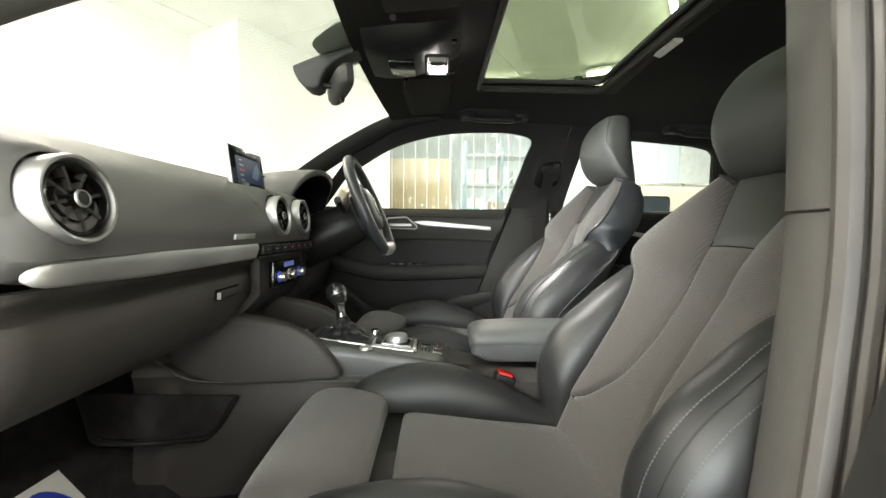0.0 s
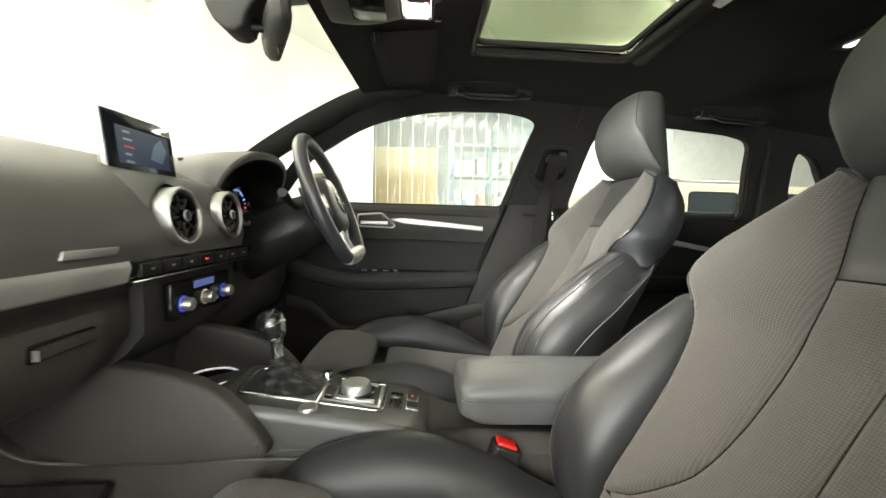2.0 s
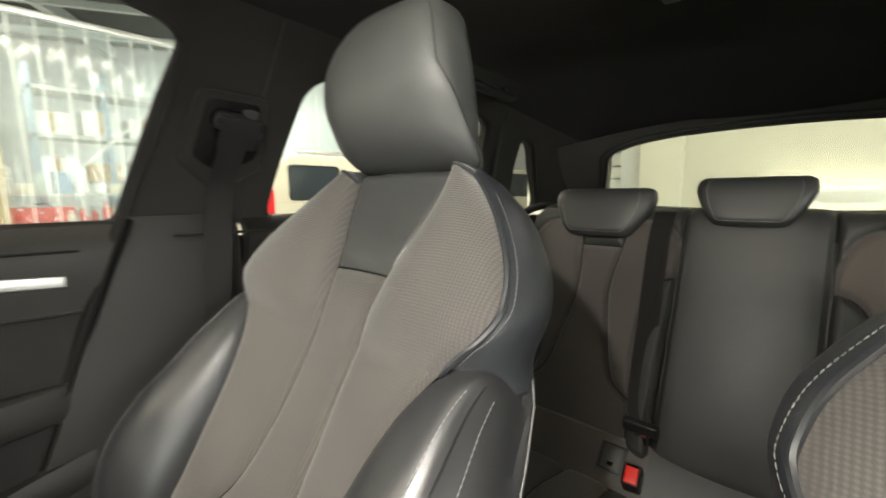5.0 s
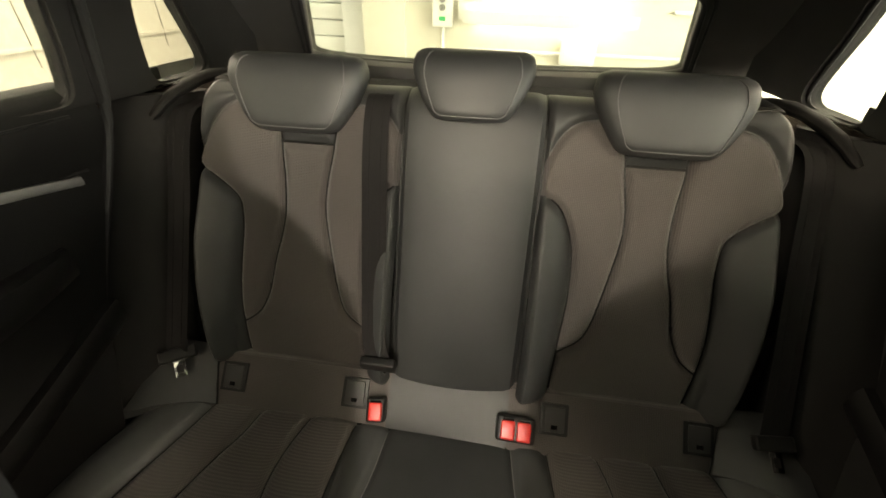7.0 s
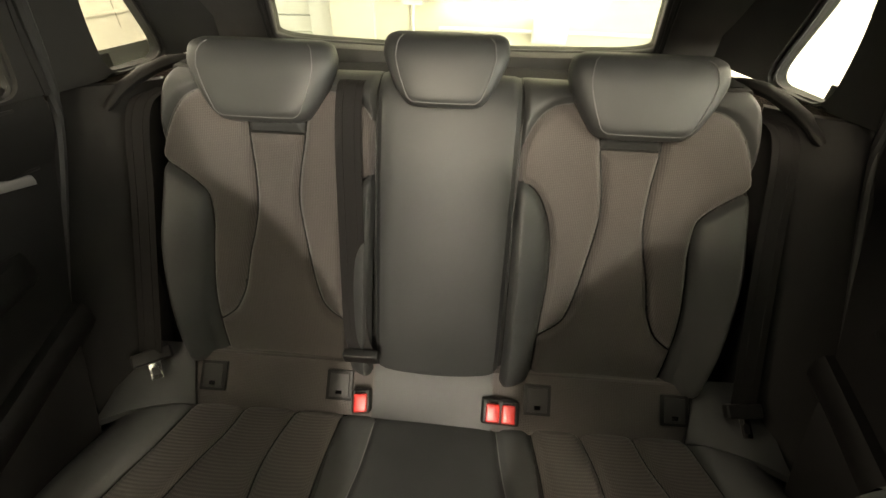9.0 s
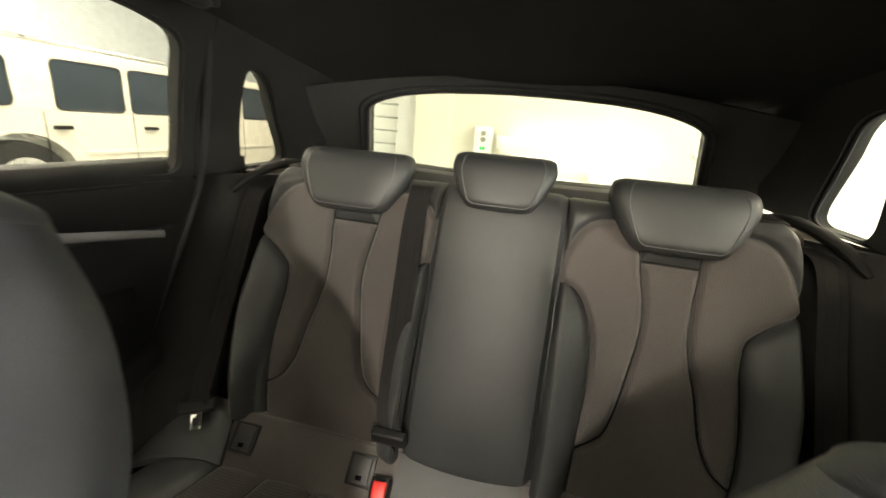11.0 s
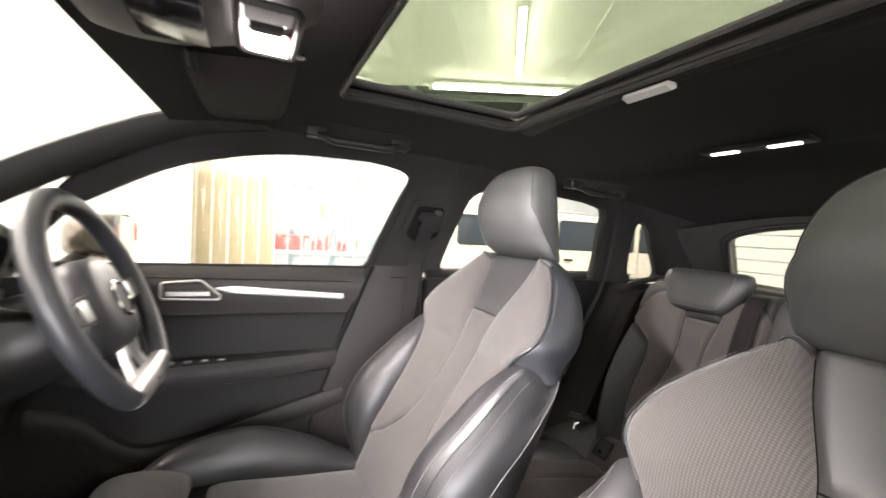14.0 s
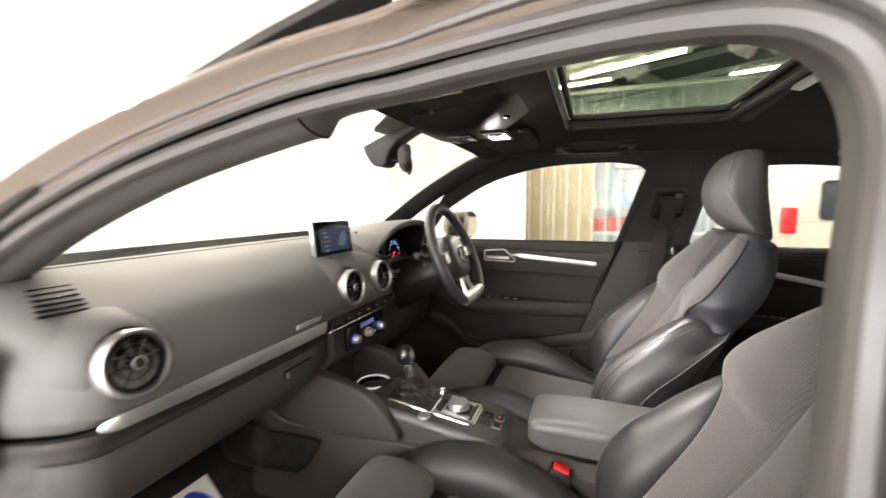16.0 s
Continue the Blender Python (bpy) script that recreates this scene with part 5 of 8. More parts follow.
door_card("front_door", [(0.24, -0.56), (0.6, -0.56), (0.992, -0.56)], [(0.24, 0.06), (0.55, 0.150), (0.75, 0.222), (0.97, 0.303), (0.992, 0.312)], 1,
          "black driver door card with aluminium strip and closed window", (-0.085, 0.238), (-0.44, 0.225), (-0.20, -0.072), soft=DOOR_SOFT)
for sg, lb in ((1, "black rear door card behind the driver with aluminium strip"), (-1, "black rear door card behind the passenger with aluminium strip")):
    door_card("rear_door", [(0.24, 0.47), (0.6, 0.48), (0.992, 0.50)], [(0.24, 0.88), (0.47, 0.938), (0.64, 1.040), (0.86, 1.155), (0.97, 1.182), (0.992, 1.182)], sg, lb, (0.66, 1.105), (0.56, 1.02), (0.56, 0.655), trim_z=(0.930, 0.846), soft=DOOR_BLACK)
# pillar trims below the belt line, sills
for sg in (1, -1):
    rows = []
    for z in np.linspace(0.24, 1.0, 20):
        xa = sm([(0.24, 0.07), (0.55, 0.158), (0.75, 0.230), (0.97, 0.311), (1.0, 0.325)], z) if sg > 0 else sm([(0.24, 0.24), (0.55, 0.275), (0.81, 0.325), (0.97, 0.342), (1.0, 0.343)], z)
        xb = sm([(0.24, 0.462), (0.6, 0.472), (1.0, 0.495)], z)
        rows.append([Vector((xa + (xb - xa) * t, sg * (sm([(0.24, 0.69), (0.6, 0.70), (0.9, 0.725), (1.0, 0.745)], z) - 0.012 * math.sin(math.pi * t)), z)) for t in np.linspace(0, 1, 8)])
    solo("pillar_trim", thick(rows, (0, sg * 0.025, 0)), TRIM_DARK, "dark grey lower pillar trim between the doors", "pillar trim", "structure", "pillar trims")
    # seal blackened: the shade of the door gap is put into its colour
    solo("door_seal", tube([(sm([(0.24, 0.064), (0.55, 0.152), (0.75, 0.225), (0.97, 0.306), (1.0, 0.318)], z), 0.725, z) for z in np.linspace(0.26, 1.0, 16)] if sg > 0 else [(sm([(0.24, 0.466), (0.6, 0.476), (1.0, 0.497)], z), -0.705, z) for z in np.linspace(0.26, 1.0, 16)], 0.011, 8), GAP_BLACK, "black rubber door seal", "seal", "structure", "window seals")
    solo("door_seal", tube(smooth_pts([(0.900, sg * 0.668, 0.33), (0.946, sg * 0.672, 0.47), (1.050, sg * 0.690, 0.64), (1.168, sg * 0.680, 0.86), (1.198, sg * 0.662, 0.97), (1.170, sg * 0.610, 1.11), (1.136, sg * 0.560, 1.235)], 30), 0.009, 8), RUBBER, "black rubber door seal", "seal", "structure", "window seals")
    # belt anchor on the pillar, webbing
    pil = thing("front_belt", "black front seat belt on its pillar anchor", "seat belt", "seat belts")
    ax, az = 0.470, 1.150
    slope = lambda z: sg * (0.634 + 0.545 * (1.197 - z))
    lie = lambda p, o: Vector((p.x, slope(p.y) - sg * o, p.y))
    rim = round_poly([(0.414, 1.200), (0.519, 1.197), (0.527, 1.080), (0.452, 1.040), (0.388, 1.093)], 0.014, 5)
    slot = round_poly([(0.424, 1.186), (0.508, 1.184), (0.512, 1.100), (0.456, 1.070), (0.408, 1.098)], 0.012, 5)
    part("escutcheon", prism([lie(p, 0.005) for p in rim], (0, sg * 0.004, 0)), TRIM_DARK, pil, "dark grey escutcheon")
    part("rim", tube([lie(p, 0.005) for p in rim], 0.0026, 6, closed=True), TRIM_DARK, pil)
    # flat black patch stands in for the slot's dark depth
    part("slot", prism([lie(p, 0.0075) for p in slot], (0, sg * 0.002, 0)), BLACK, pil, "flat black patch for the belt slot")
    ring_ = round_poly([(0.436, 1.146), (0.440, 1.164), (0.508, 1.158), (0.514, 1.140), (0.500, 1.132)], 0.007, 5)
    part("loop", tube([lie(p, 0.017) for p in ring_], 0.0052, 8, closed=True), SATIN_BLACK, pil, "black belt loop")
    part("bolt_cap", lathe([(0.013, 0), (0.013, 0.006), (0.0, 0.009)], 20, m=pose(0.492, slope(1.166) - sg * 0.009, 1.168, sg * 60, 0, 0)), PLASTIC, pil)
    part("folded_webbing", thick([[Vector((x, slope(z) - sg * o, z - 0.05 * (x - 0.47))) for x in np.linspace(0.442, 0.504, 6)] for z, o in ((1.112, 0.012), (1.130, 0.022), (1.146, 0.0265), (1.158, 0.024), (1.166, 0.014))], (0, -sg * 0.0018, 0)), BELT, pil, "folded black webbing")
    ay = slope(az)
    P = smooth_pts([(ax, ay - sg * 0.022, az - 0.004), (ax - 0.006, slope(1.10) - sg * 0.016, 1.10), (ax - 0.014, slope(1.03) - sg * 0.012, 1.03), (ax - 0.034, sg * 0.692, 0.90), (ax - 0.052, sg * 0.690, 0.72), (ax - 0.085, sg * 0.680, 0.45)], 36)
    part("webbing", thick([[p + Vector((dx, 0, 0)) for dx in (-0.023, -0.008, 0.008, 0.023)] for p in P], (0, -sg * 0.0016, 0)), BELT, pil, "black ribbed webbing")
solo("sill_trim", box(-0.75, 0.22, -0.735, -0.66, 0.245, 0.285, 0.012, 3), PLASTIC, "black plastic sill trim", "sill trim", "structure")

# ---- on the headliner ----
ovh = thing("overhead_console", "black overhead console with a lit reading lamp", "overhead console")
rows = []
for i in range(17):
    t = i / 16
    x = -0.155 + 0.225 * t
    dep = 0.046 * math.sin(math.pi * min(1, 0.10 + 0.95 * t)) ** 0.6
    w = 0.125 - 0.02 * t
    rows.append([Vector((x, y * w, roof(x, y * w).z + 0.002 - dep * (1 - abs(y) ** 5))) for y in np.linspace(-1, 1, 21)])
part("housing", sheet(rows), SATIN_BLACK, ovh, "black housing")
LAMP = glow("reading_lamp", (1.0, 0.97, 1.0), 30.0)
lz = 1.300
part("lamp_lens", box(-0.012, 0.028, -0.012, 0.032, lz - 0.006, lz, 0.003), LAMP, ovh, "lit lamp lens")
part("lamp_lens", box(-0.012, 0.028, -0.068, -0.038, lz - 0.005, lz, 0.003), mat("grey_lens", (0.35, 0.33, 0.36), 0.25), ovh, "unlit lamp lens")
part("lamp_frame", tube([Vector((p.x, p.y, lz - 0.004)) for p in round_poly([(-0.018, -0.072), (-0.018, 0.036), (0.034, 0.036), (0.034, -0.072)], 0.008, 4)], 0.0035, 6, closed=True), SATIN_BLACK, ovh)
part("key", box(-0.008, 0.022, -0.034, -0.016, lz - 0.006, lz, 0.002), SATIN_BLACK, ovh)
part("slot", box(-0.105, -0.045, -0.045, 0.045, 1.292, 1.300, 0.003), BLACK, ovh, "black microphone slot")
part("warning_light", box(0.024, 0.028, -0.022, -0.018, lz - 0.0068, lz - 0.005), REDGLOW, ovh)
for y in (-0.09, 0.085):
    part("fixing", lathe([(0.007, 0), (0.007, 0.004), (0.0, 0.005)], 16, m=pose(0.045, y, 1.322, 180, 0, 0)), BLACK, ovh)


def visor(yc, label, tag):
    v = thing("sun_visor", label, "sun visor", "sun visors")
    rows = []
    for i in range(13):
        t = i / 12
        x = -0.095 + 0.145 * t
        e = min(1, 6 * min(t, 1 - t) + 0.25)
        ws_ = 0.165
        up = [Vector((x, yc + ws_ * y, 1.331 + 0.1 * (x + 0.09))) for y in np.linspace(-1, 1, 13)]
        dn = [Vector((p.x, p.y, p.z - 0.020 * e * (1 - abs((p.y - yc) / ws_) ** 8))) for p in up]
        rows.append(up + dn[::-1])
    part("board", sheet(rows, closed=True, caps=True), mat("visor_cloth", (0.030, 0.028, 0.027), 0.9, bump=0.4, scale=900, spec=0.10), v, "dark cloth covered board")
    part("clip", tube([(-0.080, yc - math.copysign(0.18, yc), 1.330), (-0.080, yc - math.copysign(0.155, yc), 1.318)], 0.006, 8), SATIN_BLACK, v, "black visor clip")
    if tag:
        def flat(x0, x1, y0, y1, drop):
            return thick([[Vector((x, y, 1.331 + 0.1 * (x + 0.09) + 0.0160 - drop)) for y in np.linspace(y0, y1, 7)] for x in np.linspace(x0, x1, 5)], (0, 0, -0.0006))
        part("warning_label", flat(-0.060, 0.014, yc - 0.055, yc + 0.05, 0.0366), PAPER, v, "white printed airbag label")
        part("label_band", flat(0.000, 0.014, yc - 0.055, yc + 0.05, 0.0374), mat("yellow_print", (0.75, 0.52, 0.03), 0.7), v, "yellow band")
        for k in range(4):
            part("print_bar", flat(-0.055 + 0.013 * k, -0.050 + 0.013 * k, yc - 0.045, yc + 0.038 - 0.012 * (k % 2), 0.0374), mat("grey_print", (0.35, 0.30, 0.28), 0.8), v)
    return v


visor(0.345, "dark cloth sun visor folded up above the driver", False)
visor(-0.345, "dark cloth sun visor with a white airbag label", True)
# dotted sensor film on the windscreen, the mirror and its mount
film = round_poly([(-0.196, -0.125), (-0.272, -0.086), (-0.262, 0.07), (-0.190, 0.11)], 0.025, 5)
solo("sensor_film", prism([Vector((p.x, p.y, 1.344 + 0.42 * (p.x + 0.20))) for p in film], (0, 0, 0.002)), mat("dotted_film", (0.34, 0.34, 0.32), 0.6), "grey dotted sensor film on the windscreen", "film", "structure")
rvm = thing("rear_view_mirror", "black rear-view mirror on a curved windscreen mount", "mirror")
blade = [(-0.334, 1.290), (-0.300, 1.304), (-0.270, 1.316), (-0.230, 1.328), (-0.180, 1.342), (-0.176, 1.328), (-0.205, 1.318), (-0.236, 1.301), (-0.256, 1.281), (-0.266, 1.262), (-0.269, 1.246), (-0.282, 1.238), (-0.302, 1.240), (-0.318, 1.254), (-0.329, 1.274)]
part("mount", prism([Vector((x, -0.022, z)) for x, z in blade], (0, 0.060, 0), 0.006, 3), PLASTIC, rvm, "black mount housing")
part("stem", tube([(-0.280, 0.010, 1.256), (-0.255, 0.012, 1.255), (-0.238, 0.014, 1.258)], [0.010, 0.006, 0.009], 12), SATIN_BLACK, rvm, "black ball stem")
hm = pose(-0.229, 0.018, 1.258, 0, -6, 25) @ Matrix.Scale(0.93, 4)
part("head", moved(sheet([[(x, 0.110 * k * math.copysign(abs(math.cos(a)) ** 0.5, math.cos(a)), 0.032 * k * math.copysign(abs(math.sin(a)) ** 0.55, math.sin(a))) for a in [2 * math.pi * j / 32 for j in range(32)]] for x, k in ((-0.024, 0.5), (-0.018, 0.8), (-0.007, 0.98), (0.004, 1.0), (0.009, 0.97))], closed=True, caps=True), hm), PLASTIC, rvm, "black mirror head")
part("glass", moved(prism([(0.0092, 0.103 * math.copysign(abs(math.cos(a)) ** 0.5, math.cos(a)), 0.028 * math.copysign(abs(math.sin(a)) ** 0.55, math.sin(a))) for a in [2 * math.pi * j / 32 for j in range(32)]], (0.0015, 0, 0)), hm), MIRROR, rvm, "mirror glass")
part("dimmer_tab", moved(box(-0.004, 0.006, -0.008, 0.008, -0.042, -0.029, 0.003), hm), SATIN_BLACK, rvm)


RECESS_BLACK = mat("recess_black", (0.007, 0.007, 0.007), 0.9, bump=0.3, scale=900)


def grab(x0, x1, sgn, yg=0.512):
    g = thing("grab_handle", "black folded grab handle on the roof lining", "grab handle", "grab handles")
    ends = []
    for x in (x0, x1):
        p = roof(x, sgn * yg)
        ends.append(p)
        part("foot", box(p.x - 0.026, p.x + 0.026, p.y - 0.020, p.y + 0.020, p.z - 0.020, p.z + 0.006, 0.007, 3), SATIN_BLACK, g)
    a, b = ends
    pts = [a + Vector((0, 0, -0.010)), a + Vector((0.02, -sgn * 0.022, -0.020))] + [a.lerp(b, t) + Vector((0, -sgn * 0.034, -0.028)) for t in (0.2, 0.5, 0.8)] + [b + Vector((-0.02, -sgn * 0.022, -0.020)), b + Vector((0, 0, -0.010))]
    part("grip", tube(smooth_pts(pts, 28), 0.0135, 12, flat=0.7), SATIN_BLACK, g)
    # flat black patch on the headliner stands in for the recess's shade
    part("recess", thick([[roof(x, sgn * (yg + q)) + Vector((0, 0, -0.003)) for q in np.linspace(-0.045 * k, 0.022 * k, 6)] for x, k in [(x0 - 0.04 + (x1 - x0 + 0.08) * i / 14, min(1.0, 0.35 + min(i, 14 - i) * 0.4)) for i in range(15)]], (0, 0, 0.002)), RECESS_BLACK, g, "black patch for the shaded handle recess")
    return g


grab(0.12, 0.318, 1)
grab(0.875, 1.055, 1, 0.500)
grab(0.875, 1.055, -1, 0.500)
rl = thing("rear_dome_lamp", "slim rear roof lamp with two lit lenses", "roof lamp")
part("bezel", box(0.852, 0.896, -0.080, 0.110, 1.310, 1.320, 0.004, 3), SATIN_BLACK, rl, "slim black bezel")
DOME = glow("dome_lamp", (0.92, 0.93, 1.0), 5.0)
for y in (-0.037, 0.067):
    part("lens", box(0.866, 0.880, y - 0.025, y + 0.025, 1.3075, 1.3105, 0.0014), DOME, rl, "lit lens")
part("switch", box(0.867, 0.879, 0.000, 0.030, 1.3080, 1.3105, 0.001), PLASTIC, rl, "grey lamp switch")
spot_light("reading_light", (0.008, 0.010, 1.288), (0.62, 0.30, 0.74), 52.0, 102, 0.015, (0.95, 0.97, 1.0))
spot_light("dome_light", (0.873, 0.067, 1.296), (1.05, 0.067, 0.4), 0.8, 150, 0.02)
spot_light("dome_light", (0.873, -0.037, 1.296), (1.05, -0.037, 0.4), 0.8, 150, 0.02)

# outside mirror on the driver's door
wing_mirror = thing("wing_mirror", "dark grey door mirror outside the driver window", "door mirror")
face = [(math.copysign(abs(math.cos(a)) ** 0.6, math.cos(a)), math.copysign(abs(math.sin(a)) ** 0.6, math.sin(a))) for a in [2 * math.pi * j / 32 for j in range(32)]]
rows = [[Vector((x, 0.905 + 0.100 * k * c + 0.012 * (1 - k), 1.050 + 0.064 * k * s - 0.012 * (1 - k))) for c, s in face] for x, k in ((-0.330, 0.93), (-0.322, 0.97), (-0.326, 1.0), (-0.350, 1.0), (-0.390, 0.94), (-0.425, 0.78), (-0.445, 0.50), (-0.450, 0.20))]
part("housing", sheet(rows, closed=True, caps=True), PAINT, wing_mirror, "dark grey painted housing")
part("glass", sheet([[Vector((-0.3295 + 0.02 * (c * k), 0.905 + 0.090 * k * c, 1.050 + 0.056 * k * s)) for c, s in face] for k in (0.05, 1.0)], closed=True), MIRROR, wing_mirror, "mirror glass")
part("stem", tube([(-0.395, 0.845, 1.005), (-0.405, 0.800, 0.985), (-0.410, 0.770, 0.975)], [0.020, 0.024, 0.030], 14, flat=0.6), SATIN_BLACK, wing_mirror, "black mirror foot")

# ---- front seats ----
SPINE = [(0.0, 0.215, 0.480), (0.12, 0.240, 0.565), (0.30, 0.290, 0.690), (0.50, 0.362, 0.805), (0.66, 0.424, 0.880), (0.78, 0.475, 0.935), (0.90, 0.530, 1.006), (1.0, 0.566, 1.060)]
SEAM = [(0.0, 0.148), (0.12, 0.147), (0.30, 0.148), (0.46, 0.155), (0.56, 0.166), (0.62, 0.181), (0.65, 0.194), (0.67, 0.206)]
EDGE = [(0.60, 0.176), (0.64, 0.190), (0.67, 0.205), (0.69, 0.217), (0.71, 0.228), (0.74, 0.236), (0.77, 0.237), (0.82, 0.226), (0.876, 0.199), (0.93, 0.168), (0.97, 0.143), (1.0, 0.120)]
WIDE = [(0.0, 0.252), (0.12, 0.270), (0.30, 0.280), (0.44, 0.277), (0.54, 0.270), (0.62, 0.258), (0.67, 0.251), (0.70, 0.242), (0.80, 0.222)]
CREST = [(0.0, -0.020), (0.08, -0.014), (0.14, 0.016), (0.22, 0.044), (0.30, 0.050), (0.38, 0.043), (0.46, 0.028), (0.54, 0.016), (0.62, 0.005), (0.67, -0.004), (0.70, -0.022), (0.74, -0.060), (0.80, -0.075)]
FLANK = [(0.58, 0.254), (0.66, 0.250), (0.70, 0.248), (0.76, 0.252), (0.82, 0.243), (0.876, 0.219), (0.93, 0.189), (1.0, 0.140)]
DEEP = [(0.0, 0.130), (0.3, 0.125), (0.6, 0.105), (0.85, 0.080), (1.0, 0.060)]
STRIP = [(0.20, 0.142), (0.215, 0.128), (0.235, 0.106), (0.28, 0.082), (0.35, 0.058), (0.45, 0.048), (0.6, 0.045), (0.72, 0.050), (0.775, 0.055), (0.82, 0.063), (0.90, 0.085), (0.95, 0.094), (1.0, 0.101)]
VALLEY = [(0.0, 0.012), (0.22, 0.028), (0.32, 0.042), (0.45, 0.048), (0.56, 0.044), (0.66, 0.033), (0.78, 0.015), (0.90, 0.010), (1.0, 0.008)]
PLUMP = [(0.0, 0.004), (0.60, 0.005), (0.66, 0.012), (0.72, 0.030), (0.80, 0.036), (0.90, 0.033), (1.0, 0.024)]


def spine(v):
    x, z = sm([(a, b) for a, b, c in SPINE], v), sm([(a, c) for a, b, c in SPINE], v)
    d = 0.01
    tx = sm([(a, b) for a, b, c in SPINE], min(v + d, 1)) - sm([(a, b) for a, b, c in SPINE], max(v - d, 0))
    tz = sm([(a, c) for a, b, c in SPINE], min(v + d, 1)) - sm([(a, c) for a, b, c in SPINE], max(v - d, 0))
    k = math.hypot(tx, tz)
    return x, z, -tz / k, tx / k


def back_point(v, y, f):
    x, z, nx, nz = spine(v)
    return Vector((x + nx * f, y, z + nz * f))


def groove(d, w=0.005, g=0.006):
    return -g * math.exp(-(d / w) ** 2)


def edge_steps(n):
    """Steps from 0 to 1, close together at both ends."""
    return [0.5 - 0.5 * math.cos(math.pi * i / n) for i in range(n + 1)]


def wing_edge(v):
    return sm(SEAM, v) if v < 0.655 else sm(EDGE, v)


def front_at(v, y):
    """How far the padding stands before the spine between the side seams."""
    k = min(abs(y) / 0.20, 1.1)
    return -sm(VALLEY, v) * (1 - k * k)


def wing_point(v, t, sg):
    """The cloth wing between the centre strip (t = 0) and its outer seam (t = 1)."""
    c, e = sm(STRIP, v), wing_edge(v)
    y = c + (e - c) * t
    f = front_at(v, y) + sm(PLUMP, v) * math.sin(math.pi * min(1.0, 0.88 * t ** 0.85)) ** 0.9
    f += groove(t * (e - c), 0.005, 0.007) + groove((1 - t) * (e - c), 0.005, 0.006)
    return back_point(v, sg * y, f)


def bolster_point(v, q, sg):
    """Round the leather bolster: q 0 the inner seam, 1 the crest, 2 the outer side."""
    s, w, b = sm(SEAM, v), sm(WIDE, v), sm(CREST, v)
    m, fs = s + (w - s) * 0.52, front_at(v, s) - 0.008
    if q <= 1:
        a = q * math.pi / 2
        return back_point(v, sg * (m - (m - s) * math.cos(a)), fs + (b - fs) * math.sin(a) ** 0.85)
    a = (q - 1) * math.pi / 2
    fo = b - 0.075 * min(1.0, max(0.0, (0.75 - v) / 0.12) + 0.25)
    return back_point(v, sg * (m + (w - m) * math.sin(a)), fo + (b - fo) * math.cos(a))


def rear_edge(v, sg):
    """The line where the leather side meets the rear shell."""
    w = (sm(WIDE, v) if v < 0.66 else sm(FLANK, v)) - 0.020
    return back_point(v, sg * w, 0) + Vector((sm(DEEP, v), 0, -0.02))


def bolster_side(v, t, sg):
    """Along the flat leather side, from the bolster (t = 0) to the rear shell (t = 1)."""
    p = bolster_point(v, 2.0, sg).lerp(rear_edge(v, sg), t)
    return p + Vector((0, sg * (0.004 * min(1.0, max(0.0, 0.72 - v) / 0.1) * math.sin(math.pi * t) + 0.012 * (t - t ** 3)), 0))


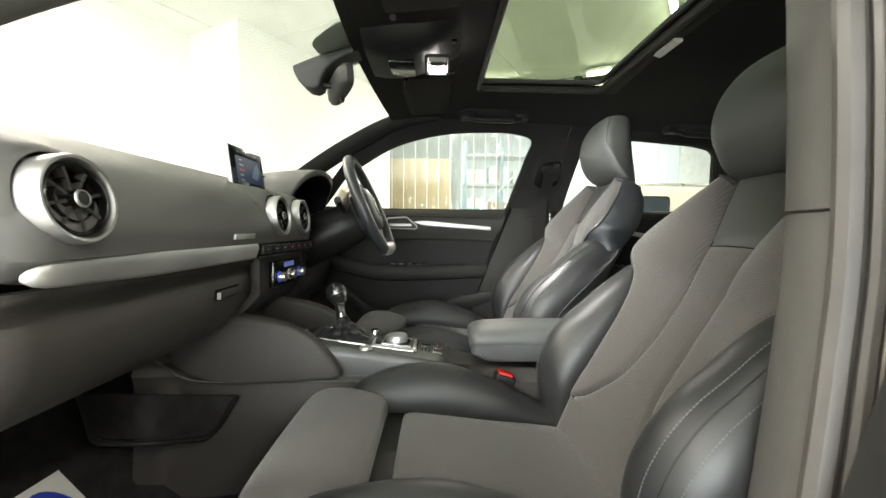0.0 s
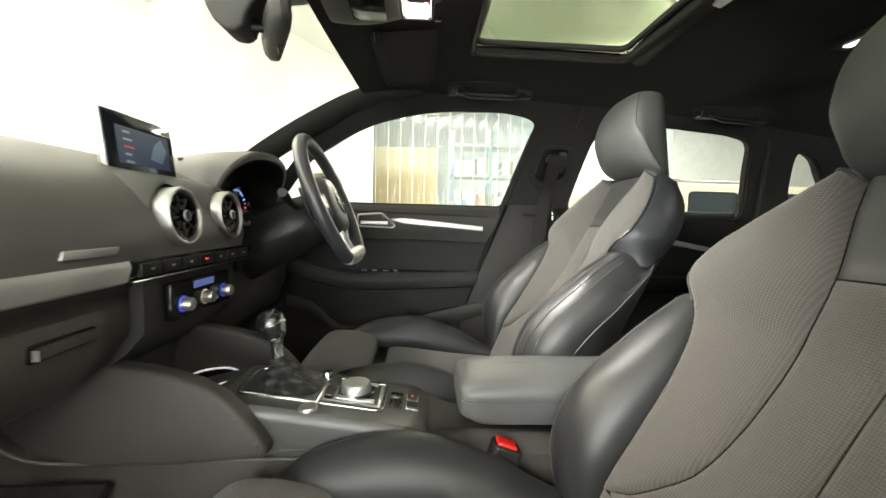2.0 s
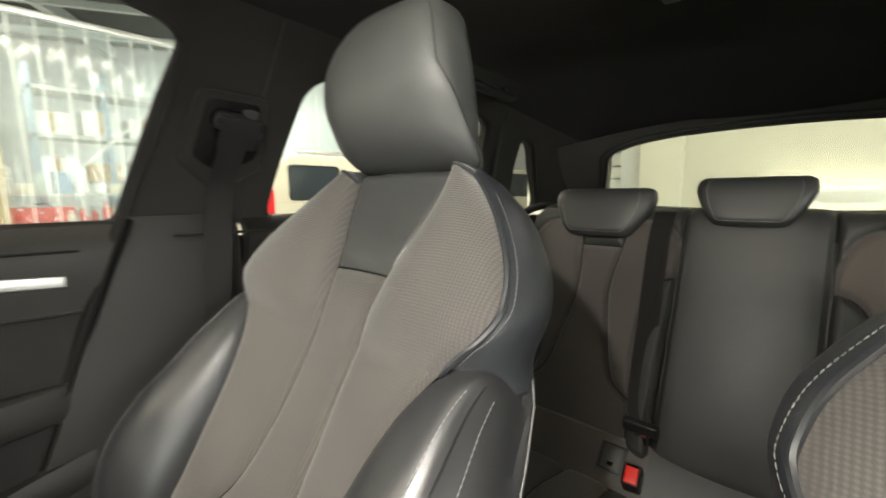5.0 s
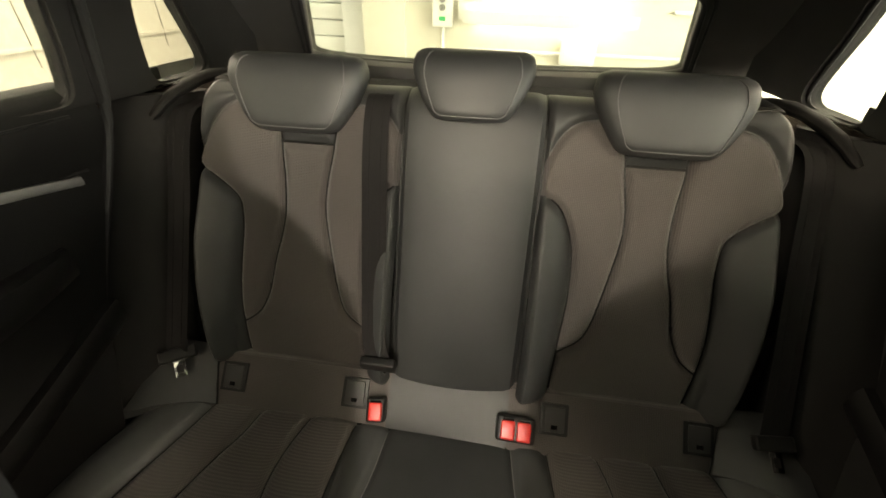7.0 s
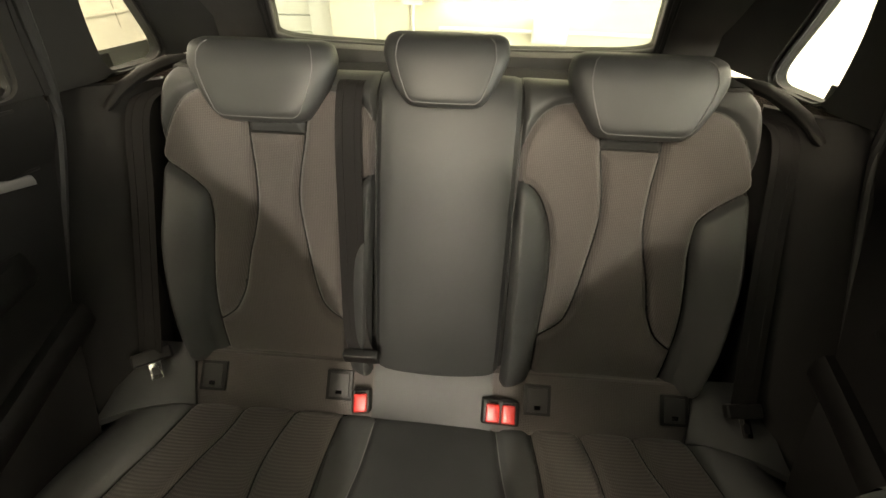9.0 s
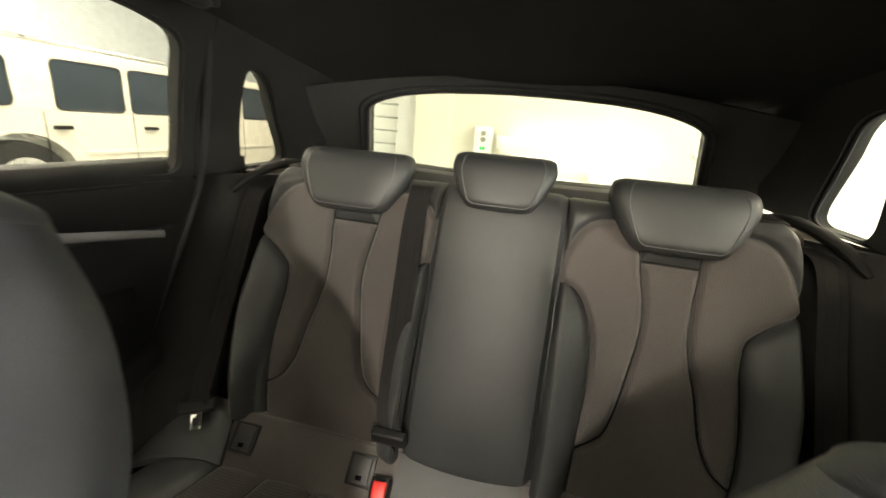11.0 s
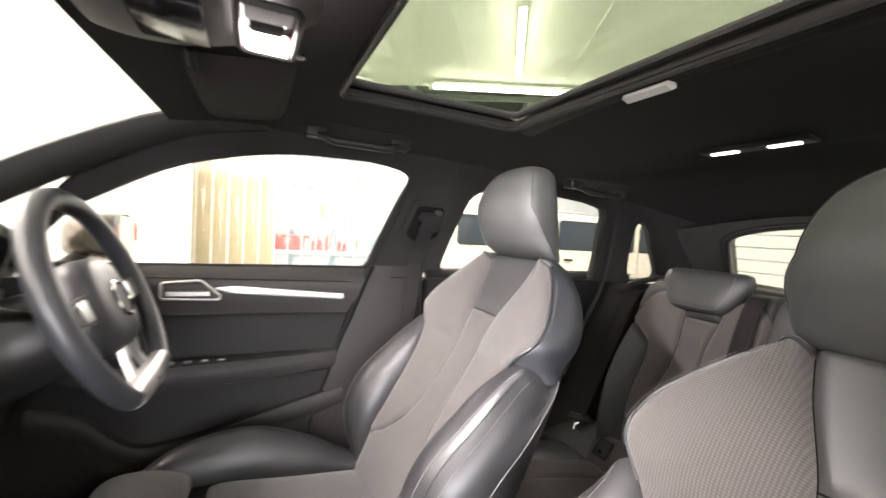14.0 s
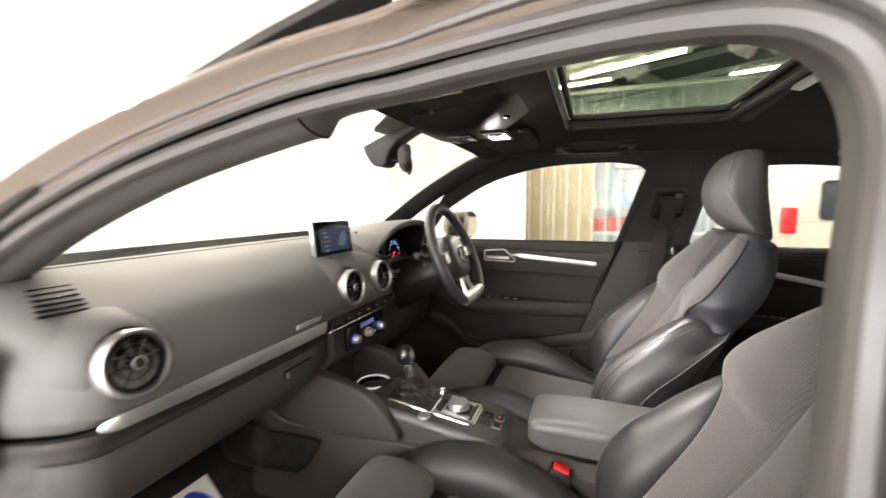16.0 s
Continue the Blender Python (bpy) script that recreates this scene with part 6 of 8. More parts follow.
def front_seat():
    seat = thing("sports_seat", "dark grey cloth and leather sports car seat", "car seat", "front seats")
    steps = edge_steps(14)
    vp, vb = 0.797, 0.205               # foot of the leather insert, foot of the centre strip
    rows = []
    for v in np.linspace(vb, vp, 49):
        c = sm(STRIP, v)
        row = []
        for t in steps:
            y = -c + 2 * c * t
            d = min(t, 1 - t) * 2 * c
            e = groove((vp - v) * 0.7, 0.006, 0.006)
            row.append(back_point(v, y, front_at(v, y) + min(groove(d, 0.005, 0.007), e) + 0.004 * math.sin(math.pi * t)))
        rows.append(row)
    part("back_centre", sheet(rows), CLOTH, seat, "grey dotted cloth centre strip")
    rows = []
    for v in np.linspace(0.0, vb, 14):
        s = sm(SEAM, v)
        rows.append([back_point(v, -s + 2 * s * t, front_at(v, s * (2 * t - 1)) + groove(min(t, 1 - t) * 2 * s, 0.005, 0.006) - 0.03 * max(0.0, 0.06 - v) / 0.06) for t in edge_steps(20)])
    part("lumbar_pad", sheet(rows), CLOTH, seat, "grey dotted cloth lower back")
    # leather insert below the head restraint
    rows = []
    for v in np.linspace(vp, 1.0, 21):
        c = sm(STRIP, v)
        row = []
        for t in steps:
            y = -c + 2 * c * t
            d = min(t, 1 - t) * 2 * c
            e = groove((v - vp) * 0.7, 0.008, 0.0066)
            row.append(back_point(v, y, front_at(v, y) + min(groove(d, 0.005, 0.007), e) + 0.005 * math.sin(math.pi * t)))
        rows.append(row)
    # dark tube puts shade into the groove below the insert
    part("insert_seam", tube([p + Vector((-0.0008, 0, 0)) for p in rows[0]], 0.0014, 5), GAP_BLACK, seat, "dark tube for the shade of a sewn groove")
    fold = Vector((0.034, 0, -0.012))
    crown = [rows[20][0]] + rows[20] + [rows[20][-1]]
    rows = [[r[0] + fold] + r + [r[-1] + fold] for r in rows]
    for a, b in ((0.010, 0.004), (0.028, 0.002), (0.040, -0.012), (0.046, -0.05)):
        rows.append([Vector((p.x + a, p.y, p.z + b)) for p in crown])
    part("insert", sheet(rows), LEATHER_INSERT, seat, "black leather insert below the head restraint")
    for k in range(3):
        emb = [back_point(0.885 - 0.012 * k, -0.024 + 0.048 * i / 10, front_at(0.885, 0) - 0.0025) for i in range(11)]
        part("emblem", tube(emb, 0.0013, 5), LEATHER, seat, "embossed mark")
    for sg in (1, -1):
        # cloth wings, plump at the shoulders
        arch = lambda t: 0.994 - 0.014 * (1 - t) ** 4 - 0.010 * t ** 3
        rows = [[wing_point(vb + (arch(t) - vb) * k, t, sg) for t in steps] for k in np.linspace(0, 1, 66)]
        for a, b in ((0.006, 0.0035), (0.015, 0.003), (0.026, -0.004), (0.034, -0.018), (0.038, -0.05)):
            rows.append([Vector((p.x + a, p.y, p.z + b)) for p in rows[65]])
        part("wing", sheet(rows), CLOTH, seat, "grey dotted cloth back wing")
        # dark tube puts shade into the groove beside the centre strip
        part("strip_seam", tube([wing_point(v, 0.0, sg) + Vector((-0.0006, 0, 0.0004)) for v in np.linspace(vb + 0.01, 0.985, 80)], 0.0008, 5), GAP_BLACK, seat, "dark tube for the shade of a sewn groove")
        # leather round the shoulder to the back shell
        rows = []
        ts = (0.0, 0.04, 0.10, 0.20, 0.34, 0.52, 0.72, 0.88, 1.0)
        for k in np.linspace(0, 1, 44):
            row = []
            for t in ts:
                v0 = 0.664 + 0.03 * t
                v = v0 + (0.990 - v0) * k
                p, r = wing_point(v, 1.0, sg), rear_edge(v, sg)
                y0, tuck = abs(p.y), 0.010 * max(0.0, 1 - k / 0.10) ** 2 * max(0.0, 1 - t / 0.5)
                out = y0 + (sm(FLANK, v) - y0) * math.sin(min(1.0, t / 0.45) * math.pi / 2) ** 0.8 - tuck
                q = p.lerp(r, t)
                q = Vector((q.x, sg * (out + (abs(r.y) - out) * max(0.0, (t - 0.55) / 0.45) ** 2), q.z))
                ease = 0.85 * max(0.0, 1 - k / 0.22) ** 2 * min(1.0, t / 0.25)
                row.append(q.lerp(bolster_side(min(v, 0.735), t, sg), ease))
            rows.append(row)
        # leather cap over the shoulder, from the cloth to the rear shell
        edge_run, cap = rows[-1], []
        r1 = rear_edge(1.0, 1)
        for s, te in enumerate(ts):
            row = []
            for t in steps:
                p = wing_point(arch(t), t, sg)
                y = abs(p.y) * (1 + 0.02 * te)
                q = Vector((r1.x - 0.004 + 0.012 * (1 - (y / r1.y) ** 2), sg * y, r1.z + 0.004))
                m = p.lerp(q, te) + Vector((0.002, 0, 0.012 * math.sin(math.pi * te) * (1 - t ** 4)))
                row.append(m.lerp(edge_run[s], t ** 5))
            cap.append(row)
        part("shoulder_cap", sheet(cap), LEATHER, seat, "black leather shoulder cap")
        part("shoulder_side", sheet(rows), LEATHER, seat, "black leather shoulder side")
        run = [wing_point(v, 1.0, sg) + Vector((0.0015, sg * 0.002, 0.001)) for v in np.linspace(0.655, 0.983, 60)]
        run += [wing_point(arch(t), t, sg) + Vector((0.003, 0, 0.002)) for t in np.linspace(0.97, 0.06, 22)]
        part("piping", tube(run, 0.0030, 6), LEATHER, seat, "dark piping")
        stitch([wing_point(v, 1.0, sg) + Vector((0.006, sg * 0.0100, 0.0025)) for v in np.linspace(0.67, 0.95, 60)], seat, r=0.00055)
        # leather side bolster with its pointed tip
        vs = np.linspace(0.0, 0.735, 62)
        qs = [0.0, 0.06, 0.14, 0.25, 0.4, 0.55, 0.7, 0.85, 1.0, 1.15, 1.3, 1.5, 1.7, 1.85, 2.0]
        rows = []
        for v in vs:
            row = [bolster_point(v, q, sg) for q in qs]
            for t in (0.15, 0.35, 0.6, 0.85, 1.0):
                row.append(bolster_side(v, t, sg))
            rows.append(row)
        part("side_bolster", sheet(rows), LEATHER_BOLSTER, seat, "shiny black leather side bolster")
        for q in (1.14, 1.52):
            stitch([bolster_point(v, q, sg) + Vector((-0.0006, sg * 0.0003, 0.0004)) for v in np.linspace(0.06, 0.66, 60)], seat)
        part("seam_line", tube([bolster_point(v, 1.33, sg) + Vector((0.0004, 0, 0)) for v in np.linspace(0.06, 0.67, 50)], 0.0012, 5), SATIN_BLACK, seat, "dark tube along a seam")
        # the thread's grey carries the highlight along this side seam
        run = [bolster_side(v, 0.10 + 0.62 * max(0.0, v - 0.15), sg) + Vector((0, sg * 0.0008, 0)) for v in np.linspace(0.12, 0.69, 44)]
        part("side_seam", tube(run, 0.0009, 5), THREAD, seat, "side seam, its grey carrying a highlight")
    # shell behind
    rows = []
    for v in np.linspace(0, 1, 61):
        r = rear_edge(v, 1)
        rows.append([Vector((r.x + 0.014 * (1 - y * y), r.y * y, r.z)) for y in np.linspace(-1, 1, 15)])
    for dx, dz in ((-0.006, 0.007), (-0.018, 0.010), (-0.034, 0.008), (-0.046, -0.002), (-0.050, -0.020)):
        rows.append([Vector((p.x + dx, p.y * 0.985, p.z + dz)) for p in rows[60]])
    part("back_shell", sheet(rows), SATIN_BLACK, seat, "black rear shell")
    # head restraint with two posts
    head_restraint(seat, 0.600, 1.066, 0.0, 0.133, 0.212, 0.062, 20)
    # cushion: thigh pad, gap, centre
    pad = smooth_pts([(-0.240, 0, 0.440), (-0.262, 0, 0.500), (-0.268, 0, 0.555), (-0.258, 0, 0.590), (-0.228, 0, 0.607), (-0.18, 0, 0.608), (-0.135, 0, 0.599), (-0.110, 0, 0.588), (-0.102, 0, 0.572), (-0.106, 0, 0.530)], 40)
    cen = smooth_pts([(-0.064, 0, 0.520), (-0.069, 0, 0.548), (-0.060, 0, 0.562), (-0.02, 0, 0.562), (0.10, 0, 0.548), (0.22, 0, 0.538), (0.27, 0, 0.530)], 40)

    def cushion(line, wide, nm, lab):
        rows = []
        for i, p in enumerate(line):
            w = wide(i / (len(line) - 1))
            rows.append([p + Vector((0, -w + 2 * w * t, -0.030 * abs(2 * t - 1) ** 12 + 0.006 * math.sin(math.pi * t) - 0.004)) for t in edge_steps(18)])
        part(nm, sheet(rows), CLOTH_PLAIN, seat, lab)
    cushion(pad, lambda u: 0.172 + 0.010 * math.sin(math.pi * u), "thigh_pad", "grey cloth thigh support pad")
    cushion(cen, lambda u: 0.158 + 0.006 * math.sin(math.pi * u), "cushion_centre", "grey cloth cushion centre")
    stitch([pad[7] + Vector((-0.001, y, 0.0)) for y in np.linspace(-0.14, 0.14, 20)], seat, "pad_stitching")
    part("pad_gap", box(-0.120, -0.050, -0.165, 0.165, 0.48, 0.545, 0.004), SATIN_BLACK, seat)
    for sg in (1, -1):
        rows = []
        for x in np.linspace(-0.225, 0.27, 56):
            base = sm([(-0.23, 0.545), (-0.15, 0.560), (-0.05, 0.560), (0.10, 0.546), (0.27, 0.528)], x)
            top = sm([(-0.225, 0.560), (-0.19, 0.584), (-0.14, 0.612), (-0.05, 0.632), (0.03, 0.630), (0.14, 0.592), (0.20, 0.560), (0.27, 0.534)], x)
            s = 0.152
            W = sm([(-0.225, 0.196), (-0.20, 0.222), (-0.16, 0.244), (-0.08, 0.260), (0.10, 0.264), (0.20, 0.250), (0.27, 0.232)], x)
            m = s + (W - s) * 0.55
            row = []
            for q in qs:
                if q <= 1:
                    a = q * math.pi / 2
                    row.append(Vector((x, sg * (m - (m - s) * math.cos(a)), base - 0.012 + (top - base + 0.012) * math.sin(a) ** 0.8)))
                else:
                    a = (q - 1) * math.pi / 2
                    row.append(Vector((x, sg * (m + (W - m) * math.sin(a)), top - 0.07 + 0.07 * math.cos(a))))
            for dy, dz in ((0.004, -0.03), (0.0, -0.07), (-0.01, -0.11)):
                row.append(Vector((x, sg * (W + dy), max(row[14].z + dz, 0.40))))
            rows.append(row)
        tip = [Vector((-0.240, p.y * 0.96, p.z - 0.022)) for p in rows[0]]
        part("cushion_bolster", sheet([tip] + rows), LEATHER_BOLSTER, seat, "shiny black leather cushion bolster")
        part("base_cover", box(-0.20, 0.40, sg * 0.19 if sg > 0 else -0.255, 0.255 if sg > 0 else -0.19, 0.30, 0.44, 0.02, 3), PLASTIC, seat, "black plastic base cover")
        part("seat_rail", box(-0.24, 0.38, sg * 0.20 - 0.02, sg * 0.20 + 0.02, 0.25, 0.30, 0.004), SATIN_BLACK, seat, "black steel seat rail")
    part("seat_pan", box(-0.22, 0.30, -0.20, 0.20, 0.36, 0.50, 0.03, 3), SATIN_BLACK, seat)
    return seat


def head_restraint(parent, x, z0, y, hw, h, hd, lean):
    """A padded head restraint on two chrome posts, its foot at z0; the front pad meets flat cheeks in a sewn crease."""
    prof = [(0.0, 0.80, 0.60), (0.03, 0.90, 0.82), (0.09, 0.95, 0.95), (0.20, 0.96, 1.0), (0.35, 1.0, 1.0), (0.52, 0.985, 0.96), (0.68, 0.92, 0.90), (0.82, 0.80, 0.80), (0.92, 0.62, 0.66), (0.98, 0.40, 0.42), (1.0, 0.16, 0.18)]
    ks = smooth_pts([(a, b, c) for a, b, c in prof], 38)

    def crease(k):
        return 0.86 + 0.80 * max(0.0, 0.50 - k.x) / 0.50

    def at(k, a, grow=1.0):
        """A point of the ring at height k; a is the angle from straight ahead, positive to the driver's door."""
        ca, sa = -math.cos(a), math.sin(a)
        px = math.copysign(abs(ca) ** 0.72, ca) * hd * k.z
        py = math.copysign(abs(sa) ** 0.62, sa) * hw * k.y
        if ca < 0:
            px *= 0.86 + 0.14 * (1 - abs(py / hw) ** 2)
        d = abs(a) - crease(k)
        firm = min(1.0, 4 * (1 - k.x))
        if d > 0:
            py *= 1 - 0.13 * firm * math.sin(min(d / 0.9, 1.0) * math.pi / 2)
        else:
            py *= 1 + 0.012 * firm * math.exp(-(d / 0.22) ** 2) - 0.012 * firm * (d > -0.001)
        cxm = x - 0.035 * math.sin(math.pi * min(k.x, 1) * 0.8) + 0.02 * k.x - 0.015
        return Vector((cxm + px * grow, y + py * grow, z0 + h * k.x - 0.034 * (px / hd) * (1 - k.x) ** 2))
    rows = []
    for k in ks:
        c = crease(k)
        front = [-c + 2 * c * i / 20 for i in range(20)]
        rear = [c + (2 * math.pi - 2 * c) * i / 28 for i in range(28)]
        rows.append([at(k, a if a <= math.pi else a - 2 * math.pi) for a in front + rear])
    hr = part("head_restraint", sheet(rows, closed=True, caps=True), LEATHER_REST_LIT, parent, "black leather head restraint")
    for sg in (1, -1):
        stitch([at(k, sg * (crease(k) - 0.07), 1.004) for k in ks[3:36]], hr, "seam_stitching", 0.006, 0.0006)
        part("crease_line", tube([at(k, sg * crease(k), 1.001) for k in ks[2:37]], 0.0010, 5), SATIN_BLACK, hr, "dark tube along a seam")
        part("post", tube([(x + 0.012, y + sg * 0.07, z0 - 0.09), (x + 0.006, y + sg * 0.07, z0 + 0.03)], 0.0065, 12), CHROME, hr, "chrome post")
        part("post_guide", lathe([(0.0, 0.0), (0.014, 0.0), (0.014, 0.006), (0.009, 0.010), (0.0, 0.010)], 16, m=pose(x + 0.010, y + sg * 0.07, z0 - 0.022)), SATIN_BLACK, hr)
    return hr


CLOTH_PLAIN = knit("cushion_cloth", (0.052, 0.048, 0.046), 0.0030, 0.10)
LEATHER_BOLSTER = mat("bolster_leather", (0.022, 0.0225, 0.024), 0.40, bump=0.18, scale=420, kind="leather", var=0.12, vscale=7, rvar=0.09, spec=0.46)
driver_seat = front_seat()
driver_seat.location = (0, 0.346, 0)
passenger_seat = copy_thing(driver_seat, pose(0.012, -0.323, -0.050))
for piece in passenger_seat.children:      # its cushion is raised, its head restraint pushed down
    kind_of = piece.name.split(".")[0]
    if kind_of in ("thigh_pad", "cushion_centre", "cushion_bolster", "pad_gap", "pad_stitching"):
        piece.location.z += 0.028
    elif kind_of == "head_restraint":
        piece.location.z -= 0.014
        piece.location.y -= 0.006
tagged(driver_seat, "dark grey cloth and leather seat behind the steering wheel")
tagged(passenger_seat, "dark grey cloth and leather seat before the glovebox")

# ---- rear bench ----
RB = [(0.0, 1.085, 0.430), (0.25, 1.112, 0.545), (0.5, 1.160, 0.680), (0.75, 1.205, 0.800), (0.9, 1.238, 0.885), (1.0, 1.272, 0.952), (1.05, 1.296, 0.975), (1.10, 1.330, 0.984), (1.16, 1.385, 0.976)]


def rb(v, y, f):
    x, z = sm([(a, b) for a, b, c in RB], v), sm([(a, c) for a, b, c in RB], v)
    k = math.hypot(0.19, 0.52)
    return Vector((x - 0.52 / k * f, y, z + 0.19 / k * f))


bench = thing("rear_bench", "dark brown-grey cloth and leather rear bench seat", "car seat", "")
A1 = [(-0.05, 0.192), (0.15, 0.193), (0.33, 0.196), (0.46, 0.201), (0.60, 0.198), (0.70, 0.187), (0.775, 0.168), (0.81, 0.146), (0.825, 0.118)]     # inner leather edge
A2 = [(0.262, 0.196), (0.272, 0.205), (0.30, 0.230), (0.335, 0.247), (0.425, 0.262), (0.565, 0.275), (0.70, 0.284), (0.80, 0.281), (0.91, 0.269), (1.04, 0.262)]  # inner line of the strip
A3 = [(0.235, 0.476), (0.25, 0.462), (0.28, 0.440), (0.32, 0.424), (0.38, 0.408), (0.50, 0.391), (0.58, 0.378), (0.68, 0.368), (0.79, 0.367), (0.91, 0.374), (1.04, 0.382)]   # outer line
A4 = [(-0.05, 0.474), (0.2, 0.476), (0.35, 0.474), (0.5, 0.464), (0.60, 0.457), (0.69, 0.458), (0.73, 0.465), (0.765, 0.485), (0.80, 0.512), (0.835, 0.545)]    # outer leather edge
A5 = [(-0.05, 0.512), (0.2, 0.524), (0.4, 0.536), (0.6, 0.542), (0.8, 0.543), (0.95, 0.542), (1.04, 0.534), (1.16, 0.515)]                                   # outer side
ARCH = [(0.110, 0.86), (0.122, 0.885), (0.135, 0.935), (0.150, 0.972), (0.175, 1.003), (0.21, 1.018), (0.30, 1.028), (0.44, 1.018), (0.485, 1.002), (0.510, 0.962), (0.525, 0.910), (0.535, 0.87), (0.55, 0.82)]  # head of the cloth, v over y
FWD = [(-0.05, 0.030), (0.2, 0.042), (0.5, 0.036), (0.65, 0.020), (0.75, 0.008), (0.85, 0.0), (1.0, 0.0)]
LONG = 0.556                                   # metres along the back for v from 0 to 1


def quilt(us, vs, seams, place, region):
    """A padded sheet over a grid, its points drawn onto the seams and its faces sorted into regions: {name: bmesh}."""
    U, V = [a.copy() for a in np.meshgrid(us, vs, indexing="ij")]
    cell = 0.5 * (abs(us[1] - us[0]) + abs(vs[1] - vs[0]))

    def nearest(line):
        best, bu, bv = np.full(U.shape, 9.0), U.copy(), V.copy()
        for a, b in zip(line, line[1:]):
            ab = np.array(b) - np.array(a)
            k = np.clip(((U - a[0]) * ab[0] + (V - a[1]) * ab[1]) / max(ab @ ab, 1e-12), 0, 1)
            pu, pv = a[0] + k * ab[0], a[1] + k * ab[1]
            d = np.hypot(U - pu, V - pv)
            m = d < best
            best[m], bu[m], bv[m] = d[m], pu[m], pv[m]
        return best, bu, bv

    for line in seams:
        d, bu, bv = nearest(line)
        m = d < 0.62 * cell
        U[m], V[m] = bu[m], bv[m]
    D = np.full(U.shape, 9.0)
    for line in seams:
        D = np.minimum(D, nearest(line)[0])
    made = {}
    nu, nv = U.shape
    P = [[place(U[i, j], V[i, j], D[i, j]) for j in range(nv)] for i in range(nu)]
    for i in range(nu - 1):
        for j in range(nv - 1):
            key = region(U[i:i + 2, j:j + 2].mean(), V[i:i + 2, j:j + 2].mean())
            if key is None:
                continue
            bm, seen = made.setdefault(key, (bmesh.new(), {}))
            vs4 = []
            for a, b in ((i, j), (i + 1, j), (i + 1, j + 1), (i, j + 1)):
                if (a, b) not in seen:
                    seen[a, b] = bm.verts.new(P[a][b])
                vs4.append(seen[a, b])
            bm.faces.new(vs4)
    return {k: bm for k, (bm, seen) in made.items()}


def line_of(keys, n=60, lo=None, hi=None):
    lo, hi = keys[0][0] if lo is None else lo, keys[-1][0] if hi is None else hi
    return [(a, sm(keys, a)) for a in np.linspace(lo, hi, n)]


def sag(v, y):
    return 0.022 * ((abs(y) - 0.335) / 0.2) ** 2 * (1 - 0.5 * min(max(v, 0), 1))


def plump(d):
    """The dip of padding towards a sewn seam d away."""
    return -0.0105 * math.exp(-(d / 0.0065) ** 2) - 0.0060 * math.exp(-d / 0.016)


VI = 0.917                                     # foot of the leather insert below the head restraint
seam_a1 = [(b, a * LONG) for a, b in line_of(A1)]
seam_a2 = [(b, a * LONG) for a, b in line_of(A2)]
seam_a3 = [(b, a * LONG) for a, b in line_of(A3)]
seam_a4 = [(b, a * LONG) for a, b in line_of(A4)]
seam_arch = [(a, b * LONG) for a, b in line_of(ARCH, 80)]
seam_insert = [(0.2695, VI * LONG), (0.375, VI * LONG)]
BACK_LOOK = {"back_centre": (CLOTH_REAR, "brown-grey knitted cloth strip"), "inner_wing": (CLOTH_REAR, "brown-grey knitted cloth wing"), "outer_wing": (CLOTH_REAR, "brown-grey knitted cloth wing"),
             "insert": (LEATHER_REAR, "black leather strip head"), "inner_bolster": (LEATHER_REAR, "black leather bolster"), "outer_bolster": (LEATHER_REAR, "black leather bolster"),
             "shoulder_cap": (LEATHER_REAR, "black leather shoulder cap")}
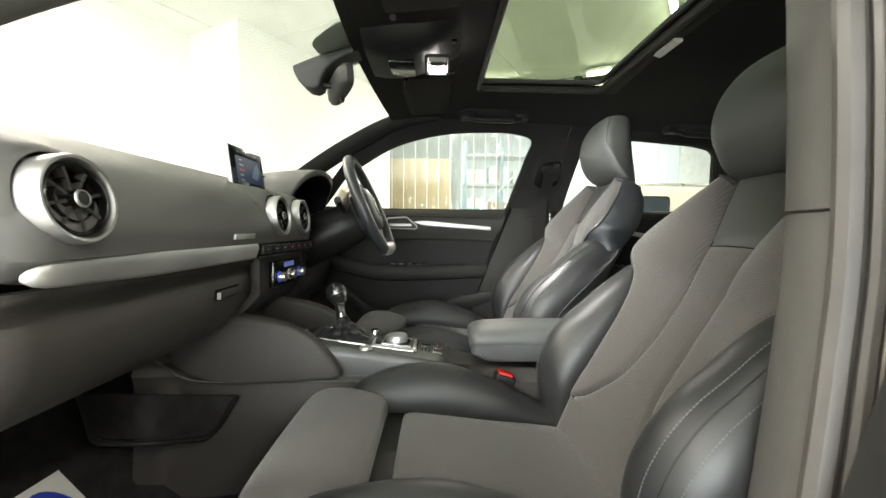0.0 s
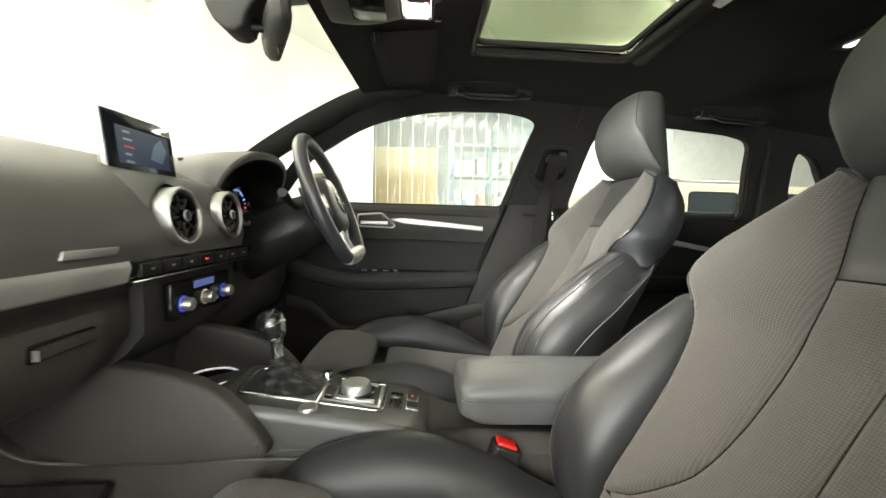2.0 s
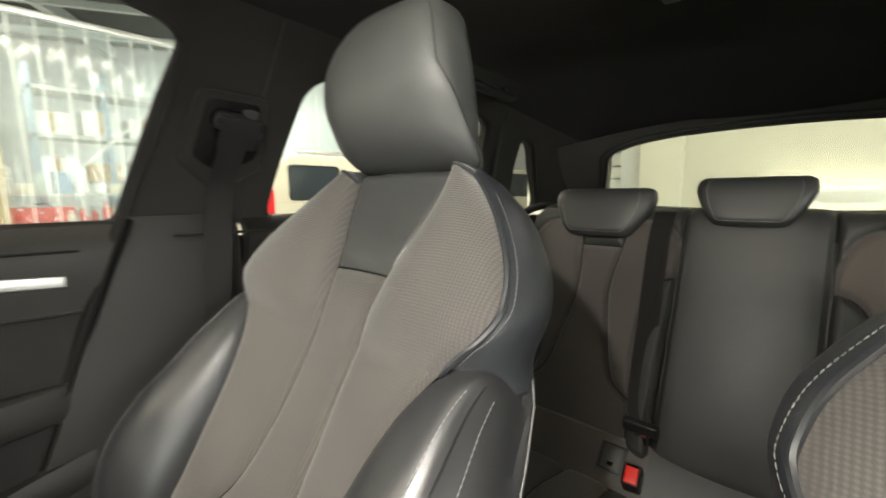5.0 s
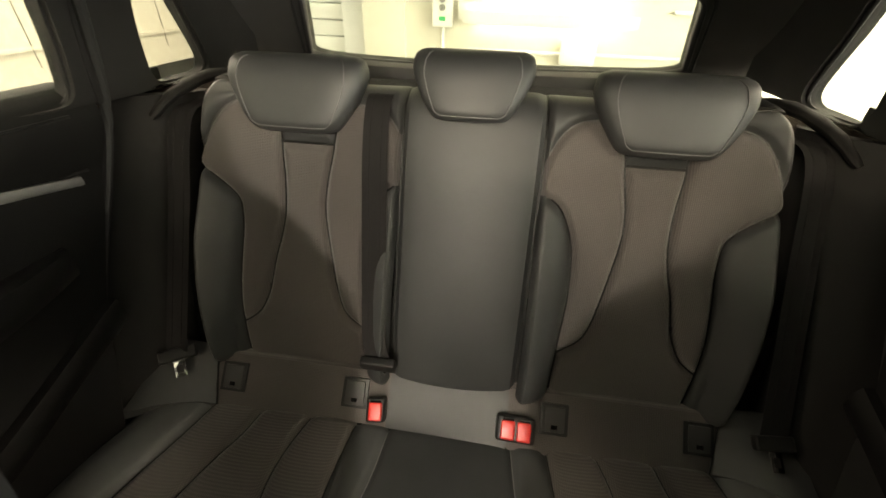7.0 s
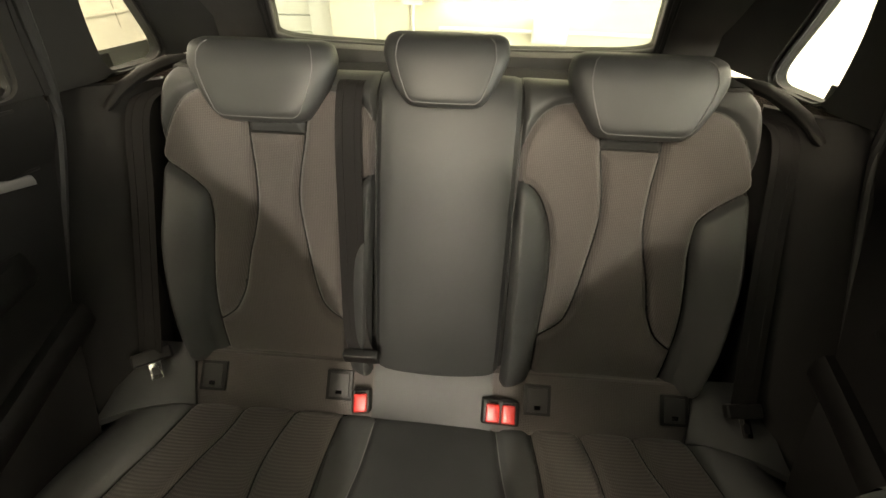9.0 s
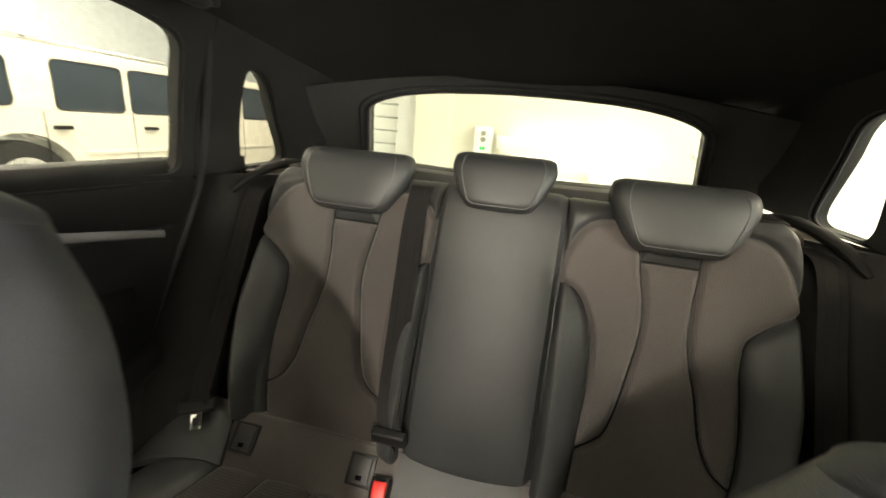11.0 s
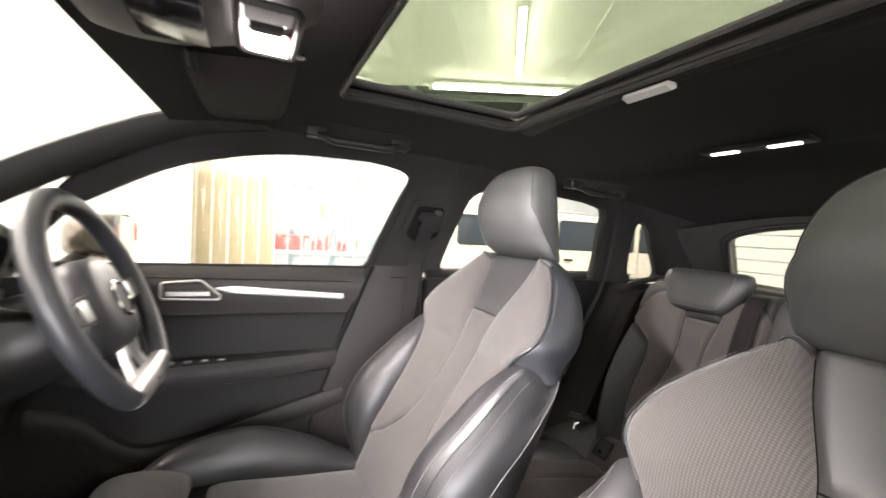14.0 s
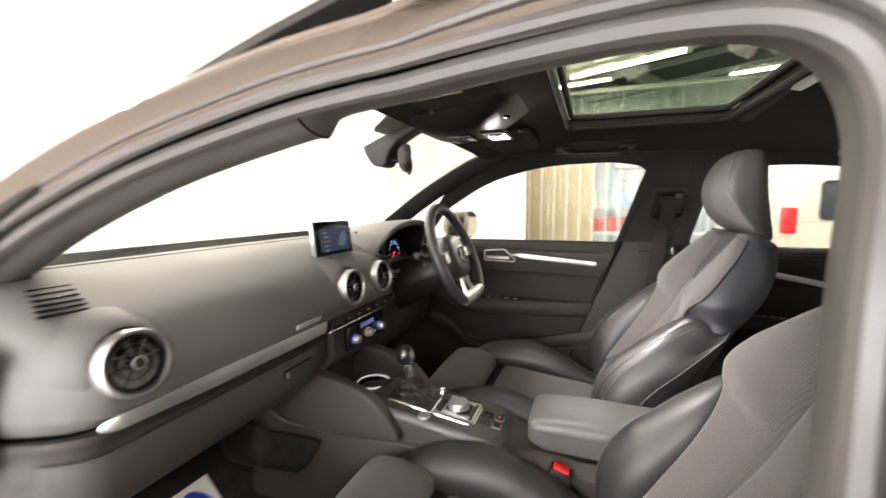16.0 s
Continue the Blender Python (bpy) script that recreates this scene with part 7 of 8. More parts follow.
for sg, y_in in ((1, 0.134), (-1, 0.124)):
    def back_place(y, s, d, sg=sg, y_in=y_in):
        v = s / LONG
        e = sm(A5, v)
        t = (y - y_in) / (0.545 - y_in)
        yy = y_in + (e - y_in) * t                  # the grid follows the outer side
        f = sag(v, yy) + plump(d)
        a1, a4 = sm(A1, v), sm(A4, v)
        if v < 0.83 and yy < a1:
            k = (a1 - yy) / max(a1 - y_in, 0.01)
            f += sm(FWD, v) * math.sin(math.pi * min(1.0, k * 0.62)) ** 0.8
        if v < 0.84 and yy > a4:
            k = (yy - a4) / max(e - a4, 0.01)
            f += sm(FWD, v) * math.sin(math.pi * min(1.0, k * 0.60)) ** 0.8
        f -= 0.045 * max(0.0, 1 - (e - yy) / 0.022) ** 2.4 + 0.030 * max(0.0, 1 - (yy - y_in) / 0.012) ** 2
        f -= 0.030 * max(0.0, 1 - (v - 0.03) / 0.06) ** 2 if v < 0.09 else 0.0
        return rb(v, sg * yy, f)

    def back_region(y, s):
        v = s / LONG
        if v > sm(ARCH, y):
            return "shoulder_cap"
        if v < 0.83 and y < sm(A1, v):
            return "inner_bolster"
        if v < 0.84 and y > sm(A4, v):
            return "outer_bolster"
        lo = sm(A2, v) if v > A2[0][0] else 0.0
        hi = sm(A3, v) if v > A3[0][0] else 1.0
        if y < lo:
            return "inner_wing"
        if y > hi:
            return "outer_wing"
        return "insert" if v > VI else "back_centre"

    made = quilt(np.linspace(y_in, 0.545, 104), np.linspace(-0.01, 1.16, 132) * LONG, [seam_a1, seam_a2, seam_a3, seam_a4, seam_arch, seam_insert], back_place, back_region)
    for nm, bm in made.items():
        part(nm, bm, BACK_LOOK[nm][0], bench, BACK_LOOK[nm][1])
    grow = lambda pts, lift: [back_place(a, b, 0.0) + Vector((-lift, 0, lift * 0.4)) for a, b in pts if y_in + 0.004 < a < 0.540]
    for pts in (seam_a2, seam_a3, seam_a1, seam_a4, seam_insert):
        # dark tubes deepen the shade of the sewn grooves
        part("seam", tube(grow([q for q in pts if q[1] > 0.03 and q[1] < 1.0 * LONG], 0.0004), 0.0027, 5), SATIN_BLACK, bench, "dark tube along a seam")
    part("edge_seam", tube(grow([q for q in seam_arch if q[0] < 0.22 or q[0] > 0.42], 0.0022), 0.0011, 5), THREAD, bench, "pale stitched edge")
    rows = [[rb(v, sg * (sm(A5, v) + dy), fz) for dy, fz in ((-0.001, -0.022), (0.004, -0.06), (0.0, -0.12))] for v in np.linspace(0, 1.05, 20)]
    part("bench_side", sheet(rows), LEATHER_REAR, bench)
    # folding lever recess on the shoulder
    rec = pose(1.330, sg * 0.492, 0.984, 0, -6, 0)
    part("lever_recess", moved(box(-0.020, 0.045, -0.030, 0.030, -0.010, 0.006, 0.006, 3), rec), TRIM_DARK, bench, "grey plastic release recess")
    part("release_lever", moved(box(-0.008, 0.036, -0.018, 0.018, 0.004, 0.0085, 0.003), rec), SATIN_BLACK, bench)

# middle back with its plain leather
rows = []
for v in np.linspace(0.0, 1.14, 50):
    row = []
    for t in edge_steps(16):
        y = -0.1205 + 0.2505 * t
        row.append(rb(v, y, 0.024 + 0.010 * math.sin(math.pi * t) + groove(min(t, 1 - t) * 0.25, 0.007, 0.018) - 0.03 * max(0.0, 1 - v / 0.09) ** 2))
    rows.append(row)
part("middle_back", sheet(rows), LEATHER_REAR, bench, "smooth black leather middle back")
for y in (-0.1223, 0.132):
    part("gap", thick([[rb(v, y + d, -0.004) for d in (-0.004, 0.004)] for v in np.linspace(0.02, 1.1, 16)], (0.02, 0, 0)), SATIN_BLACK, bench, "dark gap beside the middle back")
part("bench_shell", thick([[rb(v, y, -0.05) for y in np.linspace(-0.53, 0.53, 9)] for v in np.linspace(0, 0.97, 9)], (0.07, 0, 0)), SATIN_BLACK, bench, "black rear shell of the bench")


def low_restraint(y, hw, z0, h, name="head_restraint"):
    """A low saddle-shaped rear head restraint with a flat front face inside a sewn edge."""
    n = 44
    ks = smooth_pts([(0.0, 0.56, 0.50), (0.05, 0.64, 0.80), (0.14, 0.71, 1.0), (0.24, 0.78, 1.06), (0.45, 0.90, 1.0), (0.7, 1.0, 0.92), (0.86, 0.99, 0.80), (0.95, 0.95, 0.6), (1.0, 0.84, 0.30)], 26)

    def at(k, a, out=0.0):
        ca, sa = math.cos(a), math.sin(a)
        return Vector((1.268 + 0.030 * k.x - 0.004 + math.copysign(abs(ca) ** 0.62, ca) * (0.052 * k.z + out), y + math.copysign(abs(sa) ** 0.50, sa) * (hw * k.y + out), z0 + h * k.x))
    rows = [[at(k, 2 * math.pi * j / n) for j in range(n)] for k in ks]
    hr = part(name, sheet(rows, closed=True, caps=True), LEATHER_REAR, bench, "black leather rear head restraint")
    # one pale seam in a U round the front face
    run = [at(k, math.pi - 0.62, 0.0006) for k in reversed(ks[8:25])]
    run += [at(ks[7 if abs(q) > 0.85 else 6], math.pi + 0.62 * q, 0.0006) for q in np.linspace(-0.9, 0.9, 19)]
    run += [at(k, math.pi + 0.62, 0.0006) for k in ks[8:25]]
    part("seam", tube(smooth_pts(run[::2], 60), 0.0010, 5), THREAD, hr, "pale stitched seam")
    for sg in (1, -1):
        part("post", tube([(1.278, y + sg * hw * 0.42, z0 - 0.02), (1.272, y + sg * hw * 0.42, z0 + 0.03)], 0.0055, 10), SATIN_BLACK, hr, "black post")
    return hr


low_restraint(0.332, 0.128, 0.915, 0.125)
low_restraint(-0.322, 0.128, 0.915, 0.125)
low_restraint(0.013, 0.104, 0.955, 0.105)


# cushion: two places with pressed lines and a plain middle
def cush(x, y, lift=0.0):
    u = (x - 0.55) / 0.5
    z = 0.425 - 0.02 * u + lift
    if x < 0.62:
        z -= 0.9 * (0.62 - x) ** 1.6 * 3
    return Vector((x, y, z))


C4 = [(0.53, 0.180), (0.70, 0.165), (0.83, 0.145), (0.91, 0.131), (1.012, 0.122)]
C3 = [(0.53, 0.215), (0.82, 0.204), (0.90, 0.201), (1.012, 0.190)]
C2 = [(0.53, 0.285), (0.70, 0.296), (0.816, 0.306), (0.88, 0.310), (0.94, 0.303), (1.012, 0.284)]
C1 = [(0.53, 0.475), (0.70, 0.470), (0.80, 0.455), (0.89, 0.428), (0.95, 0.404), (1.012, 0.391)]
C0 = [(0.53, 0.600), (0.78, 0.560), (0.92, 0.520), (1.012, 0.496)]
CUSH_LOOK = {"cushion_middle": (mat("middle_cloth", (0.013, 0.014, 0.014), 0.9, bump=0.6, scale=1200), "black cloth cushion middle"), "cushion_edge": (LEATHER_REAR, "black leather cushion edge"),
             "inner_panel": (CLOTH_REAR, "brown-grey knitted cloth cushion panel"), "centre_panel": (CLOTH_REAR, "brown-grey knitted cloth cushion panel"),
             "outer_panel": (CLOTH_REAR, "brown-grey knitted cloth cushion panel"), "cushion_side": (LEATHER_REAR, "black leather cushion side")}


def cush_place(x, y, d, sg=1):
    side_ = sm(C0, x)
    lift = plump(d) * 0.8 + (0.026 * math.sin(math.pi * min(1.0, (y - side_) / 0.13)) - 0.03 * max(0.0, (y - side_) / 0.14) ** 3 if y > side_ else 0.0)
    lift -= 0.012 * max(0.0, 1 - (1.012 - x) / 0.02) ** 2
    if y < 0.19:
        lift -= 0.004
    return cush(x, sg * y, lift)


def cush_region(x, y):
    for keys, nm in ((C4, "cushion_middle"), (C3, "cushion_edge"), (C2, "inner_panel"), (C1, "centre_panel"), (C0, "outer_panel")):
        if y < sm(keys, x):
            return nm
    return "cushion_side"


cush_seams = [line_of(k, 40) for k in (C4, C3, C2, C1, C0)]
for sg in (1, -1):
    made = quilt(np.linspace(0.53, 1.012, 74), np.linspace(0.0, 0.665, 112), cush_seams, lambda x, y, d, sg=sg: cush_place(x, y, d, sg), cush_region)
    for nm, bm in made.items():
        part(nm, bm, CUSH_LOOK[nm][0], bench, CUSH_LOOK[nm][1])
    for k, line in enumerate(cush_seams):
        # dark tubes put groove shade along the cushion lines
        part("seam", tube([cush_place(x, y, 0.0, sg) + Vector((0, 0, 0.0008)) for x, y in line if x < 1.0], 0.0018 if k else 0.0010, 5), SATIN_BLACK if k else THREAD, bench, "dark tube along a seam" if k else "pale stitched seam")
# bite panel that rises to the backs
rows = []
for y in np.linspace(-0.505, 0.505, 60):
    rows.append([Vector((1.0 + 0.006 * math.sin(9 * y), y, 0.396)), Vector((1.010, y, 0.408)), Vector((1.035, y, 0.434)), Vector((1.062, y, 0.464)), Vector((1.078, y, 0.474)), Vector((1.11, y, 0.466))])
part("bite_panel", sheet(rows), CLOTH_REAR, bench, "cloth strip between cushion and backs")
part("bite_middle", sheet([[p + Vector((-0.004, 0, 0.004)) for p in r] for r in rows if -0.118 < r[0].y < 0.13]), LEATHER_REAR, bench, "smooth strip between the buckles")
for sg in (1, -1):
    # leather corner that climbs from the cushion side to the back
    corner = [[Vector((1.000, sg * 0.490, 0.402)), Vector((1.036, sg * 0.500, 0.437)), Vector((1.064, sg * 0.506, 0.468)), Vector((1.085, sg * 0.510, 0.482))],
              [Vector((0.985, sg * 0.525, 0.422)), Vector((1.020, sg * 0.532, 0.446)), Vector((1.052, sg * 0.536, 0.474)), Vector((1.080, sg * 0.538, 0.494))],
              [Vector((0.955, sg * 0.580, 0.440)), Vector((1.000, sg * 0.584, 0.452)), Vector((1.040, sg * 0.586, 0.474)), Vector((1.075, sg * 0.586, 0.500))],
              [Vector((0.930, sg * 0.640, 0.432)), Vector((0.985, sg * 0.640, 0.444)), Vector((1.030, sg * 0.640, 0.464)), Vector((1.070, sg * 0.640, 0.490))]]
    part("corner_pad", thick([smooth_pts(r, 12) for r in zip(*[smooth_pts(r, 10) for r in corner])], (0.004, 0, -0.02)), LEATHER_REAR, bench, "black leather corner of the cushion")
    part("seam", tube([p + Vector((-0.002, 0, 0.002)) for p in smooth_pts(corner[0], 10)], 0.0018, 5), SATIN_BLACK, bench, "dark tube along a seam")
part("cushion_base", box(0.56, 1.10, -0.62, 0.62, 0.26, 0.385, 0.03, 3), SATIN_BLACK, bench)


# things in the bench
def isofix(y):
    t = thing("child_seat_anchor", "black plastic child seat anchor flap in the bench", "anchor", "child seat anchors", at=pose(1.043, y, 0.444, 0, -48, 0))
    part("frame", prism([(-0.030, -0.027, 0), (0.030, -0.027, 0), (0.030, 0.027, 0), (-0.030, 0.027, 0)], (0, 0, 0.006), 0.002), SATIN_BLACK, t)
    part("flap", prism([(-0.024, -0.020, 0.004), (0.024, -0.020, 0.004), (0.024, 0.020, 0.004), (-0.024, 0.020, 0.004)], (0, 0, 0.005), 0.002), PLASTIC, t)
    part("pictogram", prism([(-0.018, -0.006, 0.0088), (-0.010, -0.006, 0.0088), (-0.010, 0.006, 0.0088), (-0.018, 0.006, 0.0088)], (0, 0, 0.0006)), BLACK, t)
    return t


for y in (0.199, 0.463, -0.202, -0.471):
    isofix(y)


def buckle(at, wide=1):
    """A seat belt buckle: black housing with red release buttons."""
    t = thing("belt_buckle", "black belt buckle with a red release button" if wide == 1 else "black double belt buckle with two red release buttons", "buckle", "belt buckles", at=at)
    w = 0.018 * wide
    part("housing", box(-0.023, 0.023, -w, w, -0.06, 0.0, 0.006, 3), SATIN_BLACK, t)
    for k in range(wide):
        c = (k - (wide - 1) / 2) * 0.030
        part("button", box(-0.019, 0.015, c - 0.0130, c + 0.0130, -0.006, 0.0045, 0.0035, 3), RED, t, "red release button")
        part("slot", box(0.0150, 0.0185, c - 0.010, c + 0.010, -0.004, 0.001), BLACK, t)
    return t


buckle(pose(1.000, 0.146, 0.455, 0, -40, 6))
buckle(pose(1.000, -0.126, 0.455, 0, -40, -2), 2)


def belt(name, pts, width, label, across=(0, 1, 0), tongue=None):
    """Belt webbing along points, with its tongue and chrome plate."""
    t = thing(name, label, "seat belt", "seat belts")
    P = smooth_pts(pts, 40)
    a = Vector(across).normalized() * width / 2
    part("webbing", thick([[p - a, p - a * 0.33, p + a * 0.33, p + a] for p in P], (-0.0015, 0, 0.0004)), BELT, t, "black ribbed webbing")
    for q in (-0.45, 0.45):
        part("rib", tube([p + a * q + Vector((-0.0016, 0, 0.0004)) for p in P], 0.0007, 4), BELT, t)
    if tongue:
        at, rot = tongue
        tg = part("tongue", box(-0.008, 0.010, -0.034, 0.034, -0.012, 0.014, 0.005, 3), SATIN_BLACK, t, "black plastic tongue", m=pose(*at, *rot))
        pl = prism([(0, -0.011, -0.012), (0, 0.011, -0.012), (0, 0.010, -0.046), (0, -0.010, -0.046)], (0.0025, 0, 0), 0.0008)
        part("latch_plate", pl, CHROME, tg, "chrome latch plate")
        part("latch_hole", box(-0.0008, 0.0033, -0.006, 0.006, -0.038, -0.022, 0.001), SATIN_BLACK, tg)
    return t


belt("rear_belt", [rb(1.0, 0.178, 0.028) + Vector((0.075, 0, 0.016)), rb(1.0, 0.178, 0.030) + Vector((0.02, 0, 0.012)), rb(0.9, 0.176, 0.030), rb(0.6, 0.168, 0.040), rb(0.3, 0.160, 0.050), (1.052, 0.148, 0.545)], 0.046,
     "black middle rear belt hanging beside the middle back", tongue=((1.040, 0.146, 0.540), (0, -15, 0)))
for sg, end, plate_at, turn in ((1, (1.040, 0.574, 0.506), (1.034, 0.570, 0.500), 35), (-1, (1.030, -0.578, 0.492), (1.022, -0.577, 0.486), 6)):
    top = Vector((1.248, sg * 0.570, 0.918))
    belt("rear_belt", [top + Vector((0.06, -sg * 0.010, 0.03)), top, top.lerp(Vector(end), 0.35), top.lerp(Vector(end), 0.7), end], 0.046,
         "black outer rear belt hanging beside the bench", tongue=(plate_at, (0, 52, turn)))
    rows = smooth_pts([(1.42, sg * 0.50, 0.975), (1.345, sg * 0.535, 0.990), (1.280, sg * 0.585, 0.965), (1.235, sg * 0.618, 0.925)], 20)
    solo("belt_guide", tube(rows, [0.010 + 0.008 * math.sin(math.pi * i / 19) + 0.0015 * math.sin(1.9 * i) for i in range(20)], 12, flat=0.6), SIDE_TRIM, "black plastic belt guide on the quarter trim", "belt guide", group="belt guides")
    # bench side panel against the wheel arch
    rows = []
    for v in np.linspace(0, 1, 14):
        x0 = 1.10 + 0.19 * v
        z = 0.40 + 0.56 * v
        rows.append([Vector((x0 + 0.03, sg * 0.555, z)), Vector((x0 - 0.02 - 0.06 * (1 - v), sg * 0.60, z)), Vector((x0 - 0.05 - 0.10 * (1 - v), sg * 0.655, z)), Vector((x0 - 0.05 - 0.12 * (1 - v), sg * 0.70, z))])
    solo("arch_trim", thick(rows, (0.02, sg * 0.01, 0)), SIDE_TRIM, "black cloth-lined wheel arch trim beside the bench", "side trim", "structure")
# parcel opening behind the backs, belt outlet
solo("belt_outlet", box(1.325, 1.385, 0.135, 0.235, 0.963, 0.978, 0.004), TRIM_DARK, "grey plastic belt outlet on the bench top", "belt outlet")
solo("parcel_shelf", thick([[(x, y, 0.935) for y in np.linspace(-0.55, 0.55, 7)] for x in (1.39, 1.50, 1.62, 1.72)], (0, 0, -0.02)), CARPET, "black parcel shelf behind the bench", "parcel shelf")
buckle(pose(0.171, -0.080, 0.577, 0, 18, 0))

# ---- the hall round the car ----
def hall_plate(name, x0, x1, y0, y1, z0, z1, material, label, category):
    return solo(name, box(x0, x1, y0, y1, z0, z1), material, label, category, "structure", smooth=False, m=ROOM)


hall_plate("floor", -9, 14, -9, 14, GROUND - 0.1, GROUND, CONCRETE, "pale grey screed hall floor", "floor")
hall_plate("ceiling", -9, 14, -9, 4.78, CEIL, CEIL + 0.1, CEILPAINT, "white boarded hall ceiling", "ceiling")
HIGH = 3.75
# dark colour stands in for the unlit space beyond the ceiling edge
DARKROOF = mat("dark_void_sheet", (0.035, 0.042, 0.045), 0.6, bump=0.2, scale=30, var=0.15, vscale=2)
hall_plate("upper_roof", -9, 14, 4.70, 14, HIGH, HIGH + 0.1, DARKROOF, "made-up dark roof for the dark space over the store", "roof")
hall_plate("ceiling_edge", -9, 14, 4.70, 4.78, CEIL + 0.1, HIGH, DARKROOF, "dark upstand at the ceiling edge", "trim")
STEEL = mat("painted_steel", (0.42, 0.46, 0.48), 0.5, var=0.08)
for k in range(6):
    hall_plate("roof_beam", -5.2 + 2.1 * k, -5.08 + 2.1 * k, 4.80, 12, HIGH - 0.20, HIGH - 0.004, STEEL, "pale steel roof beam", "beam")
for k in range(3):
    hall_plate("roof_purlin", -9, 9, 5.6 + 1.2 * k, 5.66 + 1.2 * k, HIGH - 0.30, HIGH - 0.21, STEEL, "pale steel roof purlin", "beam")
for k in range(5):
    hall_plate("ceiling_joint", -6.0 + 2.4 * k, -5.985 + 2.4 * k, -6, 4.7, CEIL - 0.012, CEIL - 0.002, WHITE, "white ceiling board joint", "trim")
    if k < 4:
        hall_plate("ceiling_joint", -9, 9, -5.0 + 2.4 * k, -4.985 + 2.4 * k, CEIL - 0.014, CEIL - 0.004, WHITE, "white ceiling board joint", "trim")
hall_plate("wall_front", -4.2, -4.0, -9, 1.75, GROUND, CEIL, WALLPAINT, "white painted hall wall", "wall")
hall_plate("wall_return", -4.0, -3.2, 1.75, 1.9, GROUND, CEIL, WALLPAINT, "white painted return wall", "wall")
hall_plate("wall_front_far", -3.4, -3.2, 1.9, 4.29, GROUND, CEIL, WALLPAINT, "white painted hall wall", "wall")
hall_plate("wall_side", -9, 12, -6.2, -6.0, GROUND, CEIL, WALLPAINT, "white painted hall wall", "wall")
hall_plate("wall_far", -9, 12, 9.4, 9.6, GROUND, HIGH, mat("grey_cladding", (0.66, 0.70, 0.72), 0.6, bump=0.2, scale=30), "grey clad far hall wall", "wall")
hall_plate("wall_end", 9.0, 9.2, -9, 12, GROUND, HIGH, WALLPAINT, "white hall wall", "wall")
hall_plate("air_brick", -4.0, -3.985, -0.95, -0.10, 2.20, 2.37, WHITE, "white louvre vent in the wall", "wall vent")
hall_plate("skirting", -4.0, -3.98, -6, 1.75, GROUND, GROUND + 0.12, mat("grey_skirting", (0.30, 0.30, 0.30), 0.6), "grey skirting board", "baseboard")

# rear wall with its tube, conduit and switch box
RW = 3.55
solo("wall_rear", box(RW, RW + 0.2, -6.5, 0.62, GROUND, CEIL), CREAMPAINT, "cream painted block wall behind the car", "wall", "structure", smooth=False)
for k in range(9):
    solo("block_joint", box(RW - 0.003, RW, -6.5, 0.62, GROUND + 0.215 + 0.225 * k, GROUND + 0.221 + 0.225 * k), CREAMPAINT, "shallow mortar joint in the wall", "trim", "structure", smooth=False)


WALL_TUBE = glow("wall_tube", (1.0, 0.98, 0.93), 12.0)


def batten(name, m, length, label, watts=0):
    t = thing(name, label, "tube light", "tube lights", at=m)
    part("tube", tube([(-length / 2, 0, 0), (length / 2, 0, 0)], 0.026, 14), TUBE if name.startswith("ceiling") else WALL_TUBE, t, "glowing tube")
    for sg in (1, -1):
        part("end_cap", box(sg * length / 2 - 0.03, sg * length / 2 + 0.03, -0.032, 0.032, -0.03, 0.05, 0.006), WHITE, t, "white end cap")
    part("body", box(-length / 2, length / 2, -0.035, 0.035, 0.028, 0.062, 0.006), WHITE, t, "white batten body")
    if watts:
        area_light("tube_lamp", m @ pose(0, 0, -0.03), length, 0.06, watts)
    return t


batten("wall_tube_light", pose(RW - 0.09, -0.30, 0.985, -90, 0, 90), 1.0, "glowing tube light on the rear wall", 0)
area_light("wall_tube_lamp", pose(RW - 0.14, -0.30, 0.985, 0, 90, 0), 0.06, 1.0, 2.5)
batten("wall_tube_light", pose(RW - 0.09, -3.0, 0.985, -90, 0, 90), 1.22, "glowing tube light on the rear wall", 0)
area_light("wall_tube_lamp", pose(RW - 0.14, -3.0, 0.985, 0, 90, 0), 0.06, 1.2, 2.5)
solo("conduit", tube([(RW - 0.015, -1.05, 1.045), (RW - 0.015, -2.4, 1.045)], 0.011, 10), WHITE, "white conduit along the wall", "conduit")
solo("conduit", tube([(RW - 0.012, -6.4, 0.79), (RW - 0.012, 0.2, 0.79)], 0.011, 10), WHITE, "white conduit along the wall", "conduit")
solo("conduit", tube([(RW - 0.012, 0.37, 0.2), (RW - 0.012, 0.37, 0.98)], 0.011, 10), WHITE, "white conduit along the wall", "conduit")
GREY_KEY = mat("grey_button", (0.25, 0.25, 0.24), 0.5)
sb = thing("switch_box", "white wall switch box with grey buttons and a green lamp", "switch box", at=pose(RW - 0.03, 0.37, 1.02))
part("case", box(-0.03, 0.03, -0.065, 0.065, -0.10, 0.10, 0.008), WHITE, sb)
for z in (0.055, 0.01):
    part("button", lathe([(0.020, 0), (0.020, 0.010), (0.0, 0.012)], 18, m=pose(-0.03, 0.0, z, 0, -90, 0)), GREY_KEY, sb, "grey button")
part("green_lamp", box(-0.034, -0.03, -0.02, 0.02, -0.065, -0.04), mat("green_lens", (0.03, 0.40, 0.15), 0.3), sb, "green lamp")
solo("junction_box", box(RW - 0.06, RW, 0.16, 0.27, 0.97, 1.07, 0.008), WHITE, "white junction box beside the tube", "junction box")
sk = thing("socket_box", "white double socket box on the wall", "socket", at=pose(RW - 0.03, -0.52, 0.80))
part("case", box(-0.03, 0.03, -0.11, 0.11, -0.07, 0.07, 0.008), WHITE, sk)
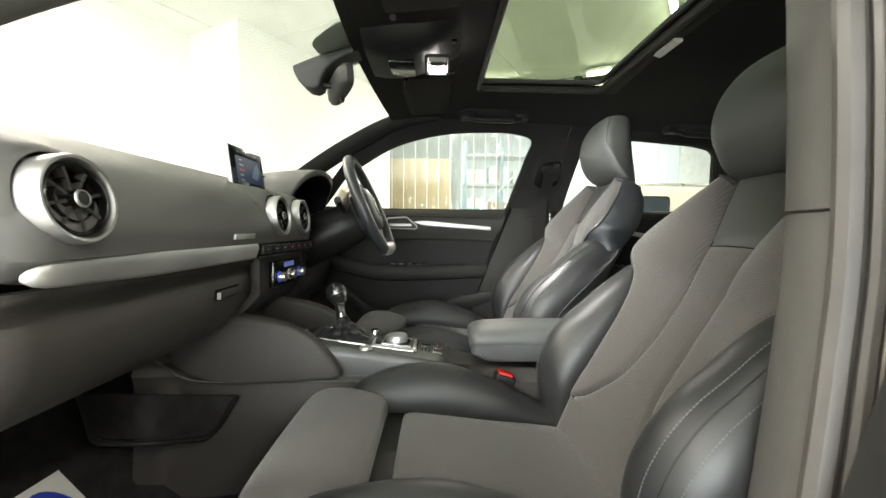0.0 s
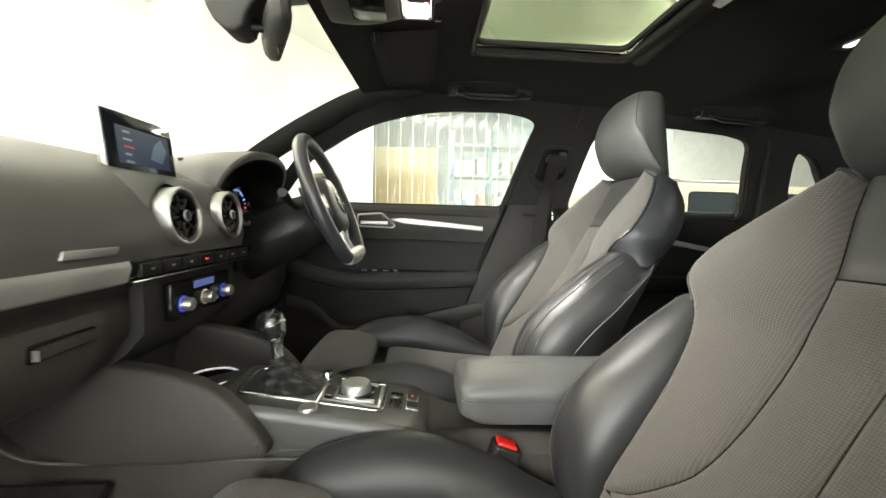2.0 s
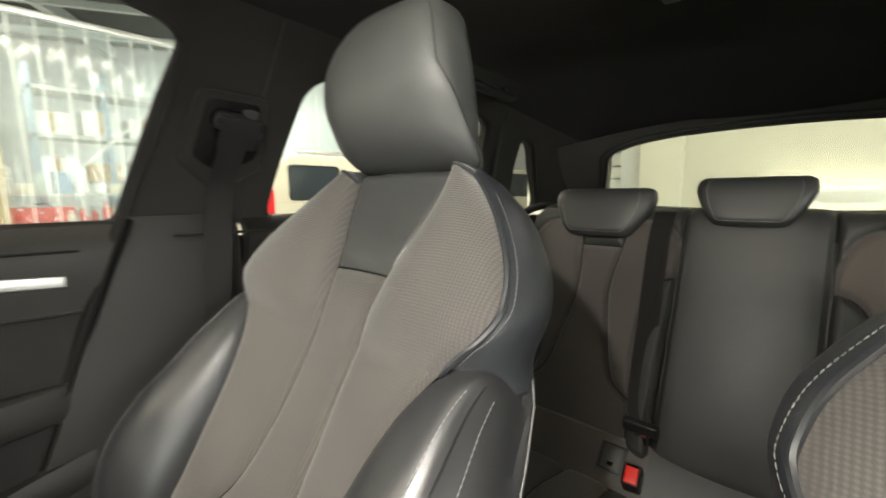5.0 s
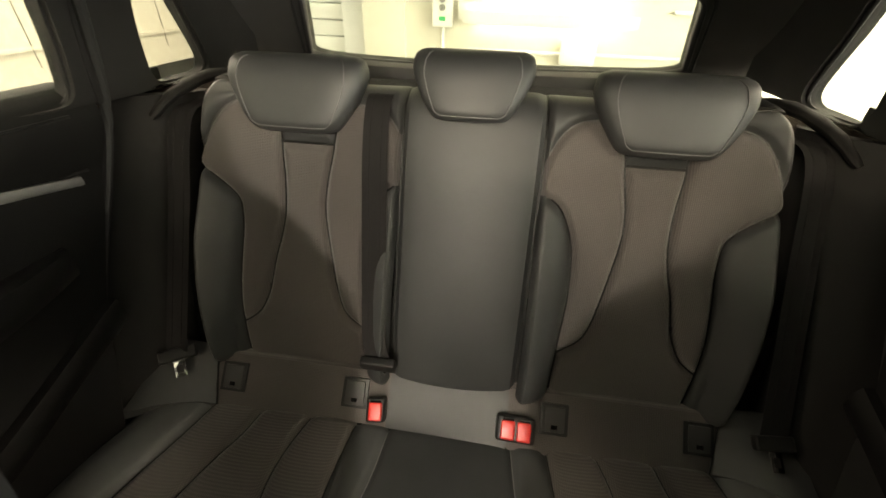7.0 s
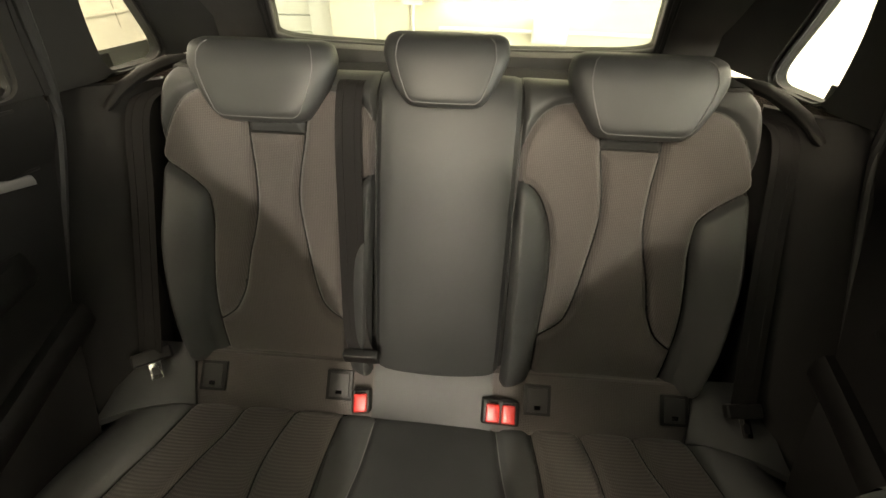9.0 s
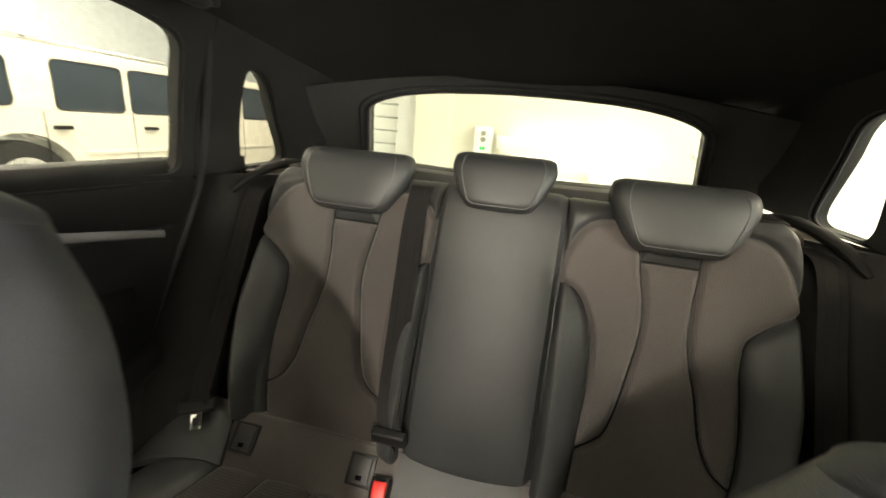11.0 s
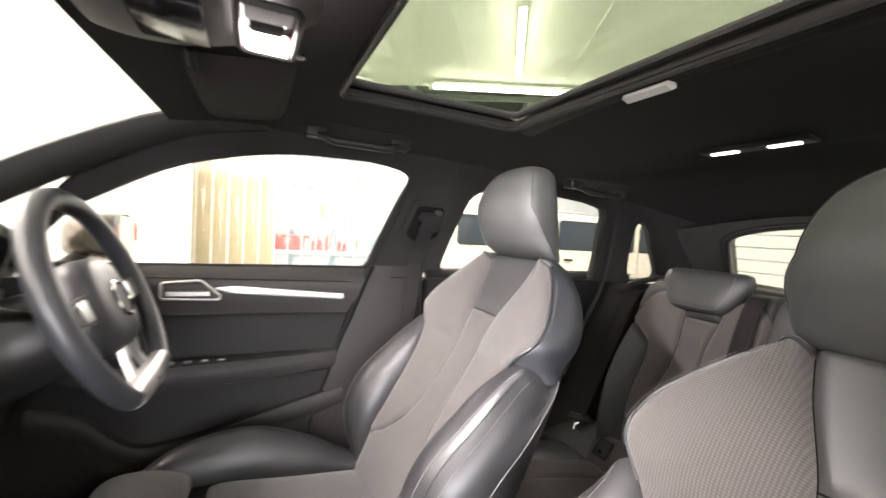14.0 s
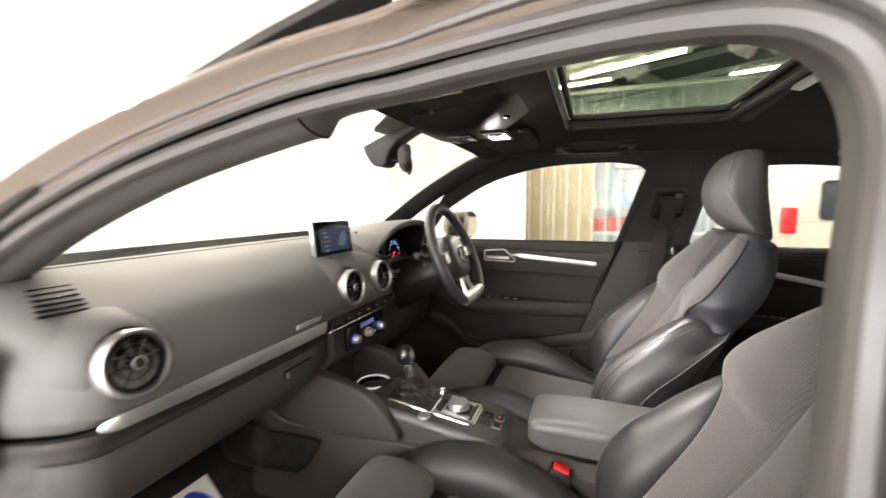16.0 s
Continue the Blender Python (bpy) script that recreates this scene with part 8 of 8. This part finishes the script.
part("cover", box(-0.036, -0.029, -0.095, 0.095, -0.055, 0.055, 0.004), WHITE, sk)
# roller door beside the rear wall
GREY = mat("shutter_grey", (0.50, 0.51, 0.51), 0.45, var=0.05)
shut = thing("roller_door", "grey steel roller door with a pale frame", "roller door", kind="structure")
part("jamb", box(RW - 0.06, RW + 0.2, 0.62, 0.90, GROUND, CEIL, 0.004), CREAMPAINT, shut, "white jamb")
part("post", box(RW + 0.0, RW + 0.15, 0.90, 1.06, GROUND, CEIL, 0.004), GREY, shut, "grey steel post")
part("post", box(RW + 0.0, RW + 0.15, 1.75, 1.90, GROUND, CEIL, 0.004), CREAMPAINT, shut, "white end post")
for k in range(30):
    part("slat", box(RW + 0.05, RW + 0.075, 1.06, 1.75, GROUND + 0.10 * k, GROUND + 0.096 + 0.10 * k, 0.006, 1), mat("slat_grey", (0.50, 0.51, 0.50), 0.4, var=0.05) if k == 0 else bpy.data.materials["slat_grey"], shut)

# strip curtain and store behind it
STRIP_PVC = glass("pvc_strip", (0.90, 0.95, 0.97), 0.12)
nt = STRIP_PVC.node_tree
# milky share stands in for the glare that washes out the store
milk = nt.nodes.new("ShaderNodeBsdfTranslucent")
milk.inputs[0].default_value = (0.86, 0.92, 0.95, 1)
haze = nt.nodes.new("ShaderNodeMixShader")
haze.inputs[0].default_value = 0.09
first = nt.nodes["Material Output"].inputs[0].links[0].from_socket
nt.links.new(first, haze.inputs[1])
nt.links.new(milk.outputs[0], haze.inputs[2])
nt.links.new(haze.outputs[0], nt.nodes["Material Output"].inputs[0])
curtain = thing("strip_curtain", "clear blue-tinted hanging plastic strip curtain", "strip curtain")
part("header_rail", box(-1.40, 4.3, 5.96, 6.04, 2.86, 2.92, 0.005), ALU, curtain, "aluminium header rail")
for k in range(28):
    x = -1.36 + 0.20 * k
    rows = [[Vector((x + 0.205 * t, 6.0 + 0.012 * math.sin(3.1 * k) + 0.010 * math.cos(math.pi * (2 * t - 1)) + (0.012 if k % 2 else 0), z)) for t in np.linspace(0, 1, 5)] for z in (0.0, 1.4, 2.88)]
    ob = part("strip", thick(rows, (0, 0.004, 0)), STRIP_PVC, curtain, flip=None)
    ob.visible_shadow = False
    part("strip_edge", box(x - 0.004, x + 0.006, 5.985, 5.992, 0.0, 2.88), bpy.data.materials.get("milky_edge") or mat("milky_edge", (0.72, 0.78, 0.80), 0.4), curtain)
WOOD = mat("plywood", (0.52, 0.35, 0.19), 0.6, bump=0.2, scale=40, var=0.14, vscale=4)
solo("plywood_sheet", box(-1.30, 0.27, 6.35, 6.37, 0.4, 2.17, 0.003), WOOD, "upright brown plywood sheet behind the strips", "board")
bench_ = thing("work_bench", "grey steel work bench cluttered with bottles and tools", "work bench", at=pose(0.4, 6.9, 0))
part("top", box(-1.3, 1.7, -0.35, 0.35, 0.60, 0.66, 0.006), GREY, bench_, "grey bench top")
for x in (-1.2, 1.6):
    for y in (-0.3, 0.3):
        part("leg", box(x - 0.03, x + 0.03, y - 0.03, y + 0.03, GROUND, 0.60), GREY, bench_)
# colours paled to carry the glare over the clutter
CLUTTER = [mat("clutter_" + n, c, 0.4) for n, c in (("red", (0.62, 0.05, 0.04)), ("white", (0.8, 0.8, 0.8)), ("blue", (0.34, 0.44, 0.58)), ("green", (0.50, 0.56, 0.55)), ("yellow", (0.66, 0.60, 0.50)))]
rnd = random.Random(4)
for k in range(26):
    x, h, r = -0.80 + 0.088 * k + rnd.uniform(-0.02, 0.02), rnd.uniform(0.14, 0.30), rnd.uniform(0.030, 0.045)
    b = thing("bottle", "plastic cleaner bottle standing on the work bench", "bottle", "bottles on the bench", at=pose(x, 6.65 + rnd.uniform(-0.05, 0.2), 0.66))
    part("body", lathe([(0, 0), (r, 0), (r, h * 0.6), (r * 0.9, h * 0.72), (r * 0.35, h * 0.82), (r * 0.35, h * 0.9)], 14), CLUTTER[rnd.choice((0, 0, 1, 1, 2, 3, 4))], b)
    part("cap", lathe([(0, h), (r * 0.42, h), (r * 0.42, h * 0.88)], 12), CLUTTER[rnd.choice((0, 1, 2))], b)
for x in (-0.15, 0.55):
    tb = thing("tool_box", "red steel tool box on the work bench", "tool box", "tool boxes", at=pose(x, 6.85, 0.66))
    part("body", box(-0.28, 0.28, -0.14, 0.14, 0, 0.20, 0.008), CLUTTER[0], tb)
    part("lid", box(-0.285, 0.285, -0.145, 0.145, 0.20, 0.245, 0.010), CLUTTER[0], tb)
    part("handle", tube([(-0.08, 0, 0.245), (-0.07, 0, 0.285), (0.07, 0, 0.285), (0.08, 0, 0.245)], 0.008, 8), SATIN_BLACK, tb)
part("upper_shelf", box(-1.3, 1.7, -0.10, 0.30, 1.04, 1.07, 0.004), GREY, bench_, "grey upper shelf")
for x in (-1.28, 0.2, 1.66):
    part("shelf_post", box(x - 0.015, x + 0.015, 0.05, 0.08, 0.66, 1.05), GREY, bench_)
for k in range(17):
    w, h = rnd.uniform(0.05, 0.085), rnd.uniform(0.12, 0.40)
    bn = thing("storage_bin", "plastic storage bin on the upper shelf, colour washed pale", "storage bin", "storage bins", at=pose(-0.80 + 0.175 * k, 6.98 + rnd.uniform(-0.04, 0.04), 1.07, 0, 0, rnd.uniform(-6, 6)))
    part("body", box(-w, w, -0.09, 0.09, 0, h, 0.008), CLUTTER[rnd.choice((1, 1, 1, 2, 1, 3, 4))], bn)
    part("rim", box(-w - 0.006, w + 0.006, -0.096, 0.096, h - 0.02, h, 0.004), CLUTTER[rnd.choice((3, 1, 2, 1))], bn, "pale rim")
rack = thing("store_rack", "blue steel storage rack with white boxes", "shelf rack", at=pose(1.35, 7.6, 0))
# rack blue paled for the same glare
RACKBLUE = mat("rack_blue", (0.34, 0.44, 0.54), 0.5)
for x in (-0.75, 0.0, 0.75):
    for y in (-0.25, 0.25):
        part("upright", box(x - 0.03, x + 0.03, y - 0.03, y + 0.03, GROUND, 2.7), RACKBLUE, rack, "blue upright")
for z in (0.5, 1.15, 1.8, 2.4):
    part("shelf", box(-0.78, 0.78, -0.28, 0.28, z, z + 0.05), GREY, rack)
part("brace", tube([(-0.75, -0.27, 1.0), (0.75, -0.27, 2.5)], 0.02, 6), WHITE, rack)
for k in range(9):
    bx = thing("carton", "white carton on a storage rack shelf", "box", "cartons", at=pose(0.78 + 0.5 * (k % 3), 7.55, (0.55, 1.20, 1.85)[k // 3]))
    part("body", box(-0.19, 0.19, -0.2, 0.2, 0, 0.28 + 0.06 * (k % 2), 0.006), CLUTTER[1] if k != 4 else WOOD, bx)
    part("tape", box(-0.03, 0.03, -0.202, 0.202, 0.02, 0.285 + 0.06 * (k % 2)), mat("brown_tape", (0.45, 0.33, 0.2), 0.4) if k == 0 else bpy.data.materials["brown_tape"], bx)
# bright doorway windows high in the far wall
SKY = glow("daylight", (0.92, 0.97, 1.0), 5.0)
for x in (3.9, 5.6, 7.3):
    hw = thing("hall_window", "bright high hall window with dark bars", "window", kind="structure", at=pose(x, 8.9, 2.15))
    part("pane", box(-0.42, 0.42, 0.0, 0.03, -0.38, 0.45), SKY, hw, "bright pane")
    for q in (-0.42, 0.42):
        part("bar", box(q - 0.03, q + 0.03, -0.03, 0.04, -0.4, 0.47), GREY, hw)
    for q in (-0.40, 0.22, 0.46):
        part("bar", box(-0.44, 0.44, -0.03, 0.04, q - 0.02, q + 0.02), GREY, hw)
solo("cladding_panel", box(2.6, 8.6, 9.0, 9.05, GROUND, CEIL), GREY, "grey panel wall round the high windows", "wall", "structure", smooth=False)
for k in range(7):
    solo("wall_post", box(2.7 + 0.9 * k, 2.82 + 0.9 * k, 8.84, 8.99, GROUND, CEIL), WALLPAINT, "white steel wall post", "post", "structure", smooth=False)

# unseen bright panel and area light, added to brighten the car from the passenger's side
fill_panel = thing("unseen_fill_panel", "unseen bright panel between white posts, added to light the car", "doorway", kind="structure", at=ROOM @ pose(2.0, -5.98, 1.15))
part("daylight", box(-2.3, 2.3, 0.0, 0.02, -1.05, 1.15), SKY, fill_panel, "glowing panel added for light")
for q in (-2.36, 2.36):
    part("post", box(q - 0.06, q + 0.06, -0.02, 0.10, -1.22, 1.25, 0.005), WHITE, fill_panel, "white steel post")
part("lintel", box(-2.42, 2.42, -0.02, 0.10, 1.15, 1.27, 0.005), WHITE, fill_panel, "white lintel")
# area light before the panel: added fill with no known source
area_light("unseen_fill_light", ROOM @ pose(2.0, -5.93, 1.2, 90, 0, 0), 4.6, 2.1, 420, (0.80, 0.90, 1.0))

# ceiling tubes; those on the passenger's side and the last are unseen, added for light
def on_ceiling(x0, y0, x1, y1):
    L = math.hypot(x1 - x0, y1 - y0)
    top = HIGH - 0.40 if y0 > 6 else CEIL - 0.09        # those of the store hang under the purlins
    return pose((x0 + x1) / 2, (y0 + y1) / 2, top, 0, 0, math.degrees(math.atan2(y1 - y0, x1 - x0))), L


for x0, y0, x1, y1, w in ((1.75, 2.12, 2.54, 3.29, 12), (1.87, 4.15, 3.60, 3.31, 75), (-0.10, 5.05, 1.20, 4.48, 65), (-2.7, 0.6, -1.9, 1.9, 95), (-3.3, -1.6, -2.6, -0.4, 115),
                          (-2.9, -4.0, -2.1, -2.7, 150), (1.5, -4.7, 2.2, -3.6, 85), (1.75, -2.6, 2.55, -1.4, 36), (-0.9, 7.4, 0.5, 7.1, 170), (2.4, 7.6, 3.8, 7.2, 170), (5.0, 3.0, 6.0, 2.4, 90)):
    m, L = on_ceiling(x0, y0, x1, y1)
    batten("ceiling_tube_light", m, L, "glowing tube light under the ceiling", w)

# the other vehicle
TRUCK = mat("cream_vehicle_paint", (0.60, 0.57, 0.49), 0.25, coat=1.0, var=0.03)
DARKGLASS = mat("dark_vehicle_glass", (0.03, 0.04, 0.05), 0.06, var=0.05)
suv = thing("parked_van", "long cream-white van with dark windows parked beside the store", "van", at=pose(2.2, 4.3, GROUND))
prof = [(0.0, 0.26), (-0.04, 0.68), (0.0, 1.00), (0.12, 1.40), (0.24, 1.52), (0.5, 1.56), (5.5, 1.55), (5.75, 1.48), (6.35, 1.02), (7.25, 0.94), (7.5, 0.82), (7.55, 0.26)]
arch = lambda cx: [(cx + 0.44 * math.cos(a), 0.37 + 0.44 * math.sin(a)) for a in np.linspace(-0.25, math.pi + 0.25, 14)]
under = arch(6.62) + arch(0.90)
lower = [p for p in prof if p[1] <= 1.0] + under
lower.insert(3, (6.35, 1.0))
part("body", prism([(x, 0.0, z) for x, z in lower], (0, 1.75, 0)), TRUCK, suv, "cream-white body", smooth=False)
part("cabin", prism([(0.0, 0.05, 0.995)] + [(x, 0.05, z) for x, z in prof if 1.0 < z and x < 6.3] + [(6.37, 0.05, 0.995)], (0, 1.65, 0), 0.02), TRUCK, suv, "cream-white cabin", smooth=False)
# windows lie 4 mm proud of the body
for a, b, z0, z1 in ((0.25, 0.92, 1.03, 1.43), (1.25, 1.90, 1.01, 1.45), (1.98, 2.75, 1.01, 1.45), (2.86, 3.60, 1.01, 1.45), (3.72, 4.50, 1.01, 1.45), (4.62, 5.60, 1.01, 1.45)):
    w = part("window", prism([Vector((p.x, 0.045, p.y)) for p in round_poly([(a, z0), (a, z1), (b, z1), (b + (0.25 if b > 5 else 0), z0)], 0.06, 4)], (0, 0.02, 0), 0.004), DARKGLASS, suv, "dark side window")
    part("window_rim", tube([Vector((p.x, 0.046, p.y)) for p in round_poly([(a, z0), (a, z1), (b, z1), (b + (0.25 if b > 5 else 0), z0)], 0.06, 4)], 0.008, 6, closed=True), SATIN_BLACK, w)
for x in (1.15, 2.05, 4.62):
    part("door_handle", box(x, x + 0.16, -0.035, 0.0, 0.84, 0.875, 0.010), SATIN_BLACK, suv, "dark door handle")
for x in (1.10, 1.94, 3.66, 4.56):
    part("door_gap", box(x - 0.004, x + 0.004, -0.003, 0.01, 0.45, 1.0), SATIN_BLACK, suv)
part("roof_rail", tube([(0.4, 0.12, 1.60), (2.5, 0.12, 1.59)], 0.02, 8), SILVER, suv, "silver roof rail")
part("tail_lamp", box(-0.05, 0.05, -0.006, 0.16, 0.88, 1.16, 0.02), mat("tail_lamp_red", (0.60, 0.02, 0.03), 0.15), suv, "red tail lamp")
part("side_moulding", box(1.40, 6.1, -0.02, 0.0, 0.60, 0.64, 0.006), TRUCK, suv)
for x in (0.90, 6.62):
    wh = part("wheel", lathe([(0.0, -0.10), (0.30, -0.11), (0.36, -0.09), (0.37, 0.0), (0.36, 0.09), (0.0, 0.10)], 32, m=pose(x, 0.12, 0.37, 90, 0, 0)), RUBBER, suv, "black tyre")
    part("rim", lathe([(0.23, 0.112), (0.21, 0.10), (0.08, 0.09), (0.05, 0.11), (0.0, 0.115)], 28, m=pose(x, 0.12, 0.37, 90, 0, 0)), SILVER, wh, "silver rim")
